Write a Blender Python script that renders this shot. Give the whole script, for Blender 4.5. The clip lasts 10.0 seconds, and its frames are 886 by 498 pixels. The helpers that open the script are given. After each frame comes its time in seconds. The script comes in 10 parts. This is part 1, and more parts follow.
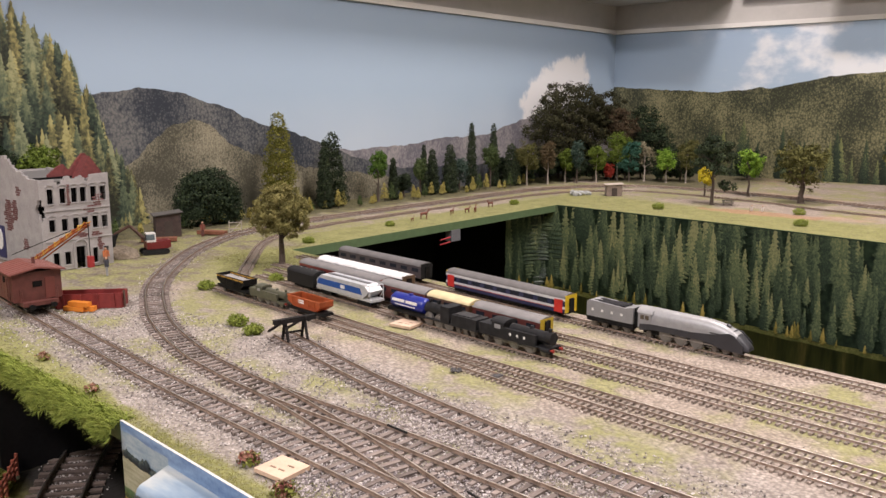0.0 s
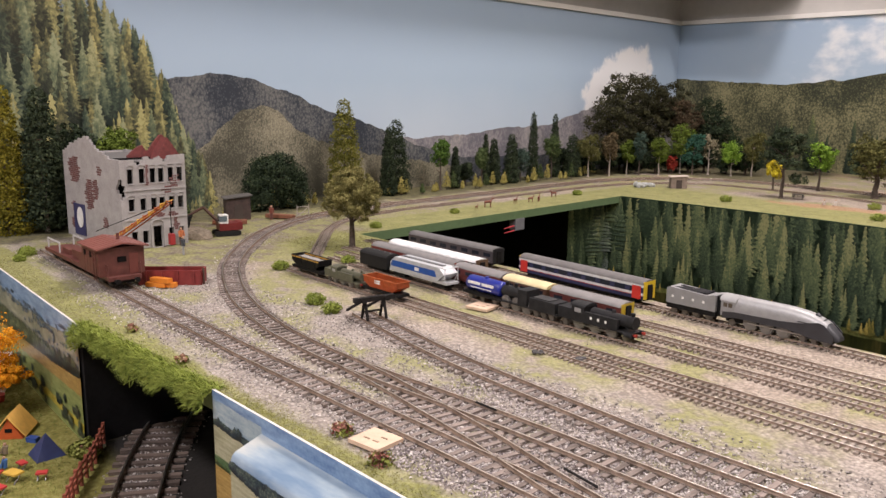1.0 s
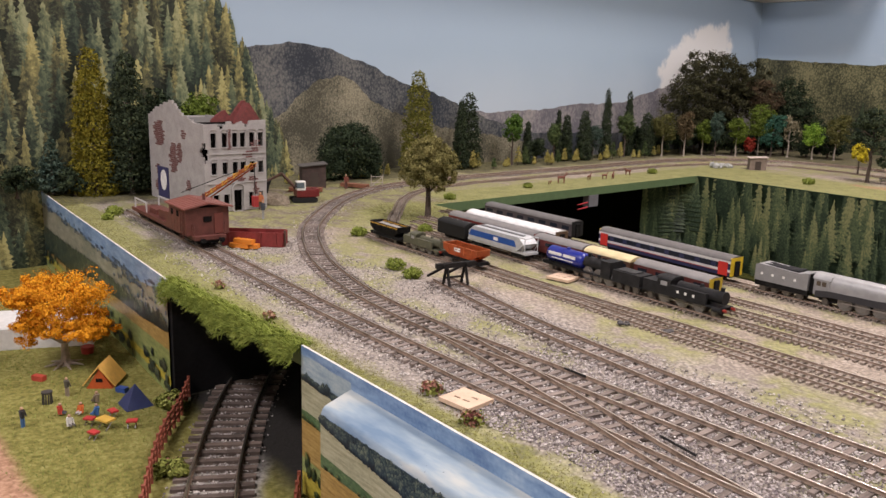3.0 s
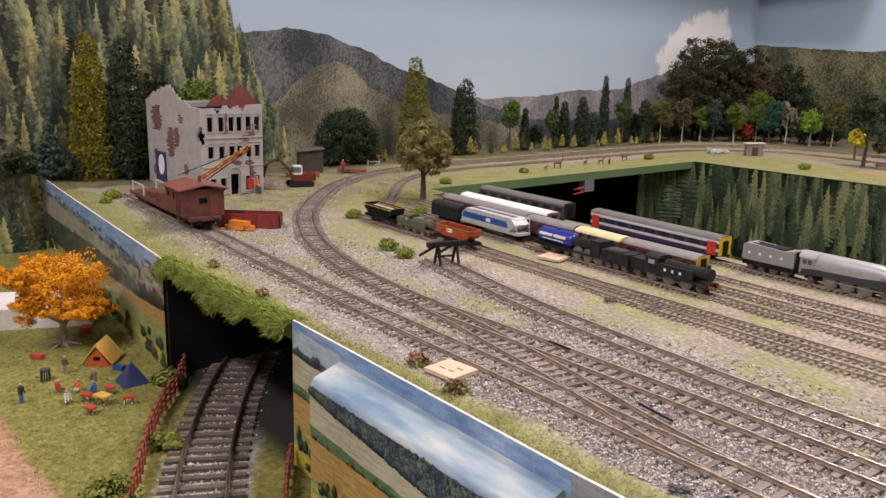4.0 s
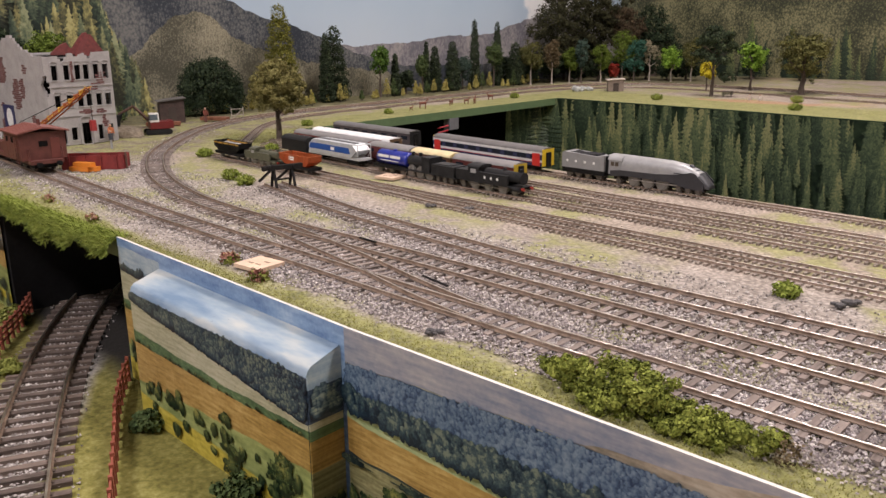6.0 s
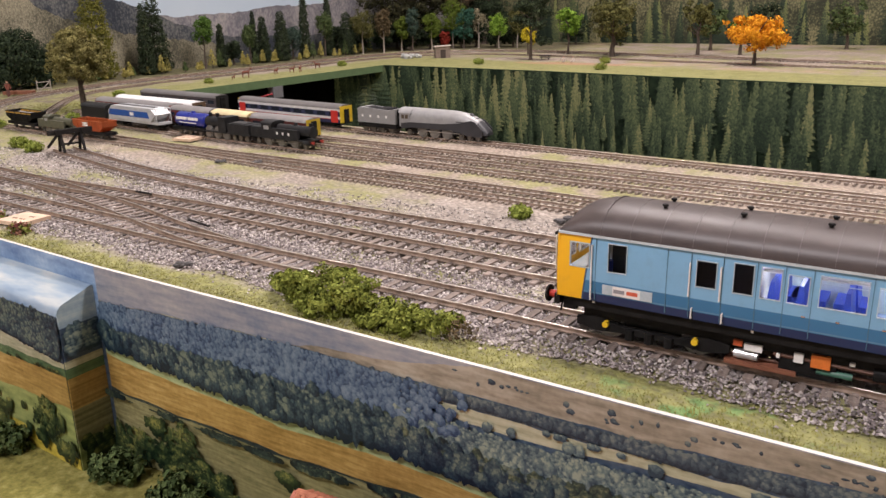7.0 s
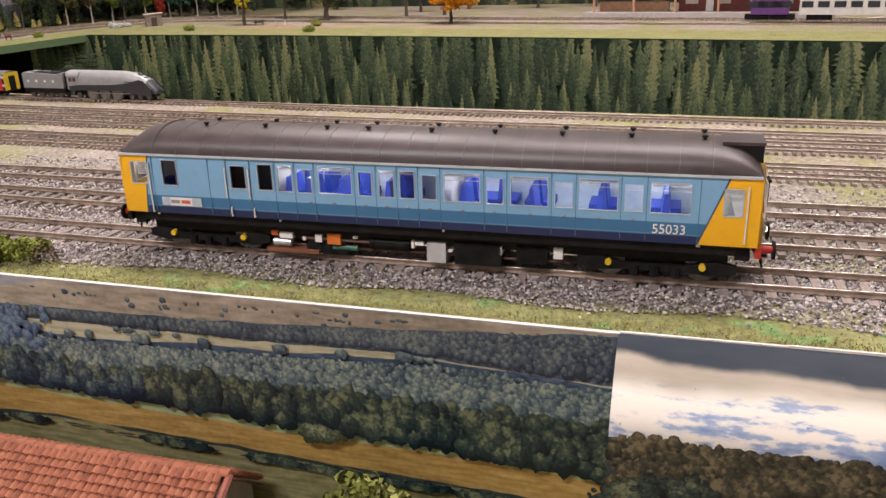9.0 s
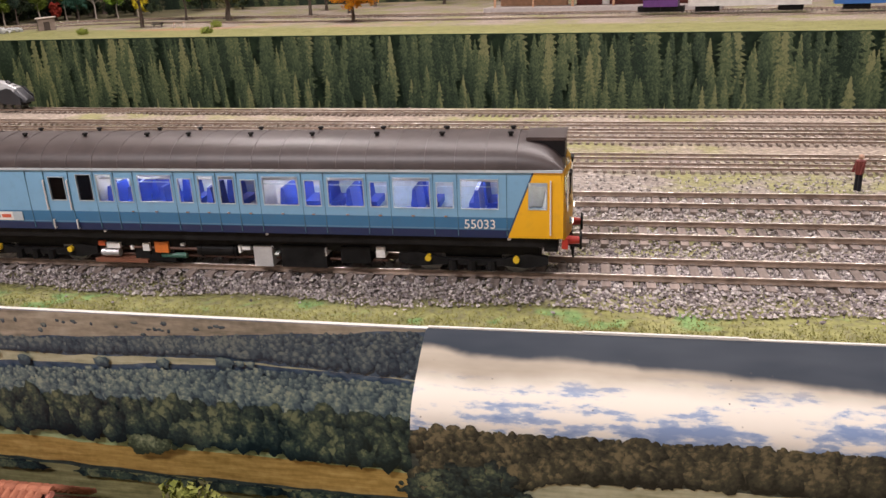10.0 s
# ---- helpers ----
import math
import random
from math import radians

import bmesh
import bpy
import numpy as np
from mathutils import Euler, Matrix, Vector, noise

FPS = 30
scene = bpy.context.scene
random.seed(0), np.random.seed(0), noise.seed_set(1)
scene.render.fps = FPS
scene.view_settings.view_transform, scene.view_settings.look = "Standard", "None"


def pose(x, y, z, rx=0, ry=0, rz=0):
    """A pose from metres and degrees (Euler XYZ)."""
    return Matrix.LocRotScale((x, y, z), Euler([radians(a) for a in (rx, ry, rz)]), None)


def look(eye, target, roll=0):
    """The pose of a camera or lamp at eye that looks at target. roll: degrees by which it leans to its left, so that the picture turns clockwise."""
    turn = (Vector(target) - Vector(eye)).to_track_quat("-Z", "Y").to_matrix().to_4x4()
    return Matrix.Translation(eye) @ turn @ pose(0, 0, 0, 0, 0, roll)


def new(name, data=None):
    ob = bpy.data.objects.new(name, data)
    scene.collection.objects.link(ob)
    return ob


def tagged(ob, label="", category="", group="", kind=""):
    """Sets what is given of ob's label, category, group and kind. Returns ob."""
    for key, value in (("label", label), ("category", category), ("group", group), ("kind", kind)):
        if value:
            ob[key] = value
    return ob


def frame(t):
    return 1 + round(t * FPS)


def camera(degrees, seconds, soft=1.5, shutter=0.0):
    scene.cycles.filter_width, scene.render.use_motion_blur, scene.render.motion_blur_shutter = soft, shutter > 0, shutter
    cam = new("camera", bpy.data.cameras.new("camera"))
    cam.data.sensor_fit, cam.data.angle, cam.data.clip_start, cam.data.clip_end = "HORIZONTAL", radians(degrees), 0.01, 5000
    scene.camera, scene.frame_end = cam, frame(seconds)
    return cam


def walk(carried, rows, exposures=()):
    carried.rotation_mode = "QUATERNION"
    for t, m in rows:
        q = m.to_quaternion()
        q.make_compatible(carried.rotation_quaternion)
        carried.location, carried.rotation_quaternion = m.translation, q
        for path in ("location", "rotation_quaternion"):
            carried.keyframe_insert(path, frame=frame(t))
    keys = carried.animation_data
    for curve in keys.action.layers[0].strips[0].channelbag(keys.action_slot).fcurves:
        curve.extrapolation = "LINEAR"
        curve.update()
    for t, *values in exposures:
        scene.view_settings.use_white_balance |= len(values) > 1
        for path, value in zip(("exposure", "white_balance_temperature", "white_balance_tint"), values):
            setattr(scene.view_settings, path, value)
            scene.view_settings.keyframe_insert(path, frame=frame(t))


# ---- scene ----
cam = camera(57.7, 10.0)
PATH = [
    (0, (0.08, 0.216, 0.203), (-1.211, 1.701, -0.155), 0.1),
    (0.5, (0.068, 0.207, 0.197), (-1.269, 1.648, -0.171), 0.4),
    (1, (0.06, 0.197, 0.192), (-1.316, 1.6, -0.181), 0.6),
    (1.5, (0.053, 0.189, 0.187), (-1.358, 1.553, -0.196), 0.9),
    (2, (0.048, 0.184, 0.183), (-1.392, 1.515, -0.21), 1.1),
    (2.5, (0.044, 0.183, 0.181), (-1.416, 1.487, -0.228), 1.4),
    (4, (0.06, 0.183, 0.173), (-1.408, 1.466, -0.275), 1.5),
    (4.5, (0.078, 0.186, 0.165), (-1.376, 1.48, -0.297), 1.1),
    (5, (0.098, 0.191, 0.158), (-1.324, 1.513, -0.323), 0.4),
    (5.2, (0.107, 0.192, 0.155), (-1.289, 1.538, -0.335), 0.2),
    (6.3, (0.161, 0.202, 0.136), (-1.08, 1.67, -0.416), -0.9),
    (6.5, (0.177, 0.204, 0.132), (-1.009, 1.712, -0.433), -1.1),
    (7, (0.215, 0.208, 0.126), (-0.817, 1.816, -0.465), -1.2),
    (7.5, (0.244, 0.203, 0.119), (-0.646, 1.886, -0.495), -0.9),
    (8, (0.274, 0.198, 0.118), (-0.459, 1.947, -0.518), -0.8),
    (8.5, (0.296, 0.192, 0.118), (-0.3, 1.984, -0.538), -1.1),
    (9, (0.315, 0.191, 0.115), (-0.204, 2.002, -0.556), -1.7),
    (9.5, (0.334, 0.194, 0.114), (-0.108, 2.021, -0.568), -2.7),
    (10, (0.356, 0.197, 0.116), (-0.001, 2.042, -0.569), -2.5),
]
walk(cam, [(t, look(eye, target, roll)) for t, eye, target, roll in PATH], [(0, 0.08), (1, 0.07), (1.6, 0.02), (2.5, -0.09), (4.5, -0.09), (6.4, -0.09), (7.6, 0.17), (9, 0.0), (10, -0.06)])


# ---------- world and lights ----------
def lamp(name, x, y, z, sx, sy, watts, colour, aim):
    data = bpy.data.lights.new(name, "AREA")
    data.shape, data.size, data.size_y, data.energy, data.color = "RECTANGLE", sx, sy, watts, colour
    ob = new(name, data)
    ob.matrix_world = look((x, y, z), aim)
    return tagged(ob, "", "lamp", "", "structure")


world = bpy.data.worlds.new("room_air")
scene.world = world
world.use_nodes = True
world.node_tree.nodes["Background"].inputs[0].default_value = (0.9, 0.95, 1.0, 1)
world.node_tree.nodes["Background"].inputs[1].default_value = 0.06
WARM = (1.0, 0.89, 0.88)
lamp("ceiling_lamp", 0.65, 1.0, 1.62, 1.2, 0.25, 38.0, WARM, (0.65, 1.0, 0))
lamp("ceiling_lamp", -0.45, 1.60, 1.62, 0.30, 0.14, 22.0, WARM, (-0.45, 1.60, 0))
# lamp added behind the camera to brighten the faces turned towards it
lamp("ceiling_lamp", -0.35, -0.75, 1.62, 1.2, 0.25, 48.0, (1.0, 0.92, 0.95), (-0.35, -0.75, 0))


# ---------- mesh helpers ----------
def put_mesh(name, bm, material, smooth=False):
    bmesh.ops.recalc_face_normals(bm, faces=bm.faces)
    me = bpy.data.meshes.new(name)
    bm.to_mesh(me)
    bm.free()
    mats = material if isinstance(material, (list, tuple)) else [material]
    for m in mats:
        me.materials.append(m)
    if smooth:
        me.shade_smooth()
        me.set_sharp_from_angle(angle=radians(40))
    return me


def part(name, bm, material, parent, label="", smooth=False):
    me = put_mesh(name, bm, material, smooth)
    ob = new(name, me)
    ob.parent = parent
    if label:
        ob["label"] = label
    return ob


def solo(name, bm, material, label, category, group="", kind="", smooth=False, at=None):
    ob = new(name, put_mesh(name, bm, material, smooth))
    if at is not None:
        ob.matrix_world = at
    return tagged(ob, label, category, group, kind)


def thing(name, label, category, group="", kind="", at=None):
    ob = new(name)
    ob.empty_display_size = 0.01
    if at is not None:
        ob.matrix_basis = at
    return tagged(ob, label, category, group, kind)


def share(name, me, parent, m):
    ob = new(name, me)
    ob.parent = parent
    ob.matrix_basis = m
    return ob


def box(bm, x0, x1, y0, y1, z0, z1, m=None, mi=0):
    vs = [bm.verts.new((x, y, z)) for x in (x0, x1) for y in (y0, y1) for z in (z0, z1)]
    fs = []
    for q in ((0, 1, 3, 2), (4, 6, 7, 5), (0, 4, 5, 1), (2, 3, 7, 6), (0, 2, 6, 4), (1, 5, 7, 3)):
        f = bm.faces.new([vs[i] for i in q])
        f.material_index = mi
        fs.append(f)
    if m is not None:
        bmesh.ops.transform(bm, matrix=m, verts=vs)
    return vs


def bevel(bm, w, seg=2, sharp=30):
    es = [e for e in bm.edges if len(e.link_faces) == 2 and e.calc_face_angle(0) > radians(sharp)]
    bmesh.ops.bevel(bm, geom=es, offset=w, segments=seg, profile=0.6, affect="EDGES", clamp_overlap=True)
    return bm


def rbox(x0, x1, y0, y1, z0, z1, w=0.0004, seg=2):
    bm = bmesh.new()
    box(bm, x0, x1, y0, y1, z0, z1)
    return bevel(bm, w, seg)


def tube(bm, p, q, r0, r1=None, seg=8, caps=True, mi=0):
    r1 = r0 if r1 is None else r1
    p, q = Vector(p), Vector(q)
    d = (q - p).normalized()
    u = d.cross((0, 0, 1)) if abs(d.z) < 0.95 else d.cross((1, 0, 0))
    u.normalize()
    v = d.cross(u)
    a, b = [], []
    for i in range(seg):
        t = 2 * math.pi * i / seg
        o = u * math.cos(t) + v * math.sin(t)
        a.append(bm.verts.new(p + o * r0))
        b.append(bm.verts.new(q + o * r1))
    for i in range(seg):
        j = (i + 1) % seg
        bm.faces.new((a[i], a[j], b[j], b[i])).material_index = mi
    if caps:
        bm.faces.new(a[::-1]).material_index = mi
        bm.faces.new(b).material_index = mi


def prism(bm, pts, y0, y1, mi=0):
    """A profile in x, z run from y0 to y1."""
    a = [bm.verts.new((x, y0, z)) for x, z in pts]
    b = [bm.verts.new((x, y1, z)) for x, z in pts]
    n = len(pts)
    for i in range(n):
        bm.faces.new((a[i], a[(i + 1) % n], b[(i + 1) % n], b[i])).material_index = mi
    bm.faces.new(a[::-1]).material_index = mi
    bm.faces.new(b).material_index = mi


def loft(bm, rings, closed=True, caps=True, mi=0):
    vs = [[bm.verts.new(p) for p in r] for r in rings]
    n = len(vs[0])
    for a, b in zip(vs, vs[1:]):
        for i in range(n if closed else n - 1):
            j = (i + 1) % n
            bm.faces.new((a[i], a[j], b[j], b[i])).material_index = mi
    if caps and closed:
        bm.faces.new(vs[0][::-1]).material_index = mi
        bm.faces.new(vs[-1]).material_index = mi
    return vs


def quick(name, verts, faces, material):
    """A mesh from arrays, for many small pieces in one object."""
    me = bpy.data.meshes.new(name)
    me.from_pydata(verts.tolist() if hasattr(verts, "tolist") else verts, [], faces.tolist() if hasattr(faces, "tolist") else faces)
    me.materials.append(material)
    me.update()
    return me


def smooth_line(pts, step):
    """Points every step metres along a Catmull-Rom curve through pts."""
    p = [np.array(q, float) for q in pts]
    p = [2 * p[0] - p[1]] + p + [2 * p[-1] - p[-2]]
    out = []
    for a, b, c, d in zip(p, p[1:], p[2:], p[3:]):
        for t in np.linspace(0, 1, 24, endpoint=False):
            out.append(0.5 * (2 * b + (c - a) * t + (2 * a - 5 * b + 4 * c - d) * t * t + (3 * b - a - 3 * c + d) * t ** 3))
    out.append(p[-2])
    out = np.array(out)
    s = np.concatenate([[0], np.cumsum(np.linalg.norm(np.diff(out, axis=0), axis=1))])
    n = max(2, int(s[-1] / step))
    u = np.linspace(0, s[-1], n + 1)
    return np.stack([np.interp(u, s, out[:, k]) for k in range(out.shape[1])], 1)


# ---------- materials ----------
class Graph:
    def __init__(self, name):
        self.mat = bpy.data.materials.new(name)
        self.mat.use_nodes = True
        self.t = self.mat.node_tree
        self.bsdf = self.t.nodes["Principled BSDF"]

    def node(self, kind, ins=(), **props):
        n = self.t.nodes.new(kind)
        for k, v in props.items():
            setattr(n, k, v)
        for k, v in (ins.items() if isinstance(ins, dict) else enumerate(ins)):
            self.set(n.inputs[k], v)
        return n

    def set(self, sock, v):
        if v is None:
            return
        if isinstance(v, bpy.types.NodeSocket):
            self.t.links.new(v, sock)
        elif isinstance(v, (tuple, list)) and sock.type == "RGBA" and len(v) == 3:
            sock.default_value = (*v, 1)
        else:
            sock.default_value = v

    def m(self, op, a, b=None, c=None, clamp=False):
        return self.node("ShaderNodeMath", [a, b, c], operation=op, use_clamp=clamp).outputs[0]

    def mix(self, f, a, b, mode="MIX"):
        n = self.node("ShaderNodeMix", {0: f, 6: a, 7: b}, data_type="RGBA", blend_type=mode)
        return n.outputs[2]

    def step(self, v, lo, hi):
        n = self.node("ShaderNodeMapRange", {0: v, 1: lo, 2: hi, 3: 0.0, 4: 1.0}, interpolation_type="SMOOTHSTEP")
        return n.outputs[0]

    def pos(self):
        return self.node("ShaderNodeNewGeometry").outputs["Position"]

    def local(self):
        return self.node("ShaderNodeTexCoord").outputs["Object"]

    def xyz(self, v=None):
        o = self.node("ShaderNodeSeparateXYZ", [self.pos() if v is None else v]).outputs
        return o[0], o[1], o[2]

    def vec(self, x, y, z):
        return self.node("ShaderNodeCombineXYZ", [x, y, z]).outputs[0]

    def noise(self, scale, detail=3.0, v=None, rough=0.55):
        n = self.node("ShaderNodeTexNoise", {"Vector": self.pos() if v is None else v, "Scale": scale, "Detail": detail, "Roughness": rough})
        return n.outputs[0]

    def cells(self, scale, v=None, feature="F1", out="Distance", rand=1.0):
        n = self.node("ShaderNodeTexVoronoi", {"Vector": self.pos() if v is None else v, "Scale": scale, "Randomness": rand}, feature=feature)
        return n.outputs[out]

    def ramp(self, f, *stops):
        n = self.node("ShaderNodeValToRGB", [f])
        e = n.color_ramp.elements
        while len(e) < len(stops):
            e.new(0.5)
        for el, (p, c) in zip(e, stops):
            el.position, el.color = p, (*c, 1)
        return n.outputs[0]

    def bump(self, h, strength=0.3, dist=0.001):
        self.set(self.bsdf.inputs["Normal"], self.node("ShaderNodeBump", {"Strength": strength, "Distance": dist, "Height": h}).outputs[0])

    def done(self, colour=None, rough=None, metal=None, spec=None):
        self.set(self.bsdf.inputs["Base Color"], colour)
        self.set(self.bsdf.inputs["Roughness"], rough)
        self.set(self.bsdf.inputs["Metallic"], metal)
        self.set(self.bsdf.inputs["Specular IOR Level"], spec)
        return self.mat


PAINTS = {}


def paint(colour, rough=0.45, metal=0.0, wear=0.12, scale=140.0, bump=0.05):
    """A painted or moulded surface with slight unevenness at two scales."""
    key = (colour, rough, metal, wear, scale)
    if key in PAINTS:
        return PAINTS[key]
    g = Graph("paint")
    v = g.local()
    a, b = g.noise(scale, 3, v), g.noise(scale * 9, 2, v)
    f = g.m("ADD", g.m("MULTIPLY", a, 0.7), g.m("MULTIPLY", b, 0.3))
    dark = tuple(c * (1 - 1.6 * wear) for c in colour)
    light = tuple(min(1, c * (1 + wear) + 0.02 * wear) for c in colour)
    col = g.ramp(f, (0.3, dark), (0.7, light))
    g.bump(b, bump, 0.0004)
    PAINTS[key] = g.done(col, g.m("ADD", rough - 0.08, g.m("MULTIPLY", a, 0.16)), metal, 0.12 if max(colour) < 0.03 else 0.5)
    return PAINTS[key]


def island_mat(name, stops, rough=0.9, fine=900.0, spread=0.25):
    """Colour by island, for leaves, stones and the like."""
    g = Graph(name)
    r = g.node("ShaderNodeNewGeometry").outputs["Random Per Island"]
    n = g.noise(fine, 2)
    f = g.m("ADD", r, g.m("MULTIPLY", g.m("SUBTRACT", n, 0.5), spread), clamp=True)
    return g.done(g.ramp(f, *stops), rough, 0.0, 0.2)


# ---------- plan of the board ----------
ZL = -0.106                      # level of the lower deck
WX, WY, WTOP = -1.19, 2.484, 0.408   # the two scenic walls and their top


def front(x):
    return float(np.interp(x, [-1.25, -1.05, -0.61, -0.40, -0.14, 0.30, 2.0], [0.508, 0.488, 0.447, 0.451, 0.439, 0.432, 0.43]))


def near(x):
    return float(np.interp(x, [-0.81, -0.48, -0.14, 0.15, 0.46, 2.0], [0.915, 0.897, 0.862, 0.845, 0.826, 0.75]))


def far(x):
    return float(np.interp(x, [-0.86, -0.81, -0.44, 0.14, 0.65, 2.0], [1.60, 1.595, 1.57, 1.49, 1.40, 1.22]))


def ground_material():
    g = Graph("scenic_ground")
    x, y, z = g.xyz()
    big, mid, fine = g.noise(9, 4), g.noise(38, 4), g.noise(260, 3)
    stones = g.cells(420)
    tone = g.node("ShaderNodeSeparateColor", [g.cells(420, out="Color")]).outputs[0]
    gravel = g.ramp(g.m("ADD", g.m("MULTIPLY", fine, 0.6), g.m("MULTIPLY", mid, 0.4)), (0.3, (0.25, 0.215, 0.185)), (0.5, (0.39, 0.345, 0.305)), (0.72, (0.54, 0.49, 0.44)))
    gravel = g.mix(g.m("MULTIPLY", tone, 0.5), gravel, g.mix(1.0, gravel, (0.5, 0.48, 0.46), "MULTIPLY"))
    gravel = g.mix(g.m("MULTIPLY", g.step(stones, 0.35, 0.75), 0.6), gravel, (0.15, 0.13, 0.115))
    grass = g.ramp(g.m("ADD", g.m("MULTIPLY", fine, 0.65), g.m("MULTIPLY", mid, 0.35)), (0.28, (0.10, 0.105, 0.036)), (0.5, (0.225, 0.225, 0.082)), (0.75, (0.37, 0.355, 0.165)))
    earth = g.ramp(fine, (0.3, (0.25, 0.17, 0.11)), (0.7, (0.48, 0.36, 0.27)))
    # verge along the front edge, meadow round the oak, the far meadow, patches between the tracks
    verge = g.step(g.m("ADD", y, g.m("MULTIPLY", g.m("SUBTRACT", mid, 0.5), 0.018)), 0.464, 0.455)
    vl = g.step(g.m("ADD", g.m("ADD", y, g.m("MULTIPLY", x, 0.085)), g.m("MULTIPLY", g.m("SUBTRACT", mid, 0.5), 0.02)), 0.435, 0.428)
    verge = g.m("MAXIMUM", verge, g.m("MULTIPLY", vl, g.step(x, -0.30, -0.42)))
    d = g.node("ShaderNodeVectorMath", [g.vec(x, y, 0.0), (-0.745, 0.86, 0)], operation="DISTANCE").outputs["Value"]
    oak = g.step(g.m("ADD", d, g.m("MULTIPLY", g.m("SUBTRACT", mid, 0.5), 0.08)), 0.12, 0.09)
    edge = g.m("MULTIPLY", g.step(x, -0.915, -0.895), g.step(y, 0.93, 0.98))
    edge = g.m("MULTIPLY", edge, g.step(g.m("ADD", y, g.m("MULTIPLY", g.m("SUBTRACT", mid, 0.5), 0.06)), 1.86, 1.79))
    edge = g.m("MULTIPLY", edge, g.step(g.m("ADD", y, g.m("MULTIPLY", x, 0.17)), 1.70, 1.64))
    behind = g.m("MULTIPLY", g.step(x, -1.06, -1.09), g.step(y, 0.82, 0.95))
    patch = g.m("MULTIPLY", g.step(g.m("ADD", big, g.m("MULTIPLY", g.step(x, -0.5, -0.75), 0.07)), 0.43, 0.57), g.step(mid, 0.36, 0.54))
    patch = g.m("MULTIPLY", patch, 0.85)
    m1 = g.m("MAXIMUM", g.m("MAXIMUM", verge, oak), g.m("MAXIMUM", edge, behind))
    m1 = g.m("MAXIMUM", m1, patch)
    m1 = g.m("MULTIPLY", m1, g.m("ADD", 0.72, g.m("MULTIPLY", g.step(fine, 0.3, 0.6), 0.28)))
    earthy = g.m("MULTIPLY", g.step(g.noise(5.5, 3), 0.55, 0.68), g.step(y, 1.3, 1.5))
    col = g.mix(earthy, gravel, earth)
    tan = g.mix(1.0, gravel, (1.06, 1.01, 0.94), "MULTIPLY")
    col = g.mix(g.step(y, 0.62, 0.68), col, g.mix(earthy, tan, earth))
    rubble = g.m("MULTIPLY", g.m("MULTIPLY", g.step(x, -0.70, -0.80), g.step(g.m("ADD", y, g.m("MULTIPLY", mid, 0.06)), 0.60, 0.66)), g.step(y, 1.06, 0.98))
    col = g.mix(g.m("MULTIPLY", rubble, 0.8), col, g.ramp(g.m("ADD", g.m("MULTIPLY", fine, 0.5), g.m("MULTIPLY", mid, 0.5)), (0.35, (0.085, 0.068, 0.048)), (0.65, (0.27, 0.23, 0.18))))
    col = g.mix(m1, col, grass)
    wander = g.m("MULTIPLY", g.m("SUBTRACT", mid, 0.5), 0.09)
    # ground at the trees' foot darkened: shade and undergrowth put into the colour
    tree_shade = g.m("MAXIMUM", g.step(g.m("ADD", x, wander), -1.035, -1.075), g.m("MULTIPLY", g.step(g.m("ADD", y, wander), 2.06, 2.12), g.step(x, -0.62, -0.72)))
    col = g.mix(g.m("MULTIPLY", tree_shade, 0.85), col, g.ramp(g.m("ADD", g.m("MULTIPLY", fine, 0.5), g.m("MULTIPLY", mid, 0.5)), (0.35, (0.050, 0.046, 0.026)), (0.65, (0.15, 0.135, 0.075))))
    dx, dy = g.m("DIVIDE", g.m("SUBTRACT", x, -0.45), 0.13), g.m("DIVIDE", g.m("SUBTRACT", y, 1.735), 0.032)
    bare = g.step(g.m("ADD", g.m("ADD", g.m("MULTIPLY", dx, dx), g.m("MULTIPLY", dy, dy)), g.m("MULTIPLY", g.m("SUBTRACT", mid, 0.5), 2.0)), 1.3, 0.5)
    col = g.mix(g.m("MULTIPLY", bare, 0.75), col, g.ramp(fine, (0.3, (0.26, 0.135, 0.075)), (0.7, (0.46, 0.29, 0.19))))
    moss = g.m("MULTIPLY", g.step(g.noise(48, 3), 0.56, 0.66), g.m("MULTIPLY", g.step(x, 0.08, 0.14), g.step(y, 0.456, 0.450)))
    col = g.mix(g.m("MULTIPLY", moss, 0.75), col, g.ramp(fine, (0.3, (0.09, 0.20, 0.06)), (0.7, (0.24, 0.40, 0.16))))
    g.bump(g.m("SUBTRACT", fine, g.m("MULTIPLY", stones, 1.2)), 0.55, 0.0012)
    return g.done(col, 0.95, 0.0, 0.2)


GROUND = ground_material()


def slab(name, x0, x1, fa, fb, nx, ny, label, drop=0.014):
    """A piece of baseboard, uneven on top, between two lines in y."""
    bm = bmesh.new()
    top = []
    for i in range(nx + 1):
        x = x0 + (x1 - x0) * i / nx
        a, b = fa(x), fb(x)
        row = []
        for j in range(ny + 1):
            y = a + (b - a) * j / ny
            rim = 0 if j in (0, ny) or i in (0, nx) else 1
            z = rim * 0.0014 * noise.noise((x * 26, y * 26, 3)) - 0.0006
            row.append(bm.verts.new((x, y, z)))
        top.append(row)
    for i in range(nx):
        for j in range(ny):
            bm.faces.new((top[i][j], top[i + 1][j], top[i + 1][j + 1], top[i][j + 1]))
    loop = [r[0] for r in top] + top[-1][1:] + [r[-1] for r in top[-2::-1]] + top[0][-2:0:-1]
    low = [bm.verts.new((v.co.x, v.co.y, -drop)) for v in loop]
    n = len(loop)
    for i in range(n):
        bm.faces.new((loop[i], low[i], low[(i + 1) % n], loop[(i + 1) % n])).material_index = 1
    bm.faces.new(low).material_index = 1
    return solo(name, bm, [GROUND, paint((0.10, 0.16, 0.07), 0.7)], label, "baseboard", "", "structure")


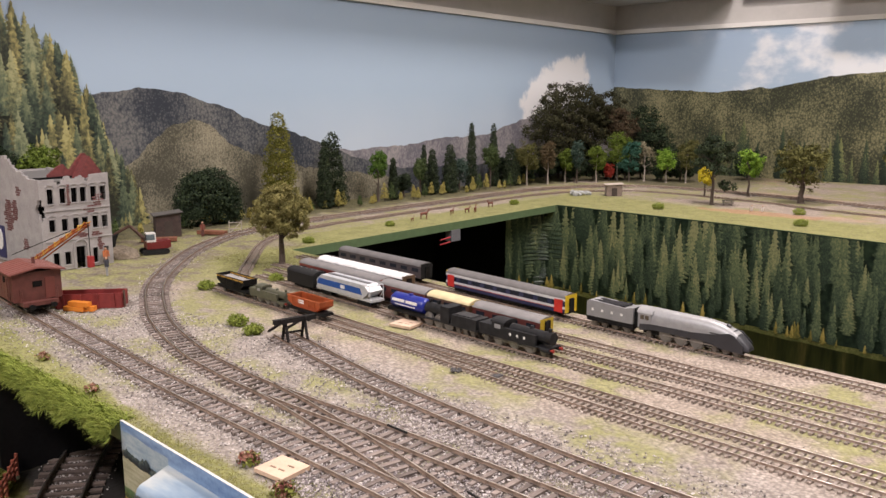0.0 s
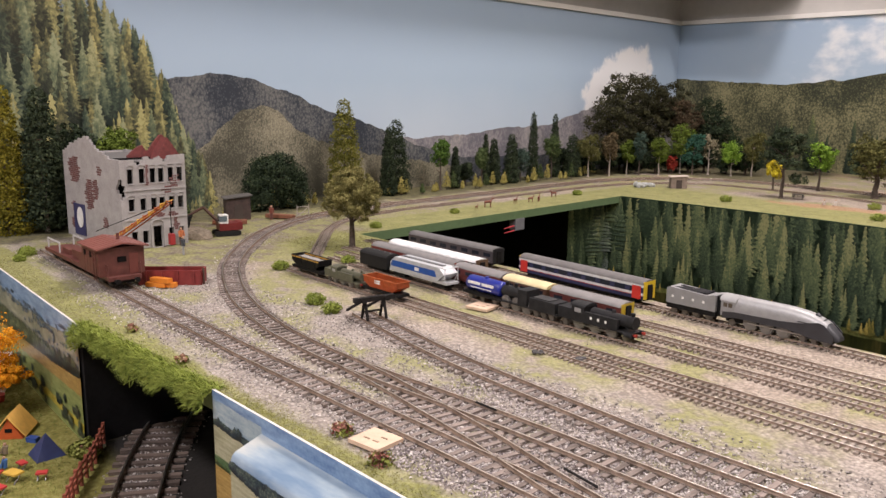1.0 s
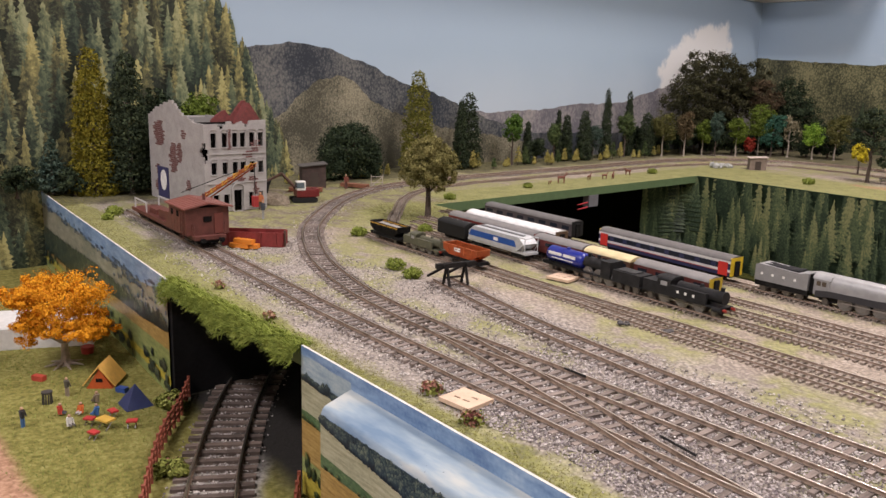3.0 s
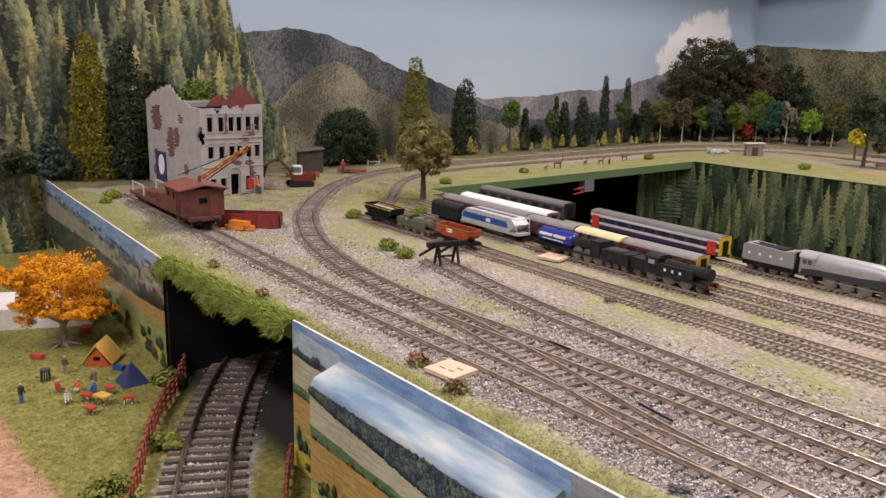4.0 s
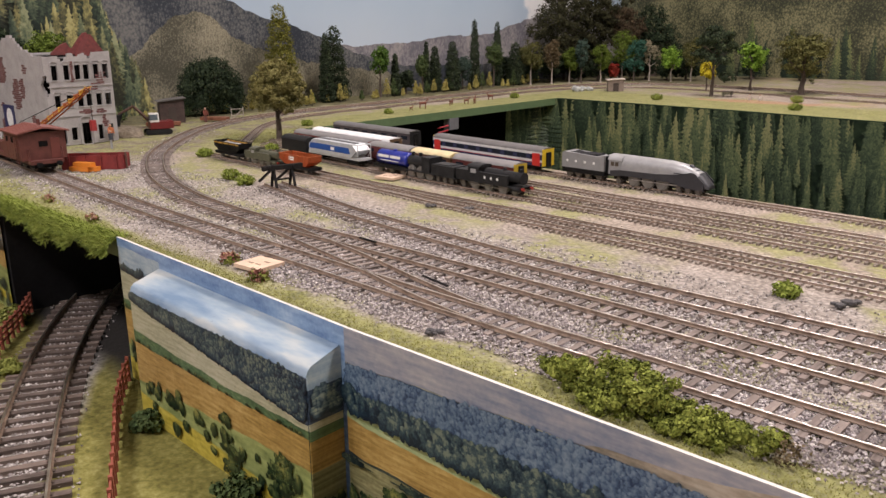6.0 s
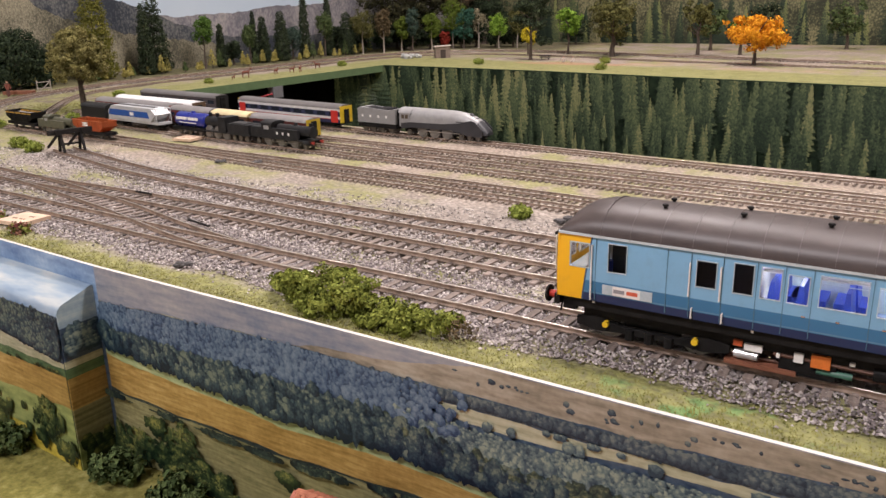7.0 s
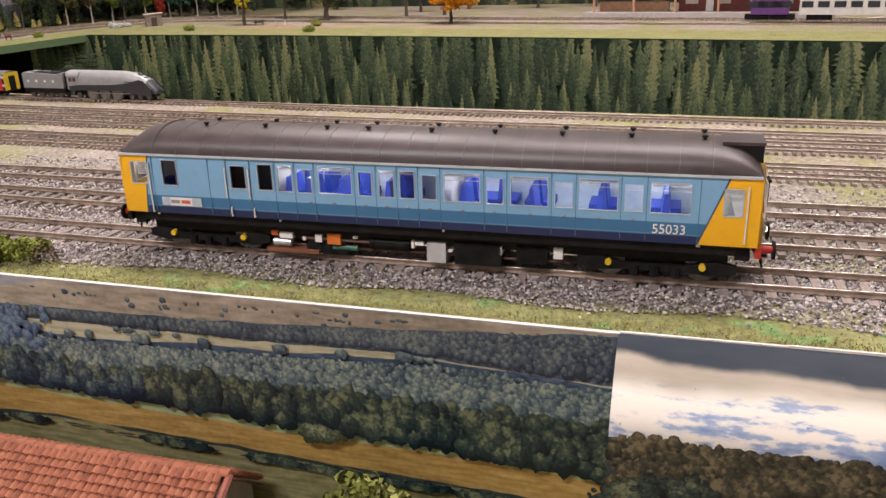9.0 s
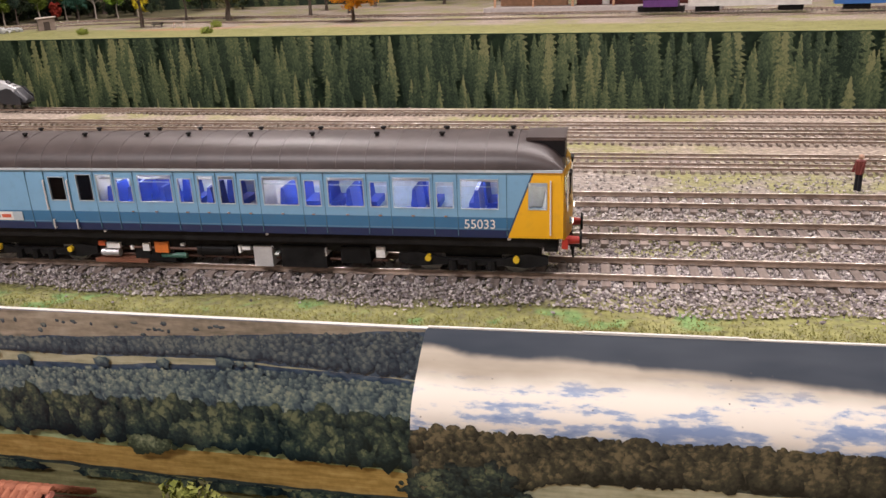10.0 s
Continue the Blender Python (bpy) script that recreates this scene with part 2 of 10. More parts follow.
slab("ground", -0.81, 1.75, front, near, 128, 26, "gravel and grass scenic baseboard of the model railway yard")
slab("ground_left", WX, -0.81, front, lambda x: WY, 20, 100, "grass and gravel scenic baseboard along the sky backdrop")
slab("ground_far", -0.81, 1.75, far, lambda x: WY, 64, 30, "meadow and earth scenic baseboard beyond the sunken opening")

# ---------- room ----------
WALL = paint((0.46, 0.445, 0.42), 0.7, 0.0, 0.06, 8.0)
bm = bmesh.new()
box(bm, WX - 0.05, WX - 0.01, -1.7, WY + 0.05, -0.9, 1.7)
solo("wall_west", bm, WALL, "plain light grey room wall", "wall", "", "structure")
bm = bmesh.new()
box(bm, WX - 0.01, 2.4, WY + 0.01, WY + 0.05, -0.9, 1.7)
solo("wall_north", bm, WALL, "plain light grey room wall", "wall", "", "structure")
bm = bmesh.new()
box(bm, WX - 0.01, 2.4, -1.7, -1.66, -0.9, 1.7)
solo("wall_south", bm, WALL, "plain light grey room wall", "wall", "", "structure")
bm = bmesh.new()
box(bm, 2.36, 2.4, -1.66, WY + 0.01, -0.9, 1.7)
solo("wall_east", bm, WALL, "plain light grey room wall", "wall", "", "structure")
bm = bmesh.new()
box(bm, WX - 0.05, 2.4, -1.7, WY + 0.05, 1.7, 1.74)
solo("ceiling", bm, paint((0.62, 0.61, 0.59), 0.8, 0.0, 0.05, 6.0), "white ceiling", "ceiling", "", "structure")
bm = bmesh.new()
box(bm, WX - 0.05, 2.4, -1.7, WY + 0.05, -0.94, -0.9)
solo("floor", bm, paint((0.16, 0.15, 0.14), 0.7, 0.0, 0.1, 6.0), "dark grey room floor", "floor", "", "structure")


# ---------- printed backdrops ----------
def sky_material():
    g = Graph("sky_print")
    x, y, z = g.xyz()
    v = g.vec(x, y, g.m("MULTIPLY", z, 1.6))
    n, soft = g.noise(7, 5, v), g.noise(3, 3)
    base = g.ramp(g.m("ADD", g.m("MULTIPLY", z, 2.0), g.m("MULTIPLY", soft, 0.2)), (0.2, (0.54, 0.61, 0.68)), (0.55, (0.385, 0.49, 0.60)), (0.95, (0.32, 0.42, 0.545)))
    # the plume beside the big trees
    a = g.m("DIVIDE", g.m("SUBTRACT", y, g.m("ADD", 1.99, g.m("MULTIPLY", z, 0.75))), 0.16)
    b = g.m("DIVIDE", g.m("SUBTRACT", z, 0.225), 0.12)
    d = g.m("ADD", g.m("MULTIPLY", a, a), g.m("MULTIPLY", b, b))
    plume = g.step(g.m("SUBTRACT", g.m("ADD", g.m("MULTIPLY", g.noise(22, 6), 1.5), 0.25), d), 0.0, 0.35)
    plume = g.m("MULTIPLY", plume, g.step(x, -1.17, -1.185))
    # clouds on the north wall
    c = g.m("MULTIPLY", g.step(n, 0.47, 0.66), g.step(x, -1.0, -0.72))
    col = g.mix(g.m("MULTIPLY", c, 0.75), base, (0.80, 0.80, 0.79))
    col = g.mix(g.m("MULTIPLY", plume, 0.9), col, (0.86, 0.85, 0.83))
    return g.done(col, 0.38, 0.0, 0.3)


def hill_material(name, shade, mid, lit, scale, lump=0.5):
    """A wooded hillside as printed: crowns of far trees, broad folds of light."""
    g = Graph(name)
    x, y, z = g.xyz()
    v = g.vec(x, y, g.m("MULTIPLY", z, 0.8))
    fold, crowns, fine = g.noise(11, 3, v), g.cells(scale, v), g.noise(scale * 2.2, 3)
    f = g.m("ADD", g.m("SUBTRACT", g.m("MULTIPLY", fold, 1.5), 0.3), g.m("MULTIPLY", g.m("SUBTRACT", 0.5, crowns), lump))
    f = g.m("ADD", f, g.m("MULTIPLY", g.m("SUBTRACT", fine, 0.5), 0.85))
    return g.done(g.ramp(f, (0.25, shade), (0.5, mid), (0.8, lit)), 0.4, 0.0, 0.3)


def tree_print(name, stops, streak=420.0, other=()):
    """Printed conifers: a tone each, dark branches; light painted on tips and one side."""
    g = Graph(name)
    r = g.node("ShaderNodeNewGeometry").outputs["Random Per Island"]
    x, y, z = g.xyz()
    n = g.noise(streak, 4, g.vec(x, y, g.m("MULTIPLY", z, 0.75)), 0.65)
    big = g.noise(60, 2)
    f = g.m("ADD", g.m("MULTIPLY", g.m("POWER", r, 1.9), 0.72), g.m("MULTIPLY", g.m("SUBTRACT", n, 0.415), 1.6))
    f = g.m("ADD", f, g.m("MULTIPLY", g.m("SUBTRACT", big, 0.5), 0.4))
    u, up, w = g.xyz(g.node("ShaderNodeTexCoord").outputs["UV"])
    f = g.m("ADD", f, g.m("ADD", g.m("MULTIPLY", g.m("SUBTRACT", up, 0.42), 0.55), g.m("MULTIPLY", g.m("SUBTRACT", u, 0.5), 0.22)), clamp=True)
    slope = g.m("ABSOLUTE", g.m("SUBTRACT", u, 0.5))
    wave = g.m("SINE", g.m("ADD", g.m("ADD", g.m("MULTIPLY", up, 62.0), g.m("MULTIPLY", slope, 38.0)), g.m("MULTIPLY", n, 16.0)))
    f = g.m("ADD", f, g.m("MULTIPLY", wave, 0.10), clamp=True)
    col = g.ramp(f, *stops)
    if other:
        col = g.mix(g.step(g.m("FRACT", g.m("MULTIPLY", r, 7.31)), 0.35, 0.75), col, g.ramp(f, *other))
    return g.done(col, 0.4, 0.0, 0.3)


def conifer_sheet(name, spots, place, material, rng):
    """Flat printed conifers: spots are (u, base, height, width, depth); place maps u, v, depth into the world."""
    verts, faces, uvs = [], [], []
    for u, v0, h, w, d in spots:
        d += rng.uniform(0, 0.00017)
        n = 2 * int(rng.integers(11, 17))
        left, right = [], []
        lean, belly = rng.uniform(-0.05, 0.05) * w, rng.uniform(0.65, 1.0)
        for k in range(n):
            f = k / (n - 1)
            half = w * 0.5 * (1 - f) ** belly * (0.45 if k < 2 else 0.8 if k < 4 else 1.0)
            for side, s in ((left, -1), (right, 1)):
                jag = rng.uniform(0.38, 0.68) if k % 2 else rng.uniform(0.75, 1.25)
                droop = 0.0 if k % 2 else -0.022 * h
                side.append((u + lean * f + s * half * jag, v0 + h * f + droop * (1 - f)))
        i0 = len(verts)
        for k, (a, b) in enumerate(zip(left, right)):
            verts.append(place(a[0], a[1], d))
            verts.append(place(b[0], b[1], d))
            uvs += [(0.0, k / (n - 1)), (1.0, k / (n - 1))]
        for k in range(n - 1):
            faces.append((i0 + 2 * k, i0 + 2 * k + 1, i0 + 2 * k + 3, i0 + 2 * k + 2))
    me = quick(name, verts, faces, material)
    layer = me.uv_layers.new(name="print")
    layer.data.foreach_set("uv", [c for f in faces for v in f for c in uvs[v]])
    return me


def ridge_sheet(name, line, low, place, material, depth, rough, freq, seed, parent, label):
    """A flat printed hill under a ridge given by a few heights."""
    bm = bmesh.new()
    us = np.arange(line[0][0], line[-1][0] + 1e-6, 0.004)
    top, bot = [], []
    for u in us:
        h = float(np.interp(u, [p[0] for p in line], [p[1] for p in line]))
        h += rough * noise.fractal((u * freq, seed, 0), 0.7, 2.2, 5)
        top.append(bm.verts.new(place(u, max(h, low + 0.001), depth)))
        bot.append(bm.verts.new(place(u, low, depth)))
    for i in range(len(us) - 1):
        bm.faces.new((bot[i], bot[i + 1], top[i + 1], top[i]))
    return part(name, bm, material, parent, label)


def on_west(u, v, d):
    return (WX + 0.001 + d, u, v)


def on_north(u, v, d):
    return (u, WY - 0.001 - d, v)


rng = np.random.default_rng(5)
SKY = sky_material()
west = thing("backdrop_west", "long sky and mountain photo print on the layout's rear wall", "backdrop", "", "structure")
bm = bmesh.new()
box(bm, WX - 0.008, WX, -0.6, WY, -0.26, WTOP)
part("sky_print", bm, SKY, west)
ridge_sheet("far_hill_print", [(1.15, 0.10), (1.35, 0.105), (1.5, 0.108), (1.68, 0.118), (1.85, 0.125), (2.0, 0.158), (2.15, 0.19), (2.35, 0.20), (2.48, 0.2)], -0.005, on_west,
            hill_material("far_hill", (0.15, 0.145, 0.165), (0.25, 0.235, 0.245), (0.36, 0.335, 0.315), 160), 0.0005, 0.006, 14, 1.3, west, "hazy brown far hills")
ridge_sheet("mountain_print", [(0.70, 0.15), (0.80, 0.212), (0.91, 0.226), (0.98, 0.221), (1.04, 0.205), (1.09, 0.185), (1.15, 0.163), (1.22, 0.147), (1.30, 0.120), (1.36, 0.10), (1.5, 0.06), (1.8, 0.05), (2.48, 0.05)], -0.005, on_west,
            hill_material("mountain", (0.036, 0.042, 0.054), (0.092, 0.098, 0.104), (0.175, 0.172, 0.162), 230, 0.65), 0.001, 0.006, 17, 4.1, west, "dark wooded mountain")
ridge_sheet("slope_print", [(0.78, 0.03), (0.84, 0.075), (0.90, 0.115), (0.96, 0.160), (1.0, 0.172), (1.04, 0.160), (1.10, 0.118), (1.2, 0.09), (1.3, 0.07), (1.5, 0.04)], -0.005, on_west,
            hill_material("slope", (0.075, 0.072, 0.053), (0.19, 0.176, 0.126), (0.34, 0.31, 0.22), 330, 0.5), 0.0015, 0.007, 30, 7.7, west, "scrubby sunlit lower slope")
FOREST = tree_print("forest_print", ((0.0, (0.020, 0.022, 0.016)), (0.30, (0.066, 0.070, 0.041)), (0.56, (0.155, 0.148, 0.068)), (0.80, (0.29, 0.265, 0.105)), (1.0, (0.42, 0.385, 0.17))), 170.0,
                    ((0.0, (0.015, 0.022, 0.018)), (0.30, (0.046, 0.066, 0.047)), (0.56, (0.105, 0.130, 0.078)), (0.80, (0.185, 0.21, 0.115)), (1.0, (0.30, 0.315, 0.18))))
spots = []
for lay in range(17):
    top = 0.44 - lay * 0.034
    for k in range(66):
        u = -0.55 + 1.45 * (k + rng.uniform(-0.6, 0.6)) / 66 + 0.011 * (lay % 2)
        limit = float(np.interp(u, [-0.6, 0.55, 0.72, 0.80, 0.845, 0.88, 0.92], [0.45, 0.42, 0.335, 0.27, 0.165, 0.09, 0.03]))
        tip = min(top + rng.uniform(-0.03, 0.03), limit + rng.uniform(-0.02, 0.012))
        h = rng.uniform(0.065, 0.145) * (0.80 + 0.4 * lay / 17)
        if tip > -0.02 or u < 0.5:
            spots.append((u, tip - h, h, h * rng.uniform(0.34, 0.54), 0.002 + lay * 0.0002))
me = conifer_sheet("forest_print", spots, on_west, FOREST, rng)
ob = new("forest_print", me)
ob.parent = west
ob["label"] = "sunlit conifer forest"
ob["kind"] = "stuff"
bm = bmesh.new()
us = np.arange(-0.6, 0.9, 0.01)
prev = None
for u in us:
    h = float(np.interp(u, [-0.6, 0.55, 0.72, 0.80, 0.845, 0.89], [0.40, 0.37, 0.28, 0.21, 0.11, 0.0])) + 0.01 * noise.noise((u * 40, 0, 0))
    a, b = bm.verts.new(on_west(float(u), -0.25, 0.0018)), bm.verts.new(on_west(float(u), h, 0.0018))
    if prev:
        bm.faces.new((prev[0], a, b, prev[1]))
    prev = (a, b)
part("forest_shade_print", bm, tree_print("forest_shade_print", ((0.0, (0.014, 0.019, 0.014)), (0.6, (0.050, 0.062, 0.038)), (1.0, (0.105, 0.118, 0.064)))), west)

north = thing("backdrop_north", "cloudy sky and wooded hill photo print on the end wall", "backdrop", "", "structure")
bm = bmesh.new()
box(bm, WX, 1.9, WY, WY + 0.008, -0.26, WTOP)
part("sky_print", bm, SKY, north)
ridge_sheet("hill_print", [(-1.19, 0.252), (-1.05, 0.245), (-0.89, 0.234), (-0.78, 0.240), (-0.66, 0.253), (-0.55, 0.272), (-0.43, 0.284), (-0.2, 0.30), (0.3, 0.27), (0.9, 0.29), (1.9, 0.26)], -0.005, on_north,
            hill_material("wooded_hill", (0.030, 0.034, 0.020), (0.090, 0.092, 0.050), (0.22, 0.205, 0.11), 190, 0.6), 0.001, 0.006, 12, 2.2, north, "olive green wooded hill")
DARKWOOD = tree_print("wood_print", ((0.0, (0.008, 0.014, 0.010)), (0.4, (0.026, 0.042, 0.026)), (0.7, (0.075, 0.095, 0.045)), (1.0, (0.20, 0.21, 0.08))))
spots = []
for lay in range(3):
    for k in range(62):
        u = -0.95 + 2.8 * (k + rng.uniform(-0.5, 0.5)) / 62
        h = rng.uniform(0.08, 0.17) * (1 - 0.18 * lay)
        spots.append((u, -0.01, h, h * rng.uniform(0.28, 0.4), 0.0016 + lay * 0.0004))
ob = new("wood_print", conifer_sheet("wood_print", spots, on_north, DARKWOOD, rng))
ob.parent = north
ob["label"] = "dark conifers at the foot of the hill"

# white strip above the prints, and the shelf over them
TRIM = paint((0.72, 0.70, 0.66), 0.5, 0.0, 0.05, 20.0)
bm = bmesh.new()
box(bm, WX - 0.008, WX + 0.006, -0.6, WY, WTOP + 0.001, WTOP + 0.013)
box(bm, WX + 0.006, 1.9, WY - 0.006, WY + 0.008, WTOP + 0.001, WTOP + 0.013)
solo("trim", bm, TRIM, "white strip along the backdrop's top edge", "trim", "", "structure")
bm = bmesh.new()
box(bm, WX - 0.008, WX + 0.10, -0.6, WY - 0.002, WTOP + 0.085, WTOP + 0.16)
box(bm, WX + 0.10, WX + 0.36, WY - 0.16, WY - 0.002, WTOP + 0.085, WTOP + 0.16)
box(bm, -0.554, 0.6, WY - 0.12, WY - 0.002, WTOP + 0.09, WTOP + 0.16)
solo("shelf", bevel(bm, 0.004, 2), paint((0.55, 0.54, 0.52), 0.5, 0.0, 0.06, 20.0), "pale grey shelf box above the backdrop", "shelf", "", "structure")
bm = bmesh.new()
box(bm, -0.80, -0.575, WY - 0.006, WY + 0.008, WTOP + 0.075, WTOP + 0.15)
solo("notice_board", bm, paint((0.02, 0.06, 0.30), 0.5), "dark blue board on the wall above the backdrop", "board", "", "structure")

# ---------- sunken opening ----------
FORESTGREEN = tree_print("lake_forest_print", ((0.0, (0.019, 0.033, 0.021)), (0.30, (0.054, 0.080, 0.045)), (0.60, (0.105, 0.138, 0.068)), (0.85, (0.185, 0.205, 0.092)), (1.0, (0.28, 0.275, 0.13))), 330.0)


def lake_material():
    g = Graph("lake_print")
    x, y, z = g.xyz()
    shore = g.m("ADD", -0.170, g.m("MULTIPLY", g.m("SUBTRACT", g.noise(30, 3), 0.5), 0.006))
    wood = g.ramp(g.noise(90, 4), (0.35, (0.018, 0.034, 0.022)), (0.7, (0.050, 0.082, 0.044)))
    water = g.ramp(g.noise(70, 4, g.vec(x, y, g.m("MULTIPLY", z, 0.12))), (0.3, (0.014, 0.022, 0.006)), (0.55, (0.055, 0.060, 0.015)), (0.8, (0.20, 0.16, 0.05)))
    grass = g.ramp(g.noise(300, 3), (0.3, (0.16, 0.19, 0.05)), (0.7, (0.36, 0.36, 0.12)))
    col = g.mix(g.step(z, shore, g.m("SUBTRACT", shore, 0.001)), wood, grass)
    col = g.mix(g.step(z, g.m("SUBTRACT", shore, 0.009), g.m("SUBTRACT", shore, 0.011)), col, water)
    return g.done(col, 0.4, 0.0, 0.3)


panel = thing("lake_panel", "forest and lake photo print lining the sunken opening", "backdrop", "", "structure")
bm = bmesh.new()
cut = [(-0.868, 1.50), (-0.858, 1.535), (-0.85, 1.565), (-0.835, 1.585)] + [(x, far(x) - 0.003) for x in np.linspace(-0.80, 1.7, 30)]
a = [bm.verts.new((x, y, -0.001)) for x, y in cut]
b = [bm.verts.new((x, y, -0.26)) for x, y in cut]
for i in range(len(cut) - 1):
    bm.faces.new((a[i], a[i + 1], b[i + 1], b[i]))
bmesh.ops.solidify(bm, geom=bm.faces[:], thickness=-0.002)
part("lake_print", bm, lake_material(), panel)
run = np.concatenate([[0], np.cumsum([math.dist(p, q) for p, q in zip(cut, cut[1:])])])


def on_panel(u, v, d):
    x = float(np.interp(u, run, [p[0] for p in cut]))
    y = float(np.interp(u, run, [p[1] for p in cut]))
    return (x, y - 0.002 - d, min(v, -0.002))


spots = []
for lay in range(7):
    for k in range(120):
        u = run[-1] * (k + rng.uniform(-0.7, 0.7)) / 120
        h = rng.uniform(0.055, 0.145) * (1.05 - 0.08 * lay)
        base = -0.170 + 0.019 * (6 - lay) * rng.uniform(0.6, 1.15)
        spots.append((u, base, h, h * rng.uniform(0.22, 0.36) + 0.006, 0.0004 + lay * 0.0003))
ob = new("forest_print", conifer_sheet("forest_print", spots, on_panel, FORESTGREEN, rng))
ob.parent = panel
spots = [(run[-1] * rng.uniform(0, 1), -0.174, h, h * 0.5, 0.0027) for h in rng.uniform(0.012, 0.034, 90)]
YELLOWTREES = tree_print("shore_tree_print", ((0.0, (0.08, 0.08, 0.02)), (0.5, (0.26, 0.21, 0.05)), (1.0, (0.46, 0.36, 0.10))))
ob = new("shore_tree_print", conifer_sheet("shore_tree_print", spots, on_panel, YELLOWTREES, rng))
ob.parent = panel
ob["label"] = "small yellowing larches on the shore"
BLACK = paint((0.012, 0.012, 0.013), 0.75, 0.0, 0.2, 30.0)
# boards added in black to give the dark void under the baseboard
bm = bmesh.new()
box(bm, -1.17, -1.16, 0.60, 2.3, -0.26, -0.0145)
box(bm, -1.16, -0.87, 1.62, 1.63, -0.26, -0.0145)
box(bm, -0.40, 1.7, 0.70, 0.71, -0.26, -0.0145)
solo("underboard", bm, BLACK, "added boards coloured black for the dark space under the baseboard", "board", "", "structure")


def low_material():
    g = Graph("lower_ground")
    x, y, z = g.xyz()
    n, f = g.noise(16, 4), g.noise(240, 3)
    grass = g.ramp(g.m("ADD", g.m("MULTIPLY", f, 0.7), g.m("MULTIPLY", n, 0.3)), (0.3, (0.085, 0.080, 0.020)), (0.5, (0.18, 0.165, 0.045)), (0.75, (0.31, 0.29, 0.11)))
    earth = g.ramp(f, (0.3, (0.22, 0.12, 0.07)), (0.7, (0.44, 0.27, 0.18)))
    grey = g.ramp(f, (0.3, (0.13, 0.12, 0.105)), (0.7, (0.42, 0.39, 0.35)))
    w = g.m("MULTIPLY", g.m("SUBTRACT", n, 0.5), 0.05)
    e = g.step(g.m("ADD", y, g.m("MULTIPLY", w, 0.5)), 0.312, 0.300)
    col = g.mix(e, grass, earth)
    d = g.m("ADD", g.m("ADD", g.m("MULTIPLY", x, 0.59), g.m("MULTIPLY", y, 0.807)), g.m("MULTIPLY", w, 0.3))
    band = g.m("MULTIPLY", g.step(d, 0.034, 0.044), g.step(d, 0.106, 0.094))
    band = g.m("MULTIPLY", band, g.step(x, -0.02, -0.12))
    col = g.mix(band, col, grey)
    # the tunnel's dark put into the colour; the opening's floor blackens too
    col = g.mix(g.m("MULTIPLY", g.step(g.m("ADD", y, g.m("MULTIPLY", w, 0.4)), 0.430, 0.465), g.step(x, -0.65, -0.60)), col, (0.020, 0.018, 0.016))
    g.bump(f, 0.6, 0.0015)
    return g.done(col, 0.95, 0.0, 0.2)


bm = bmesh.new()
nx, ny = 70, 36
grid = [[bm.verts.new((x, y, ZL + 0.0015 * noise.noise((x * 22, y * 22, 9)))) for y in np.linspace(-0.62, 0.69, ny + 1)] for x in np.linspace(WX, 1.7, nx + 1)]
for i in range(nx):
    for j in range(ny):
        bm.faces.new((grid[i][j], grid[i + 1][j], grid[i + 1][j + 1], grid[i][j + 1]))
solo("ground_lower", bm, low_material(), "grass and gravel ground of the lower deck, darkened inside the tunnel", "ground", "", "structure")
bm = bmesh.new()
box(bm, WX, 1.7, 0.70, 1.66, -0.262, -0.256)
solo("ground_opening", bm, low_material(), "dim grassy floor of the sunken opening", "ground", "", "structure")
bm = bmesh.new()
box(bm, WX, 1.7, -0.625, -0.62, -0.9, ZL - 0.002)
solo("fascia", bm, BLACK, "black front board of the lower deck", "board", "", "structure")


# ---------- landscape prints under the front edge ----------
def field_print(name, stops, stretch=9.0, scale=60.0, patch=0.35):
    """A printed field or sky: streaks along it and soft patches."""
    g = Graph(name)
    x, y, z = g.xyz()
    v = g.vec(x, 0.0, g.m("MULTIPLY", z, stretch))
    f = g.m("ADD", g.m("MULTIPLY", g.noise(scale, 4, v), 0.75), g.m("MULTIPLY", g.noise(420, 3), 0.25))
    f = g.m("ADD", f, g.m("MULTIPLY", g.m("SUBTRACT", g.noise(13, 3), 0.5), patch))
    return g.done(g.ramp(f, *[(0.32 + 0.4 * i / (len(stops) - 1), tuple(1.18 * v for v in c)) for i, c in enumerate(stops)]), 0.30, 0.0, 0.28)


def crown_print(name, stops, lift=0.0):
    """Printed tree crowns, a tone each, leafy clumps; lit tops painted into the colour."""
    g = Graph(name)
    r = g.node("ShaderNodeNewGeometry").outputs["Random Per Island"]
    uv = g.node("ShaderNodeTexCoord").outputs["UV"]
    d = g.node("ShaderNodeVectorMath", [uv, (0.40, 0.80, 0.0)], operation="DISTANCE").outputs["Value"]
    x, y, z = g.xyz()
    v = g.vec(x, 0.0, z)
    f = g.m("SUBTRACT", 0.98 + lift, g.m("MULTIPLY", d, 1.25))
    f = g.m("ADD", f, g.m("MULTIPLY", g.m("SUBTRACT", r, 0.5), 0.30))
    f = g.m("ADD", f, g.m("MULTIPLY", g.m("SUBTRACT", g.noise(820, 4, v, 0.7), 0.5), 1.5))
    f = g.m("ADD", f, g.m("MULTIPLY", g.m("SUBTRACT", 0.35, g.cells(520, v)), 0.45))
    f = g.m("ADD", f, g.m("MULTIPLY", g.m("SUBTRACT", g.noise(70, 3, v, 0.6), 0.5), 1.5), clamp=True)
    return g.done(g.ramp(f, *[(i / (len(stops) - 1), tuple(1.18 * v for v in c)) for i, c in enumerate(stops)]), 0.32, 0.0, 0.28)


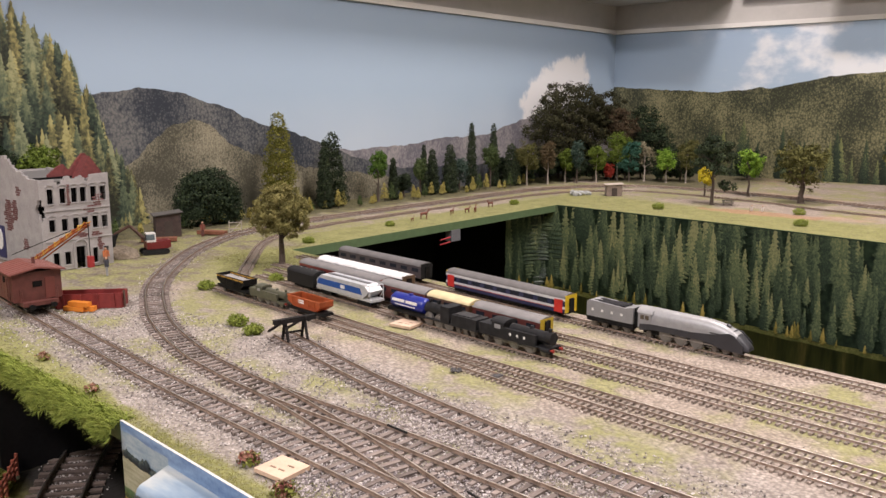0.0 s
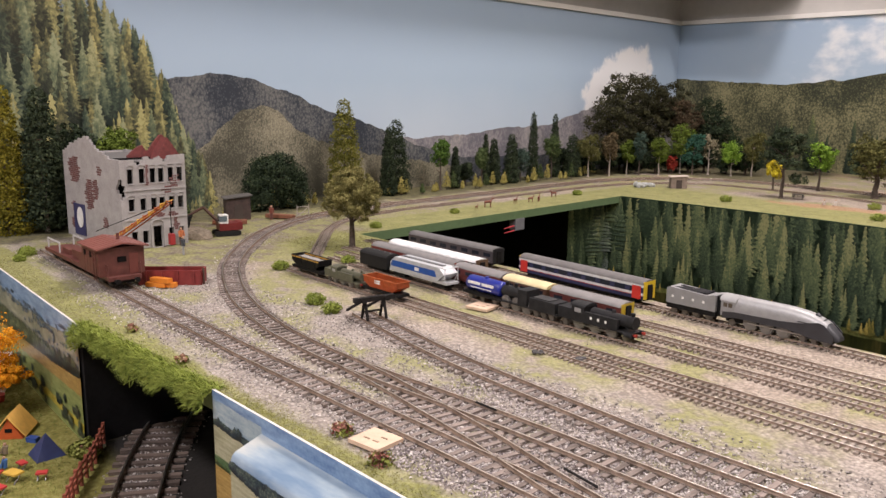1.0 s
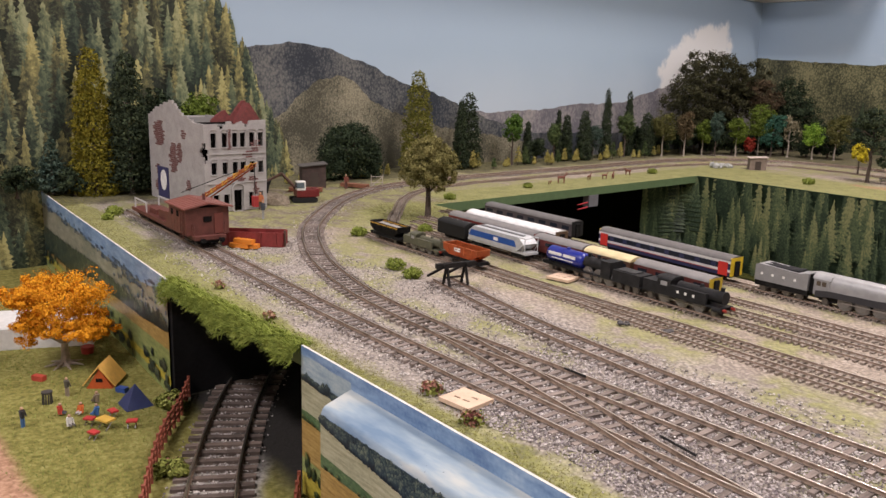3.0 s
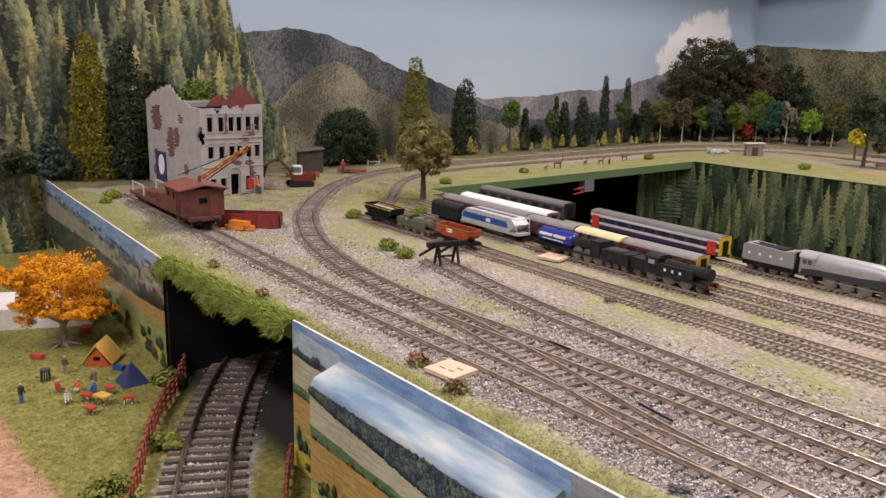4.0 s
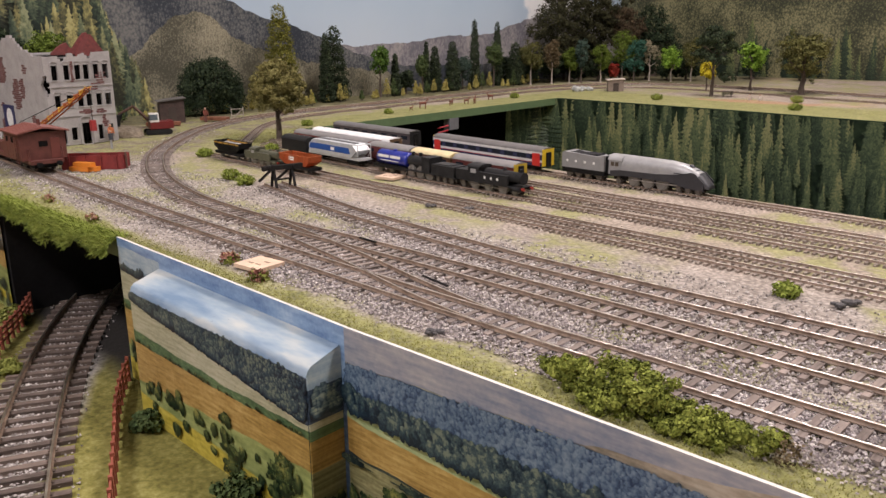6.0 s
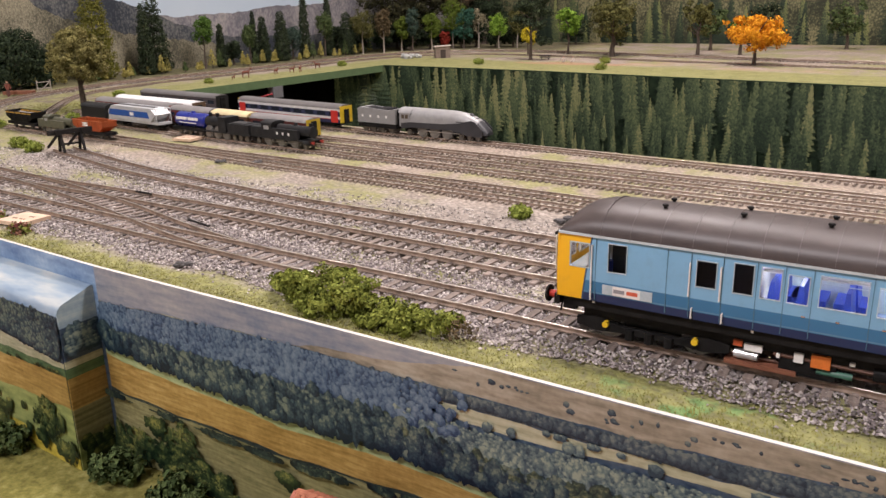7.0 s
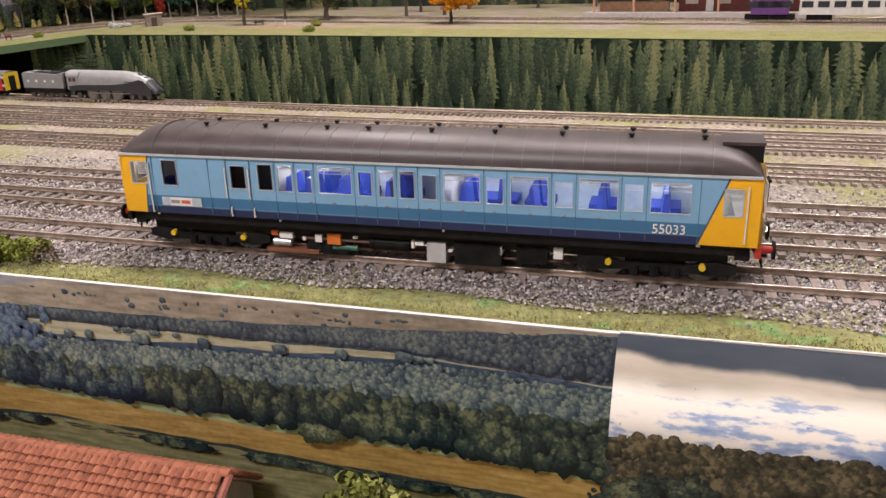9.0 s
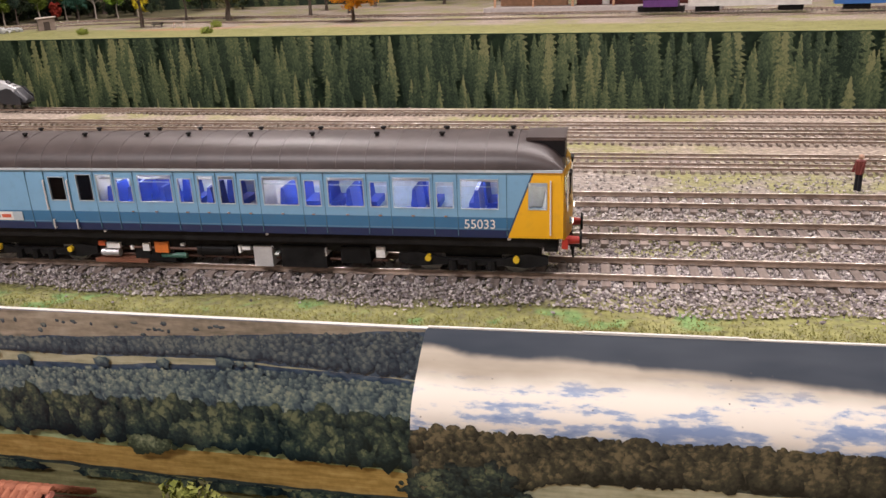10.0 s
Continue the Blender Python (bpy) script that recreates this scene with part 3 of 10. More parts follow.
HAZE = field_print("haze_print", ((0.115, 0.14, 0.19), (0.20, 0.21, 0.235), (0.29, 0.285, 0.28)), 7, 45, 0.5)
TAN = field_print("tan_print", ((0.12, 0.11, 0.085), (0.22, 0.195, 0.15), (0.31, 0.285, 0.23)), 6, 70, 0.6)
BLUEAIR = field_print("blue_air_print", ((0.07, 0.13, 0.25), (0.15, 0.24, 0.37), (0.27, 0.36, 0.46)), 4, 40, 0.5)
MIST = field_print("mist_print", ((0.16, 0.23, 0.29), (0.26, 0.33, 0.365), (0.37, 0.42, 0.40)), 5, 50, 0.5)
DOWNFIELD = field_print("down_field_print", ((0.10, 0.12, 0.10), (0.19, 0.19, 0.145), (0.28, 0.275, 0.23)), 3, 45, 0.6)
PALE = field_print("pale_field_print", ((0.19, 0.195, 0.125), (0.29, 0.29, 0.20), (0.38, 0.365, 0.275)))
HEDGE = field_print("hedge_print", ((0.03, 0.06, 0.03), (0.07, 0.12, 0.055), (0.14, 0.20, 0.09)), 3, 200)
GREENLINE = field_print("meadow_line_print", ((0.15, 0.20, 0.095), (0.24, 0.29, 0.15), (0.33, 0.37, 0.21)))
GOLD = field_print("gold_field_print", ((0.17, 0.105, 0.028), (0.28, 0.185, 0.058), (0.40, 0.29, 0.11)))
OLIVE = field_print("olive_field_print", ((0.085, 0.082, 0.036), (0.17, 0.160, 0.078), (0.26, 0.25, 0.13)))
LEAFGREEN = field_print("green_field_print", ((0.10, 0.13, 0.045), (0.20, 0.235, 0.085), (0.31, 0.33, 0.14)), 5, 50)
YELLOW = field_print("yellow_field_print", ((0.22, 0.18, 0.02), (0.38, 0.31, 0.05), (0.50, 0.43, 0.09)), 4, 90)
WOODFLOOR = field_print("wood_floor_print", ((0.014, 0.020, 0.020), (0.032, 0.042, 0.038), (0.065, 0.076, 0.058)), 2, 200)
BLUEUNDER = field_print("blue_wood_floor_print", ((0.020, 0.034, 0.060), (0.045, 0.068, 0.10), (0.085, 0.12, 0.155)), 2, 200)
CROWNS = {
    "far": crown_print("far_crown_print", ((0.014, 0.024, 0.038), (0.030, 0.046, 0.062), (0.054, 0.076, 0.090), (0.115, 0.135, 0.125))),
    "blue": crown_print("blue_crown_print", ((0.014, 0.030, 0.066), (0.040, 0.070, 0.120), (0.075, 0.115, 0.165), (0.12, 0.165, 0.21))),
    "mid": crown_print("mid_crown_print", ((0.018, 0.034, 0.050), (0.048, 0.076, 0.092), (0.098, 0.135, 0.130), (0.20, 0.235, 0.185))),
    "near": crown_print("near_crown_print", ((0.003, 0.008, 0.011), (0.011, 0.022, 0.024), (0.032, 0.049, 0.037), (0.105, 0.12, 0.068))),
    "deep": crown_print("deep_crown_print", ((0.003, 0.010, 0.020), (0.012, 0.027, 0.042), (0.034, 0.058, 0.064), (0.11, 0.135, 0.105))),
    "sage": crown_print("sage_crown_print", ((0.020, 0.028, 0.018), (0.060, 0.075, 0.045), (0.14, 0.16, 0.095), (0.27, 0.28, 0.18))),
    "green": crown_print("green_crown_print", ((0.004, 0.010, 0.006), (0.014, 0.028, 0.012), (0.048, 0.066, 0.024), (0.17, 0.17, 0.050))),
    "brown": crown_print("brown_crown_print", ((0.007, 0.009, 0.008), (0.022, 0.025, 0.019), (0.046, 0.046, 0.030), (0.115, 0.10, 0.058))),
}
EDGE = paint((0.60, 0.58, 0.53), 0.6, 0.0, 0.1, 60.0)


def cloud_print():
    """Clouds on the top of a boxed out print: slate at the top edge, buff under it, then white with blue gaps."""
    g = Graph("cloud_print")
    x, y, z = g.xyz()
    zz = g.m("ADD", z, g.m("MULTIPLY", g.m("SUBTRACT", g.noise(30, 4), 0.5), 0.004))
    a = g.noise(130, 5, g.vec(x, g.m("MULTIPLY", y, 2.6), g.m("MULTIPLY", z, 2.6)), 0.6)
    b = g.noise(30, 3, g.vec(g.m("MULTIPLY", x, 0.6), y, g.m("MULTIPLY", z, 4.0)))
    streak = g.noise(60, 4, g.vec(g.m("MULTIPLY", x, 0.5), g.m("MULTIPLY", y, 2.4), g.m("MULTIPLY", z, 2.4)), 0.55)
    f = g.m("ADD", g.m("MULTIPLY", a, 0.40), g.m("MULTIPLY", streak, 0.60))
    f = g.m("SUBTRACT", f, g.m("MULTIPLY", g.step(z, -0.008, -0.0165), 0.055))
    cl = g.ramp(f, (0.38, (0.17, 0.23, 0.36)), (0.445, (0.28, 0.33, 0.42)), (0.465, (0.48, 0.48, 0.48)), (0.50, (0.60, 0.56, 0.49)))
    buff = g.ramp(g.noise(22, 4, g.vec(x, g.m("MULTIPLY", y, 4.0), g.m("MULTIPLY", z, 6.0))), (0.3, (0.27, 0.235, 0.185)), (0.7, (0.40, 0.355, 0.285)))
    east = g.step(x, 0.1, 0.2)
    col = g.mix(g.m("MULTIPLY", g.step(zz, -0.0085, -0.0045), east), cl, buff)
    low = g.m("SUBTRACT", g.m("MULTIPLY", g.m("SUBTRACT", x, 0.33), -0.03), 0.0020)
    col = g.mix(g.m("MULTIPLY", g.step(g.m("SUBTRACT", zz, low), -0.0010, 0.0006), east), col, g.ramp(b, (0.3, (0.018, 0.025, 0.036)), (0.7, (0.042, 0.050, 0.062))))
    long = g.noise(26, 4, g.vec(g.m("MULTIPLY", x, 0.55), g.m("MULTIPLY", y, 2.2), g.m("MULTIPLY", z, 2.2)))
    blue = g.ramp(long, (0.34, (0.15, 0.22, 0.31)), (0.5, (0.27, 0.34, 0.40)), (0.64, (0.44, 0.46, 0.44)))
    col = g.mix(east, blue, col)
    specks = g.step(g.cells(260), 0.10, 0.05)
    col = g.mix(g.m("MULTIPLY", g.m("MULTIPLY", specks, 0.7), g.step(g.noise(40, 2), 0.52, 0.6)), col, (0.06, 0.06, 0.06))
    return g.done(col, 0.5, 0.0, 0.06)


CLOUD = cloud_print()


def curve_at(v, x):
    return v if isinstance(v, float) else float(np.interp(x, [p[0] for p in v], [p[1] for p in v]))


def picture(name, x0, x1, offset, top, bands, label, n=150, seed=0, edge=None):
    """A print in bands from the top down, each with its lower limit as a height or as a line of (x, z)."""
    mats = [edge or EDGE] + [m for m, low in bands]
    bm = bmesh.new()
    rows = []
    for i in range(n + 1):
        x = x0 + (x1 - x0) * i / n
        f = front(x)
        col = [bm.verts.new((x, f, top)), bm.verts.new((x, f - offset, top))]
        zmax = top - 0.0004
        for k, (m, low) in enumerate(bands):
            z = curve_at(low, x)
            if k < len(bands) - 1:
                z += 0.0011 * noise.fractal((x * 38, seed + k * 3.1, 0), 0.8, 2.1, 4)
            else:
                z = ZL
            zmax = min(z, zmax - 0.00005)
            col.append(bm.verts.new((x, f - offset, zmax)))
        rows.append(col)
    for a, b in zip(rows, rows[1:]):
        for k in range(len(a) - 1):
            bm.faces.new((a[k], b[k], b[k + 1], a[k + 1])).material_index = k
    return solo(name, bm, mats, label, "photo print", "landscape prints", "structure")


def crowns(parent, offset, kind, spots, seed, label, place=lambda x, up, z: (x, front(x) - up, z)):
    """Flat printed tree crowns (x, z of the foot, width, height); their UVs place the painted light."""
    rr = np.random.default_rng(seed)
    whole, spots = spots, []
    for x, z, w, h in whole:
        if w < 0.0095:
            spots.append((x, z, w, h, 0.5, 0.5, 1.0))
            continue
        w *= 1.2
        for k in range(int(60 + w * 4200)):
            a, q = rr.uniform(0, 6.28), rr.uniform(0, 1) ** 0.5
            q *= 1.05 + 0.20 * math.sin(3 * a + x * 900) + 0.16 * math.sin(7 * a + x * 400)
            s = rr.uniform(0.0014, 0.0034)
            # the painted light runs over the whole crown, brighter up and left
            spots.append((x + math.cos(a) * q * (w * 0.5 - s * 0.4), z + h * 0.5 + math.sin(a) * q * (h * 0.5 - s * 0.4) - s * 0.4, s, s * 0.9, 0.5 + 0.5 * q * math.cos(a), 0.5 + 0.5 * q * math.sin(a), 0.4))
    spots = sorted(spots, key=lambda p: -p[1])
    verts, faces, uvs = [], [], []
    m = 15
    for i, (x, z, w, h, u0, v0, own) in enumerate(spots):
        up = offset + 0.00006 + 0.0007 * i / len(spots)
        cx, cz, rx, rz = x, z + h * 0.5, w * 0.5, h * 0.55
        i0 = len(verts)
        for k in range(m):
            t = 2 * math.pi * (k + rr.uniform(-0.35, 0.35)) / m
            q = rr.uniform(0.76, 1.14)
            px = cx + rx * q * math.cos(t)
            verts.append(place(px, up, max(min(cz + rz * q * math.sin(t), 0.0007), ZL + 0.0005)))
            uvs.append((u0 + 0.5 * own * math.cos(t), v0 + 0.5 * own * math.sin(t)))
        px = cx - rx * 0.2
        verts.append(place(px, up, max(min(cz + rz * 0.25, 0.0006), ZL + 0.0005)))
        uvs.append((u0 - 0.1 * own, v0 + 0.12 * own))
        for k in range(m):
            faces.append((i0 + k, i0 + (k + 1) % m, i0 + m))
    me = quick("crown_print", verts, faces, CROWNS[kind])
    layer = me.uv_layers.new(name="print")
    layer.data.foreach_set("uv", [c for f in faces for v in f for c in uvs[v]])
    ob = new("crown_print", me)
    ob.parent = parent
    ob["label"] = label


def wooded(rr, x0, x1, top, low, w0, w1, dense=1.0, tall=1.0, fade_in=0.0, fade_out=0.0):
    """Spots for crowns in rows between two lines, small at the top and larger below."""
    out = []
    deep = max(curve_at(top, x) - curve_at(low, x) for x in np.linspace(x0, x1, 9))
    span = max(3, int(deep / (0.30 * (w0 + w1) * 0.5)))
    for k in range(span):
        f = k / (span - 1)
        w = (w0 + (w1 - w0) * f) * 0.72
        x = x0 + rr.uniform(0, w)
        while x < x1:
            zt, zl = curve_at(top, x), curve_at(low, x)
            size = rr.choice((0.6, 0.75, 0.9, 1.0, 1.2, 1.45))
            if zt - zl > 0.0012 and x - x0 > fade_in * rr.uniform(0, 1) and x1 - x > fade_out * rr.uniform(0, 1):
                h = w * rr.uniform(0.80, 1.25) * tall * size
                z = zt - h * 0.55 + (zl - zt + h * 0.55) * f + (zt - zl) / span * rr.uniform(-0.5, 0.5)
                out.append((x, max(z, zl), min(w * size * rr.uniform(0.9, 1.2), 0.0094), h))
            x += w * size * rr.uniform(0.50, 0.80) / dense
    return out


rr = np.random.default_rng(31)
# wooded hills and fields
L_HAZE = [(-0.142, -0.0168), (-0.12, -0.0158), (-0.012, -0.0107), (0.05, -0.0112), (0.084, -0.0110), (0.11, -0.0106), (0.16, -0.0090), (0.203, -0.0068), (0.244, -0.0040), (0.287, -0.0006), (0.30, 0.0004)]
L_FAR = [(-0.142, -0.0168), (-0.02, -0.0112), (0.045, -0.0172), (0.083, -0.0165), (0.16, -0.0162), (0.228, -0.0143), (0.26, -0.0158), (0.287, -0.0178), (0.30, -0.018)]
L_PALE = [(-0.142, -0.0169), (-0.02, -0.0113), (0.045, -0.0174), (0.078, -0.0226), (0.12, -0.0212), (0.1593, -0.0198), (0.2274, -0.0168), (0.244, -0.0152), (0.26, -0.0160), (0.2875, -0.0180), (0.30, -0.0182)]
L_NEAR = [(-0.142, -0.0425), (-0.126, -0.0429), (-0.017, -0.0490), (0.05, -0.0466), (0.102, -0.0480), (0.152, -0.0500), (0.184, -0.0506), (0.2257, -0.0512), (0.288, -0.0539), (0.30, -0.0545)]
L_LINE = [(-0.142, -0.0462), (-0.127, -0.0475), (-0.017, -0.0530), (0.05, -0.0497), (0.102, -0.0516), (0.152, -0.0533), (0.184, -0.0540), (0.2256, -0.0536), (0.288, -0.0551), (0.30, -0.0556)]
L_GOLD = [(-0.142, -0.0655), (-0.13, -0.0666), (-0.0186, -0.067), (0.0724, -0.0609), (0.153, -0.0638), (0.225, -0.0653), (0.30, -0.066)]
L_HEDGE = [(x, z - 0.0016) for x, z in L_GOLD]
L_WOOD = [(-0.142, -0.0315), (-0.046, -0.0315), (0.020, -0.0300), (0.051, -0.0315), (0.079, -0.0372), (0.106, -0.0370), (0.132, -0.0345), (0.156, -0.0342), (0.178, -0.0358), (0.20, -0.0335), (0.22, -0.0352), (0.30, -0.034)]
hills = picture("print_panel", -0.142, 0.3045, 0.0018, 0.0015, [(HAZE, [(x, z if x < 0.02 else z + (0.0012 - z) * min(1.0, (x - 0.02) / 0.06)) for x, z in L_HAZE]), (TAN, L_HAZE), (BLUEUNDER, L_FAR), (PALE, L_PALE), (BLUEUNDER, L_WOOD), (WOODFLOOR, L_NEAR), (GREENLINE, L_LINE), (GOLD, L_GOLD), (WOODFLOOR, L_HEDGE), (OLIVE, ZL)],
                "glossy photo print of wooded hills and fields facing the lower deck")
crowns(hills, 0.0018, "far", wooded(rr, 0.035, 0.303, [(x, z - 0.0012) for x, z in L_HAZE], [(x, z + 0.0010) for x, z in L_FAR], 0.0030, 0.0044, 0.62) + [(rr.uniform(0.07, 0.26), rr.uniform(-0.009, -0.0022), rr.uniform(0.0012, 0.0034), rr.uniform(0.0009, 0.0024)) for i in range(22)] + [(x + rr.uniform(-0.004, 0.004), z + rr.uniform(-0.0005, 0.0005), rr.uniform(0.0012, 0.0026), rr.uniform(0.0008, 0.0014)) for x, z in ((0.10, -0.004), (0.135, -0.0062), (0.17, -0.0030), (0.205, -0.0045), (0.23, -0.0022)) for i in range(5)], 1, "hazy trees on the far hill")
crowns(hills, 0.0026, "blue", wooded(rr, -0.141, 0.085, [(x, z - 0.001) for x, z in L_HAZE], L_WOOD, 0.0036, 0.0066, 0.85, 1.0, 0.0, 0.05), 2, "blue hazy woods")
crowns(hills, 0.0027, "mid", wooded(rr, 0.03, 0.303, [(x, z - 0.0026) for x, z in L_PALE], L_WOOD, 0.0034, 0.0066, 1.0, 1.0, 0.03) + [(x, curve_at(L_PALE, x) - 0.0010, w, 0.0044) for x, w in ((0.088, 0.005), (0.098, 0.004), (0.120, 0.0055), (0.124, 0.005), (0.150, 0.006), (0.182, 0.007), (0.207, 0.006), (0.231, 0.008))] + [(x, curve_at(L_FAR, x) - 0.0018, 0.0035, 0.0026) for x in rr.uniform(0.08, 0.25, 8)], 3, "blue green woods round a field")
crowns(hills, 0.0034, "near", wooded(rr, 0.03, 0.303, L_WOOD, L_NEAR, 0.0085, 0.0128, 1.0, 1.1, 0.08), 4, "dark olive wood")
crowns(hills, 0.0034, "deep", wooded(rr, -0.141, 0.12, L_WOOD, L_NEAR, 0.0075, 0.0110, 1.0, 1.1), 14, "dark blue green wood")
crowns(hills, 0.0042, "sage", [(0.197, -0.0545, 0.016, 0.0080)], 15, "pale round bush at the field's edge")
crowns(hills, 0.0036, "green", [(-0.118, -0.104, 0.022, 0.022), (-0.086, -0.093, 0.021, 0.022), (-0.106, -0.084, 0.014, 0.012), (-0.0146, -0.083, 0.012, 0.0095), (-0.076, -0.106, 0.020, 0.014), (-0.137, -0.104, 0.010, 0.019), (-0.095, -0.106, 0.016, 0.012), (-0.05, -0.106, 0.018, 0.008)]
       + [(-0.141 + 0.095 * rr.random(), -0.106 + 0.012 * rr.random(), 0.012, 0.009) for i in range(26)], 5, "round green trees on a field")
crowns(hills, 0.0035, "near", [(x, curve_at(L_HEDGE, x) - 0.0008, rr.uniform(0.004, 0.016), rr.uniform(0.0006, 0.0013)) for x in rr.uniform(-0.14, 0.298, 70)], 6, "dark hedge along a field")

# the blue valley, on the panel and on the box
V_HILL = [(-0.40, -0.0220), (-0.336, -0.0250), (-0.31, -0.0285), (-0.25, -0.0345), (-0.19, -0.0410), (-0.146, -0.0450)]
V_PALE = [(-0.40, -0.0430), (-0.336, -0.0445), (-0.224, -0.0485), (-0.146, -0.0478)]
V_HEDGE = [(-0.40, -0.050), (-0.336, -0.0530), (-0.225, -0.0537), (-0.146, -0.0525)]
V_GOLD = [(-0.40, -0.078), (-0.336, -0.080), (-0.22, -0.073), (-0.146, -0.070)]
V_GREEN = [(-0.40, -0.088), (-0.336, -0.089), (-0.22, -0.093), (-0.146, -0.099)]
valley = [(BLUEAIR, -0.0045), (MIST, -0.0196), (BLUEUNDER, V_HILL), (PALE, V_PALE), (HEDGE, V_HEDGE), (GOLD, V_GOLD), (LEAFGREEN, V_GREEN), (YELLOW, ZL)]


def valley_trees(ob, offset, x0, x1, seed):
    q = np.random.default_rng(seed)
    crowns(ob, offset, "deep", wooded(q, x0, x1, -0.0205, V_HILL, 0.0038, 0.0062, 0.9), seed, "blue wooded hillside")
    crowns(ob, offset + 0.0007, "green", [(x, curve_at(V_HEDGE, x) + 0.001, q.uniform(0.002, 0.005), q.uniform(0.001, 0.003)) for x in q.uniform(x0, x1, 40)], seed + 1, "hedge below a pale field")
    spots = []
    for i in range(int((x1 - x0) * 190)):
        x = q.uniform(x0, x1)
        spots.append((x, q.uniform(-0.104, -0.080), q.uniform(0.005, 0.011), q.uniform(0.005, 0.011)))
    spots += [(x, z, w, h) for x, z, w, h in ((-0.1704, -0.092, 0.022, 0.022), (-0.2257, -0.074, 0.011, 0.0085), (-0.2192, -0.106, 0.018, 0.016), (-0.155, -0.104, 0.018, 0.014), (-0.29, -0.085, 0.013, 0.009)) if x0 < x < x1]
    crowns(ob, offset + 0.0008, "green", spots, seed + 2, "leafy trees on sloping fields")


left = picture("print_panel", -0.398, -0.336, 0.0018, 0.0015, valley, "glossy photo print of a blue valley facing the lower deck", 40, 2)
valley_trees(left, 0.0018, -0.397, -0.337, 41)
cased = picture("print_box", -0.336, -0.146, 0.0236, -0.0195, [(BLUEUNDER, V_HILL)] + valley[3:], "boxed out photo print of clouds above a blue valley", 90, 3, BLUEUNDER)
valley_trees(cased, 0.0236, -0.335, -0.147, 51)

# misty downs beside the campsite
D_AIR = [(-1.19, -0.014), (-1.0, -0.015), (-0.8, -0.020), (-0.7, -0.019), (-0.612, -0.012)]
D_TAN = [(-1.19, -0.050), (-1.02, -0.047), (-0.87, -0.042), (-0.70, -0.045), (-0.612, -0.042)]
D_WOOD = [(-1.19, -0.080), (-1.02, -0.077), (-0.87, -0.059), (-0.774, -0.0565), (-0.70, -0.053), (-0.612, -0.046)]
D_GOLD = [(-1.19, -0.085), (-1.02, -0.083), (-0.74, -0.068), (-0.612, -0.063)]
downs = picture("print_panel", WX, -0.612, 0.0018, 0.0015, [(BLUEAIR, D_AIR), (DOWNFIELD, D_TAN), (WOODFLOOR, D_WOOD), (GOLD, D_GOLD), (LEAFGREEN, -0.088), (YELLOW, -0.096), (LEAFGREEN, ZL)],
                "glossy photo print of misty downs facing the lower deck", 120, 5)
q = np.random.default_rng(61)
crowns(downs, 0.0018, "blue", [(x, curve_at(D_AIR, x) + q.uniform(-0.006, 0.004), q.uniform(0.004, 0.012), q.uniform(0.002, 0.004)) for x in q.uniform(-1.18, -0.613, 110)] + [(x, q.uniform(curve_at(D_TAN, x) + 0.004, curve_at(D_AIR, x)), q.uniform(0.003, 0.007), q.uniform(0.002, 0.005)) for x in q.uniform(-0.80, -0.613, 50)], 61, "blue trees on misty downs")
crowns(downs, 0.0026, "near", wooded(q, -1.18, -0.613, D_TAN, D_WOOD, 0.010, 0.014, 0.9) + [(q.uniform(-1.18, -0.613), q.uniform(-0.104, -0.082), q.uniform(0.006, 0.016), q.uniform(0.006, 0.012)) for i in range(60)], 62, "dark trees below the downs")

# a brown wooded ridge under clouds
R_LOW = [(0.30, -0.052), (0.325, -0.045), (0.345, -0.0335), (0.40, -0.0315), (0.6, -0.034), (1.7, -0.034)]
ridge = picture("print_box", 0.304, 1.70, 0.0316, -0.0182, [(WOODFLOOR, R_LOW), (PALE, [(x, z - 0.012) for x, z in R_LOW]), (OLIVE, -0.07), (WOODFLOOR, -0.072), (OLIVE, ZL)], "boxed out photo print of clouds above a wooded ridge", 200, 7, WOODFLOOR)
q = np.random.default_rng(71)
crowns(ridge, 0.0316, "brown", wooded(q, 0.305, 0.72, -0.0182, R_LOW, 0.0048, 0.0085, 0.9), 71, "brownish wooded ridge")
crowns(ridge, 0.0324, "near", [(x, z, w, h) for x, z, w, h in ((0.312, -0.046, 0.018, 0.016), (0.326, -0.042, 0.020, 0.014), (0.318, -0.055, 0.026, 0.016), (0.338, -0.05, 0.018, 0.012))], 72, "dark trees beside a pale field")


def bend(profile, x0, x1, parent, label, n=40):
    """The bent cloud print on top of a box, over a profile of (offset, z)."""
    bm = bmesh.new()
    rows = []
    for i in range(n + 1):
        x = x0 + (x1 - x0) * i / n
        rows.append([bm.verts.new((x, front(x) + o, z)) for o, z in profile])
    for a, b in zip(rows, rows[1:]):
        for k in range(len(profile) - 1):
            bm.faces.new((a[k], b[k], b[k + 1], a[k + 1]))
    part("cloud_print", bm, CLOUD, parent, label, True)


TOP_L = [(-0.0018, -0.009), (-0.020, -0.0145), (-0.0222, -0.0165), (-0.0232, -0.0195)]
TOP_R = [(-0.0014, 0.0015), (-0.012, -0.0025), (-0.024, -0.0085), (-0.0285, -0.0122), (-0.0305, -0.0155), (-0.0312, -0.0182)]
bend(TOP_L, -0.336, -0.146, cased, "white clouds over a blue sky")
bend(TOP_R, 0.304, 1.70, ridge, "buff and white clouds with blue gaps")
bm = bmesh.new()
for i in range(28):
    xa = 0.3046 + 0.05 * i
    box(bm, xa, xa + 0.05, front(xa) - 0.0014, front(xa) - 0.0004, 0.0012, 0.0020 + 0.0003 * math.sin(i * 1.7))
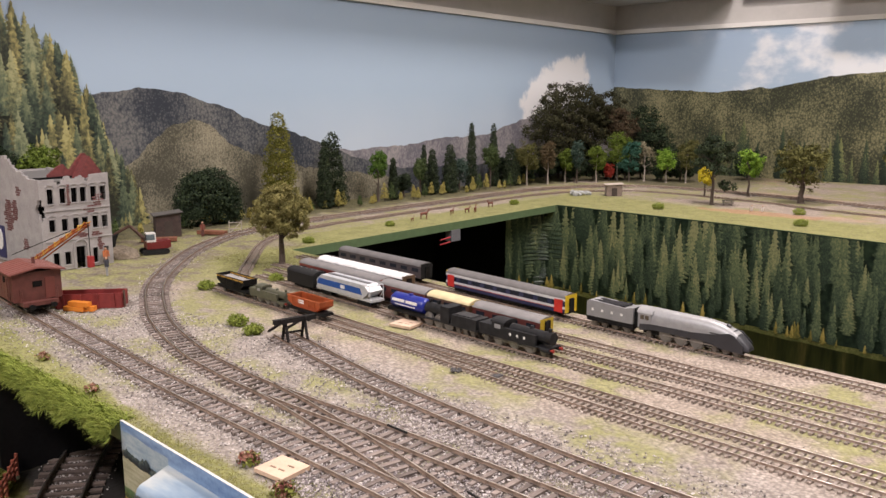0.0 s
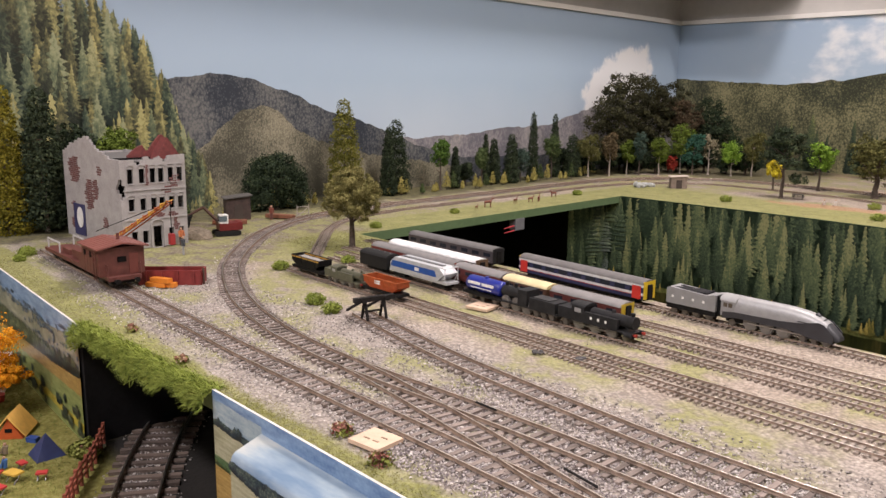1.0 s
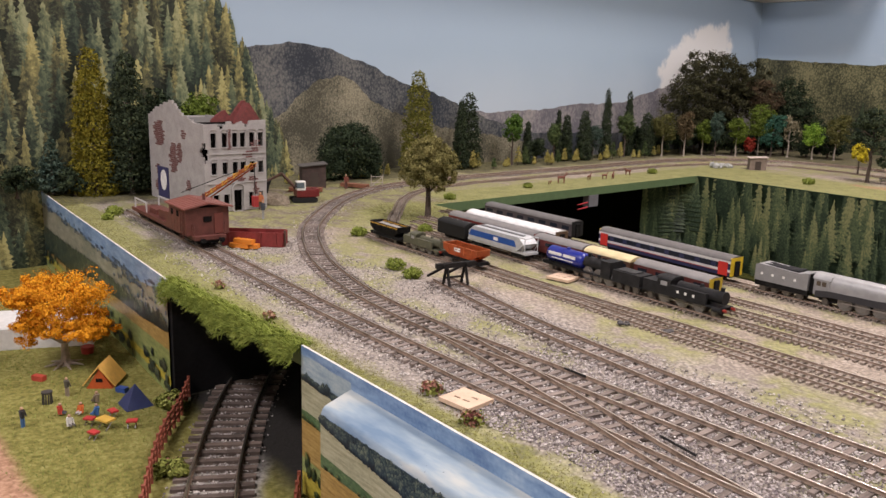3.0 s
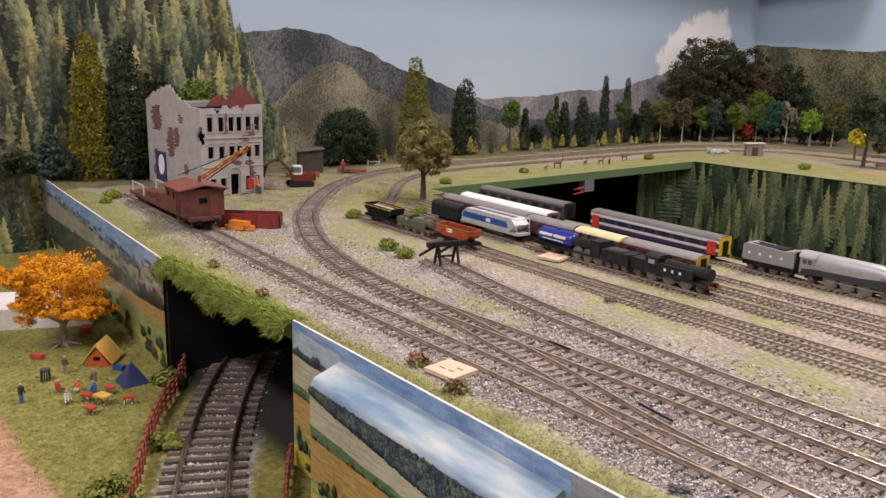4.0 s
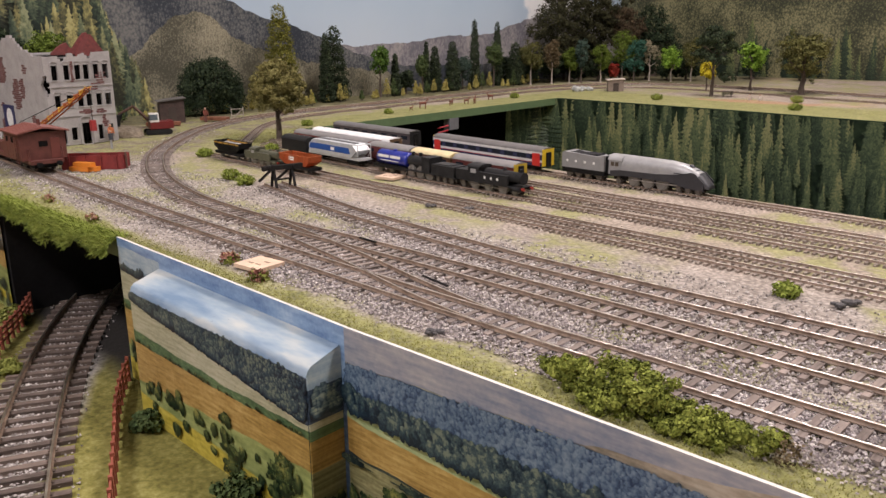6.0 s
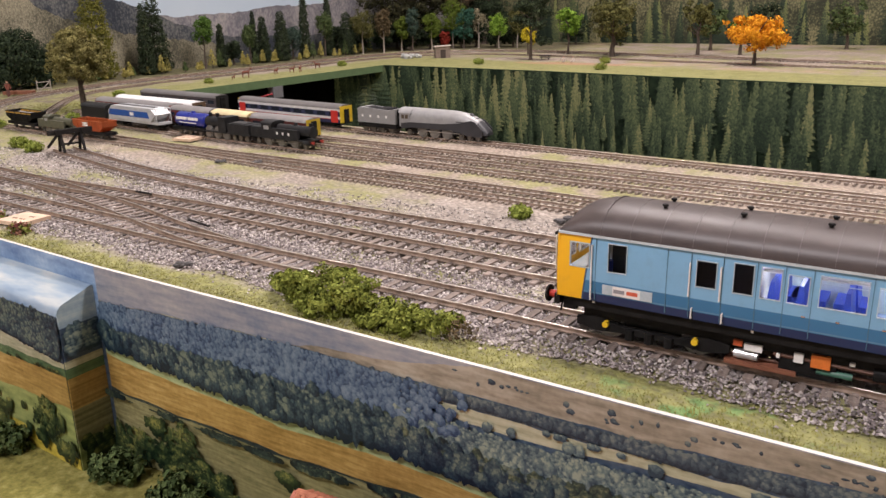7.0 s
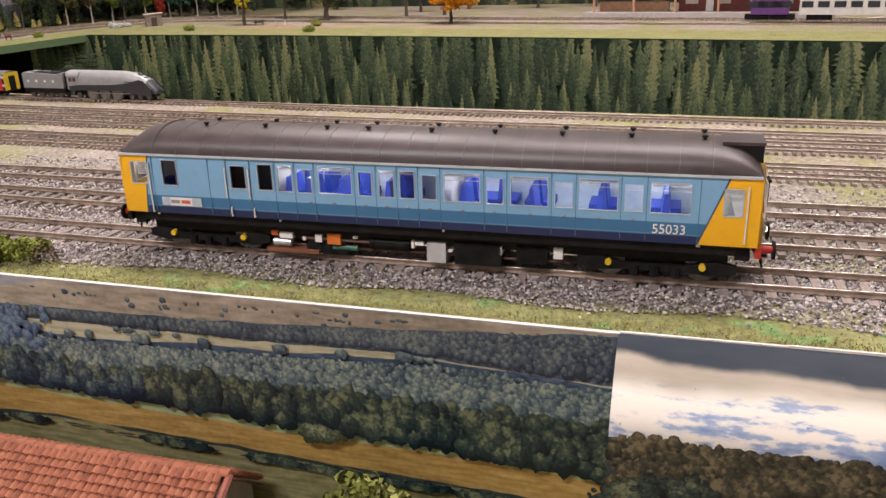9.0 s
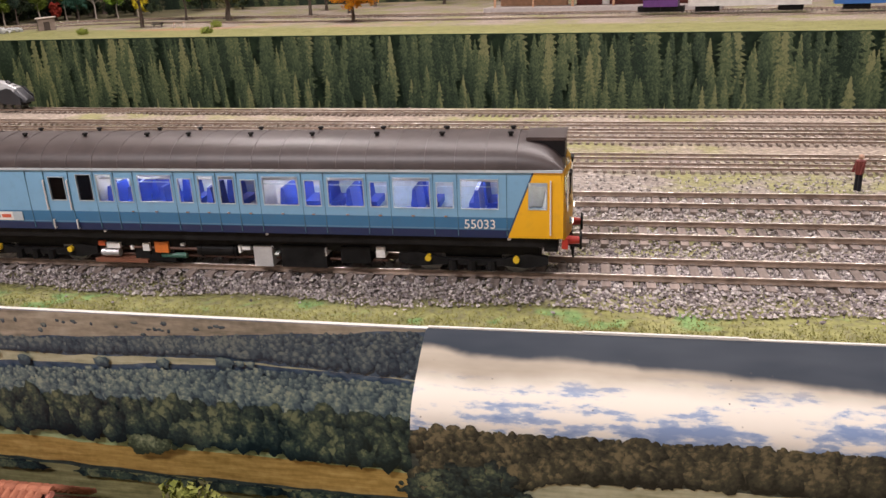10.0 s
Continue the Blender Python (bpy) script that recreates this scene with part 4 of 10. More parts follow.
part("edge_strip", bm, EDGE, ridge, "white paper edge")
over = picture("print_panel", -0.336, -0.142, 0.0018, 0.0015, [(BLUEAIR, -0.0092), (BLUEAIR, -0.03), (BLUEUNDER, ZL)], "strip of blue sky print above the boxed out print", 60, 9)
# ends of the two boxes
for x, prof, m in ((-0.336, TOP_L, BLUEUNDER), (-0.146, TOP_L, BLUEUNDER), (0.304, TOP_R, WOODFLOOR)):
    f = front(x)
    parent = ridge if x > 0 else cased
    steps = [(ZL, GOLD if x < 0 else OLIVE)] if x > 0 else [(-0.026, MIST), (-0.044, BLUEUNDER), (-0.048, PALE), (-0.0535, HEDGE), (-0.071, GOLD), (-0.090, OLIVE), (ZL, LEAFGREEN)]
    o1, z1 = prof[-1]
    bm = bmesh.new()
    for dx in (0, 0.0008):
        bm.faces.new([bm.verts.new((x + dx, f + o, z)) for o, z in prof] + [bm.verts.new((x + dx, f - 0.0018, z1))])
    part("end_flap", bm, MIST, parent)
    for low, mat in steps:
        bm = bmesh.new()
        box(bm, x, x + 0.0008, f + o1, f - 0.0018, low, z1)
        part("end_flap", bm, mat, parent)
        z1 = low

q = np.random.default_rng(81)
flap = lambda o, up, z: (-0.1450 + up, front(-0.146) + o, z)
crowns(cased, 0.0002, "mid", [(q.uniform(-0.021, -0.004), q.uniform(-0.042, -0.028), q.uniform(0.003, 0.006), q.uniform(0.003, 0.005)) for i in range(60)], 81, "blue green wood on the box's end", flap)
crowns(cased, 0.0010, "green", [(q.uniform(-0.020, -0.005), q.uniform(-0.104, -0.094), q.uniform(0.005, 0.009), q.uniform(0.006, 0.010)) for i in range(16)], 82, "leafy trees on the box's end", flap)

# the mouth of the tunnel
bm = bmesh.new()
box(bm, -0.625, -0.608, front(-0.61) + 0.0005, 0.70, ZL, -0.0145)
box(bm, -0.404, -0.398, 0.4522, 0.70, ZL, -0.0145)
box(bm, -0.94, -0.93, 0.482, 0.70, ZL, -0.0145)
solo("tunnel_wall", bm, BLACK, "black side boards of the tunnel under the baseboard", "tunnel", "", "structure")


# ---------- track ----------
def rail_steel():
    g = Graph("rail_head")
    n = g.noise(90, 4)
    f = g.noise(600, 2)
    return g.done(g.ramp(n, (0.3, (0.58, 0.50, 0.42)), (0.7, (0.88, 0.83, 0.76))), g.m("ADD", 0.22, g.m("MULTIPLY", f, 0.22)), 1.0)


def rail_rust():
    g = Graph("rail_side")
    n = g.noise(220, 3)
    return g.done(g.ramp(n, (0.3, (0.13, 0.088, 0.062)), (0.7, (0.31, 0.225, 0.165))), 0.6)


def sleeper_wood(name, a, b):
    g = Graph(name)
    r = g.node("ShaderNodeObjectInfo").outputs["Random"]
    x, y, z = g.xyz(g.local())
    n = g.noise(420, 4, g.vec(x, g.m("MULTIPLY", y, 0.2), z))
    col = g.ramp(g.m("ADD", g.m("MULTIPLY", n, 0.75), g.m("MULTIPLY", r, 0.25)), (0.3, a), (0.75, b))
    g.bump(n, 0.3, 0.0004)
    return g.done(col, 0.85)


STEEL, RUST = rail_steel(), rail_rust()
TARRED = sleeper_wood("tarred_sleeper", (0.050, 0.036, 0.029), (0.19, 0.142, 0.115))
PALESLEEPER = sleeper_wood("fine_sleeper", (0.11, 0.086, 0.070), (0.33, 0.27, 0.225))
OAKSLEEPER = sleeper_wood("sleeper_wood", (0.088, 0.069, 0.059), (0.31, 0.252, 0.218))
HEAD = [(-0.0008, 0), (0.0008, 0), (0.0008, 0.0004), (0.0003, 0.0006), (0.0003, 0.0015), (0.0005, 0.0018), (0.0005, 0.0024), (0.00035, 0.0025), (-0.00035, 0.0025), (-0.0005, 0.0024), (-0.0005, 0.0018), (-0.0003, 0.0015), (-0.0003, 0.0006), (-0.0008, 0.0004)]


def line_at(pts, i):
    a, b = pts[max(0, i - 1)], pts[min(len(pts) - 1, i + 1)]
    d = (b - a)[:2]
    d = d / np.linalg.norm(d)
    return d, np.array([-d[1], d[0]])


def sweep_rail(pts, off, scale, z0):
    bm = bmesh.new()
    rows = []
    for i, p in enumerate(pts):
        d, s = line_at(pts, i)
        c = p[:2] + s * off
        rows.append([bm.verts.new((c[0] + s[0] * u * scale, c[1] + s[1] * u * scale, p[2] + z0 + h * scale)) for u, h in HEAD])
    n = len(HEAD)
    for a, b in zip(rows, rows[1:]):
        for k in range(n):
            f = bm.faces.new((a[k], a[(k + 1) % n], b[(k + 1) % n], b[k]))
            f.material_index = 1 if k in (6, 7, 8) else 0
            f.smooth = True
    bm.faces.new(rows[0][::-1])
    bm.faces.new(rows[-1])
    return bm


def sleeper_mesh(name, length, width, high, gauge, wood=None):
    bm = bmesh.new()
    box(bm, -width / 2, width / 2, -length / 2, length / 2, -0.001, high)
    for s in (-1, 1):
        for o in (-1, 1):
            y = s * gauge / 2 + o * width * 0.36
            box(bm, -width * 0.28, width * 0.28, y - width * 0.13, y + width * 0.13, high, high + width * 0.16)
    return put_mesh(name, bm, wood or OAKSLEEPER)


OO_SLEEPER = sleeper_mesh("sleeper", 0.0300, 0.0033, 0.0016, 0.0175)
O_SLEEPER = sleeper_mesh("sleeper", 0.0570, 0.0052, 0.0024, 0.0330, TARRED)
N_SLEEPER = sleeper_mesh("sleeper", 0.0165, 0.0021, 0.0009, 0.0096)
LAID = []


def lay_track(pts, scale, label, singles, clear=()):
    """Track along pts: two rails, and sleepers as pieces (singles) or joined."""
    oo = scale > 0.8
    big = scale > 1.2
    fine = smooth_line([(*p, 0.0) if len(p) == 2 else p for p in pts], 0.012)
    tr = thing("railway_track", label, "track", "lower deck tracks" if big else "OO gauge tracks" if oo else "N gauge tracks", "structure")
    gauge, z0 = (0.0330, 0.0023) if big else (0.0175, 0.0015) if oo else (0.0096, 0.0009)
    for off in (-gauge / 2, gauge / 2):
        part("rail", sweep_rail(fine, off, scale, z0), [RUST, STEEL], tr)
    ties = smooth_line([(*p, 0.0) if len(p) == 2 else p for p in pts], 0.0130 if big else 0.0081 if oo else 0.0052)
    verts, faces = [], []
    src = O_SLEEPER if big else OO_SLEEPER if oo else N_SLEEPER
    sv = np.array([v.co for v in src.vertices])
    sf = [list(p.vertices) for p in src.polygons]
    rr = random.Random(len(LAID) + 7)
    for i in range(len(ties)):
        d, s = line_at(ties, i)
        p = ties[i]
        if any(np.min(np.linalg.norm(c[:, :2] - p[:2], axis=1)) < 0.0125 for c in clear):
            continue
        ang = math.degrees(math.atan2(d[1], d[0])) + rr.uniform(-0.8, 0.8)
        m = pose(p[0], p[1], p[2] + rr.uniform(-0.00012, 0.0001), 0, 0, ang)
        if singles:
            share("sleeper", src, tr, m)
        else:
            i0 = len(verts)
            verts.extend([tuple(m @ Vector(v)) for v in sv])
            faces.extend([[i0 + k for k in f] for f in sf])
    if verts:
        ob = new("sleepers", quick("sleepers", verts, faces, PALESLEEPER))
        ob.parent = tr
        ob["kind"] = "stuff"
    LAID.append(ties)
    return ties


T1 = [(-0.965, 0.549), (-0.85, 0.540), (-0.70, 0.527), (-0.52, 0.512), (-0.428, 0.505), (-0.249, 0.497), (-0.137, 0.492), (0.05, 0.487), (0.2, 0.485), (0.44, 0.485), (1.0, 0.483), (1.7, 0.481)]
MAIN = [(1.7, 0.527), (1.0, 0.529), (0.44, 0.5305), (0.2, 0.533), (0.0, 0.538), (-0.13, 0.543), (-0.25, 0.5455), (-0.376, 0.545), (-0.457, 0.553), (-0.501, 0.562), (-0.569, 0.582), (-0.64, 0.612), (-0.738, 0.668), (-0.83, 0.745),
        (-0.91, 0.83), (-0.965, 0.92), (-0.995, 1.02), (-1.005, 1.13), (-1.005, 1.45), (-1.005, 1.69), (-0.985, 1.85), (-0.90, 1.99), (-0.75, 2.05), (-0.5, 2.02), (-0.2, 1.94), (0.6, 1.79), (1.7, 1.60)]
CROSS = [(-0.376, 0.545), (-0.33, 0.539), (-0.276, 0.529), (-0.226, 0.519), (-0.181, 0.508), (-0.142, 0.499), (-0.09, 0.4905), (-0.03, 0.4885)]
BUF = [(-0.475, 0.640), (-0.446, 0.633), (-0.354, 0.612), (-0.296, 0.602), (-0.2, 0.590), (-0.1, 0.582), (0.2, 0.578), (0.46, 0.5755), (1.0, 0.572), (1.7, 0.568)]
N_ROWS = [
    [(-0.690, 0.708), (-0.60, 0.702), (-0.479, 0.695), (-0.366, 0.687), (-0.206, 0.672), (0.2, 0.648), (0.48, 0.642), (1.7, 0.60)],
    [(1.7, 0.618), (0.48, 0.664), (0.2, 0.672), (-0.2, 0.694), (-0.36, 0.700), (-0.48, 0.708), (-0.58, 0.718), (-0.65, 0.733), (-0.705, 0.760), (-0.745, 0.793), (-0.80, 0.843), (-0.87, 0.910), (-0.92, 0.985), (-0.945, 1.09), (-0.948, 1.35), (-0.945, 1.62),
     (-0.925, 1.77), (-0.86, 1.885), (-0.75, 1.935), (-0.5, 1.90), (-0.3, 1.84), (0.6, 1.68), (1.7, 1.48)],
    [(-0.70, 0.780), (-0.62, 0.772), (-0.27, 0.742), (0.1, 0.724), (0.48, 0.709), (1.7, 0.65)],
    [(-0.72, 0.809), (-0.27, 0.770), (0.1, 0.750), (0.48, 0.732), (1.7, 0.67)],
    [(-0.74, 0.836), (-0.27, 0.797), (0.1, 0.775), (0.48, 0.756), (1.7, 0.69)],
    [(-0.76, 0.889), (-0.60, 0.881), (-0.48, 0.870), (-0.3, 0.852), (-0.15, 0.843), (0.1, 0.822), (0.48, 0.797), (1.7, 0.72)],
]
LOW = [(-0.05, 0.215), (-0.20, 0.283), (-0.30, 0.330), (-0.345, 0.352), (-0.3903, 0.3754), (-0.4383, 0.4020), (-0.4726, 0.4232), (-0.5156, 0.4516), (-0.5595, 0.4831), (-0.6032, 0.5183), (-0.66, 0.568), (-0.72, 0.625), (-0.77, 0.68)]


def lay_all():
    a = lay_track(T1, 1.0, "weathered OO gauge siding with brown rails and dark sleepers", True)
    b = lay_track(MAIN, 1.0, "weathered OO gauge main line curving round the layout", True)
    lay_track(CROSS, 1.0, "OO gauge crossover linking siding and main line", True, (a, b))
    lay_track(BUF, 1.0, "OO gauge siding that ends at the buffer stop", True)
    for row in N_ROWS:
        lay_track(row, 0.62, "narrow N gauge yard track with fine sleepers", False)
    lay_track([(x, y, ZL + 0.0004) for x, y in LOW], 1.7, "broad O gauge track running into the dark tunnel", True)
    lay_track([(-1.1, 1.05, -0.255), (-0.9, 1.2, -0.255), (-0.75, 1.42, -0.255), (-0.7, 1.62, -0.255)], 1.0, "dim hidden track on the opening's floor", True)


# black check rails and joint covers of the points
bm = bmesh.new()
for x0, y0, x1, y1 in ((-0.2598, 0.5541, -0.2423, 0.5533), (-0.1661, 0.5188, -0.1424, 0.5140)):
    tube(bm, (x0, y0, 0.0034), (x1, y1, 0.0034), 0.0007, 0.0007, 6)
solo("check_rail", bm, paint((0.02, 0.018, 0.017), 0.6), "black check rails and frogs of the points", "points", "", "structure")


def scatter_stones(name, count, place, size, stops, seed, label):
    r = np.random.default_rng(seed)
    base = np.array([(1, 0, 0), (0, 1, 0), (-1, 0, 0), (0, -1, 0), (0, 0, 1), (0, 0, -1)], float)
    tri = np.array([(0, 1, 4), (1, 2, 4), (2, 3, 4), (3, 0, 4), (1, 0, 5), (2, 1, 5), (3, 2, 5), (0, 3, 5)])
    xy = place(r, count)
    n = len(xy)
    s = r.uniform(size[0], size[1], (n, 1, 1))
    v = base[None] * r.uniform(0.55, 1.25, (n, 6, 1)) * s * r.uniform(0.6, 1.2, (n, 1, 3))
    t = r.uniform(0, 6.28, n)
    c, sn = np.cos(t), np.sin(t)
    vx = v[:, :, 0] * c[:, None] - v[:, :, 1] * sn[:, None]
    vy = v[:, :, 0] * sn[:, None] + v[:, :, 1] * c[:, None]
    out = np.stack([vx + xy[:, None, 0], vy + xy[:, None, 1], v[:, :, 2] * 0.8 + xy[:, None, 2]], 2).reshape(-1, 3)
    f = (tri[None] + 6 * np.arange(n)[:, None, None]).reshape(-1, 3)
    ob = new(name, quick(name, out, f, island_mat(name, stops)))
    return tagged(ob, label, "gravel", "", "stuff")


def along(line, half, r, n, x0=-9.0, x1=9.0, z=0.0009):
    p = smooth_line([q[:2] for q in line], 0.01)
    p = p[(p[:, 0] > x0) & (p[:, 0] < x1)]
    i = r.integers(0, len(p) - 1, n)
    d = p[i + 1] - p[i]
    d /= np.linalg.norm(d, axis=1)[:, None]
    o = np.clip(r.normal(0, half * 0.62, n), -half * 1.6, half * 1.6)
    t = r.uniform(0, 1, (n, 1))
    q = p[i] * (1 - t) + p[i + 1] * t + np.stack([-d[:, 1], d[:, 0]], 1) * o[:, None]
    return np.concatenate([q, np.full((n, 1), z)], 1)


GREYSTONE = ((0.0, (0.13, 0.114, 0.106)), (0.35, (0.27, 0.242, 0.228)), (0.7, (0.44, 0.40, 0.375)), (1.0, (0.62, 0.575, 0.535)))


def yard_stones(r, n):
    k = n // 10
    a = [along(T1, 0.017, r, 3 * k, -0.95, 0.75), along(MAIN, 0.017, r, 3 * k, -1.1, 0.75), along(BUF, 0.016, r, 2 * k, -0.48, 0.75)]
    x = r.uniform(-0.75, 0.75, 2 * k)
    y = r.uniform(0.47, 0.63, 2 * k)
    a.append(np.stack([x, y, np.full(2 * k, 0.0002)], 1))
    q = np.concatenate(a)
    lim = np.interp(q[:, 0], [-1.05, -0.61, -0.40, -0.14, 0.3, 2], [0.505, 0.476, 0.474, 0.463, 0.455, 0.455])
    q = q[q[:, 1] > lim - r.uniform(0, 1, len(q)) ** 3 * 0.010]
    return q


# ---------- the blue railcar ----------
def bits(name, label, category, group, at, kind=""):
    return thing(name, label, category, group, kind, at)


def livery():
    g = Graph("railcar_livery")
    x, y, z = g.xyz(g.local())
    sky, mid, navy, yel = (0.175, 0.37, 0.56), (0.032, 0.15, 0.30), (0.008, 0.022, 0.085), (0.78, 0.42, 0.012)
    n = g.noise(300, 3, g.local())
    col = g.mix(g.step(z, 0.02820, 0.02810), sky, mid)
    col = g.mix(g.step(z, 0.02345, 0.02335), col, navy)
    col = g.mix(g.m("MULTIPLY", g.step(z, 0.0241, 0.0240), g.step(z, 0.0236, 0.0237)), col, (0.10, 0.22, 0.34))
    lean = g.m("MULTIPLY", g.m("SUBTRACT", z, 0.031), 0.40)
    fr = g.m("SUBTRACT", x, g.m("ADD", 0.1130, lean))
    rear = g.m("SUBTRACT", g.m("SUBTRACT", -0.1176, g.m("MULTIPLY", lean, -0.35)), x)
    e = g.m("MAXIMUM", fr, rear)
    col = g.mix(g.step(e, -0.0007, -0.0006), col, (0.02, 0.06, 0.13))
    col = g.mix(g.step(e, -0.00005, 0.00005), col, yel)
    col = g.mix(g.m("MULTIPLY", g.step(n, 0.45, 0.8), 0.10), col, (0.08, 0.07, 0.06))
    g.bump(n, 0.04, 0.0003)
    return g.done(col, g.m("ADD", 0.30, g.m("MULTIPLY", n, 0.12)))


def roof_paint():
    g = Graph("railcar_roof")
    n = g.noise(120, 4, g.local())
    f = g.noise(900, 2, g.local())
    g.bump(f, 0.08, 0.0003)
    return g.done(g.ramp(n, (0.3, (0.036, 0.026, 0.025)), (0.7, (0.060, 0.045, 0.042))), g.m("ADD", 0.36, g.m("MULTIPLY", n, 0.14)))


def glass(name="pane_glass", tint=(0.9, 0.95, 1.0)):
    g = Graph(name)
    g.set(g.bsdf.inputs["Transmission Weight"], 1.0)
    g.set(g.bsdf.inputs["IOR"], 1.1)
    return g.done(tint, 0.03)


def glow(name, colour, strength):
    g = Graph(name)
    g.set(g.bsdf.inputs["Emission Color"], colour)
    g.set(g.bsdf.inputs["Emission Strength"], strength)
    return g.done(colour, 0.4)


GLASS = glass()
UNDER = paint((0.009, 0.0085, 0.0085), 0.6, 0.0, 0.3, 200.0)
CHROME = paint((0.55, 0.55, 0.55), 0.25, 1.0)
WHITE = paint((0.78, 0.77, 0.74), 0.45)
HALFW = 0.0183


def side_y(z):
    return HALFW - 0.0011 * max(0.0, (0.030 - z) / 0.013) ** 2 - 0.0006 * max(0.0, (z - 0.036) / 0.009) ** 2


# panes of one side: from, to, sill, head
WINDOWS = [(-0.1237, -0.1161, 0.0329, 0.0419), (-0.1087, -0.1017, 0.0326, 0.0430), (-0.0765, -0.0697, 0.0326, 0.0418), (-0.0640, -0.0576, 0.0325, 0.0428), (-0.0552, -0.0488, 0.0323, 0.0428), (-0.0467, -0.0403, 0.0322, 0.0415),
           (-0.0371, -0.0232, 0.0324, 0.0427), (-0.0202, -0.0147, 0.0322, 0.0415), (-0.0116, -0.0055, 0.0321, 0.0425), (-0.0030, 0.0029, 0.0320, 0.0425), (0.0060, 0.0117, 0.0320, 0.0412), (0.0148, 0.0288, 0.0318, 0.0424),
           (0.0316, 0.0378, 0.0316, 0.0412), (0.0408, 0.0547, 0.0316, 0.0422), (0.0573, 0.0637, 0.0316, 0.0408), (0.0662, 0.0800, 0.0314, 0.0424), (0.0826, 0.0888, 0.0315, 0.0408), (0.0917, 0.1054, 0.0313, 0.0420),
           (0.1166, 0.1230, 0.0314, 0.0407)]


def wheel_mesh(r, w, spokes=0):
    bm = bmesh.new()
    prof = [(0.0, -w / 2), (r * 0.75, -w / 2), (r * 0.80, -w * 0.30), (r, -w * 0.30), (r, w * 0.3), (r * 1.12, w * 0.34), (r * 1.12, w * 0.5), (0.0, w * 0.5)]
    n = 20
    rows = []
    for i in range(n):
        t = 2 * math.pi * i / n
        rows.append([bm.verts.new((q * math.cos(t), o, q * math.sin(t))) for q, o in prof[1:-1]])
    for a, b in zip(rows, rows[1:] + rows[:1]):
        for k in range(len(prof) - 3):
            bm.faces.new((a[k], b[k], b[k + 1], a[k + 1]))
    bm.faces.new([r_[0] for r_ in rows])
    bm.faces.new([r_[-1] for r_ in rows][::-1])
    return bm


def text_part(word, size, m, material, parent, name="lettering"):
    cu = bpy.data.curves.new("lettering", "FONT")
    cu.body, cu.size, cu.extrude, cu.align_x = word, size, 0.00006, "CENTER"
    tmp = bpy.data.objects.new("lettering", cu)
    scene.collection.objects.link(tmp)
    bpy.context.view_layer.update()
    me = bpy.data.meshes.new_from_object(tmp.evaluated_get(bpy.context.evaluated_depsgraph_get()))
    bpy.data.objects.remove(tmp)
    me.materials.clear()
    me.materials.append(material)
    ob = new(name, me)
    ob.parent = parent
    ob.matrix_basis = m
    return ob


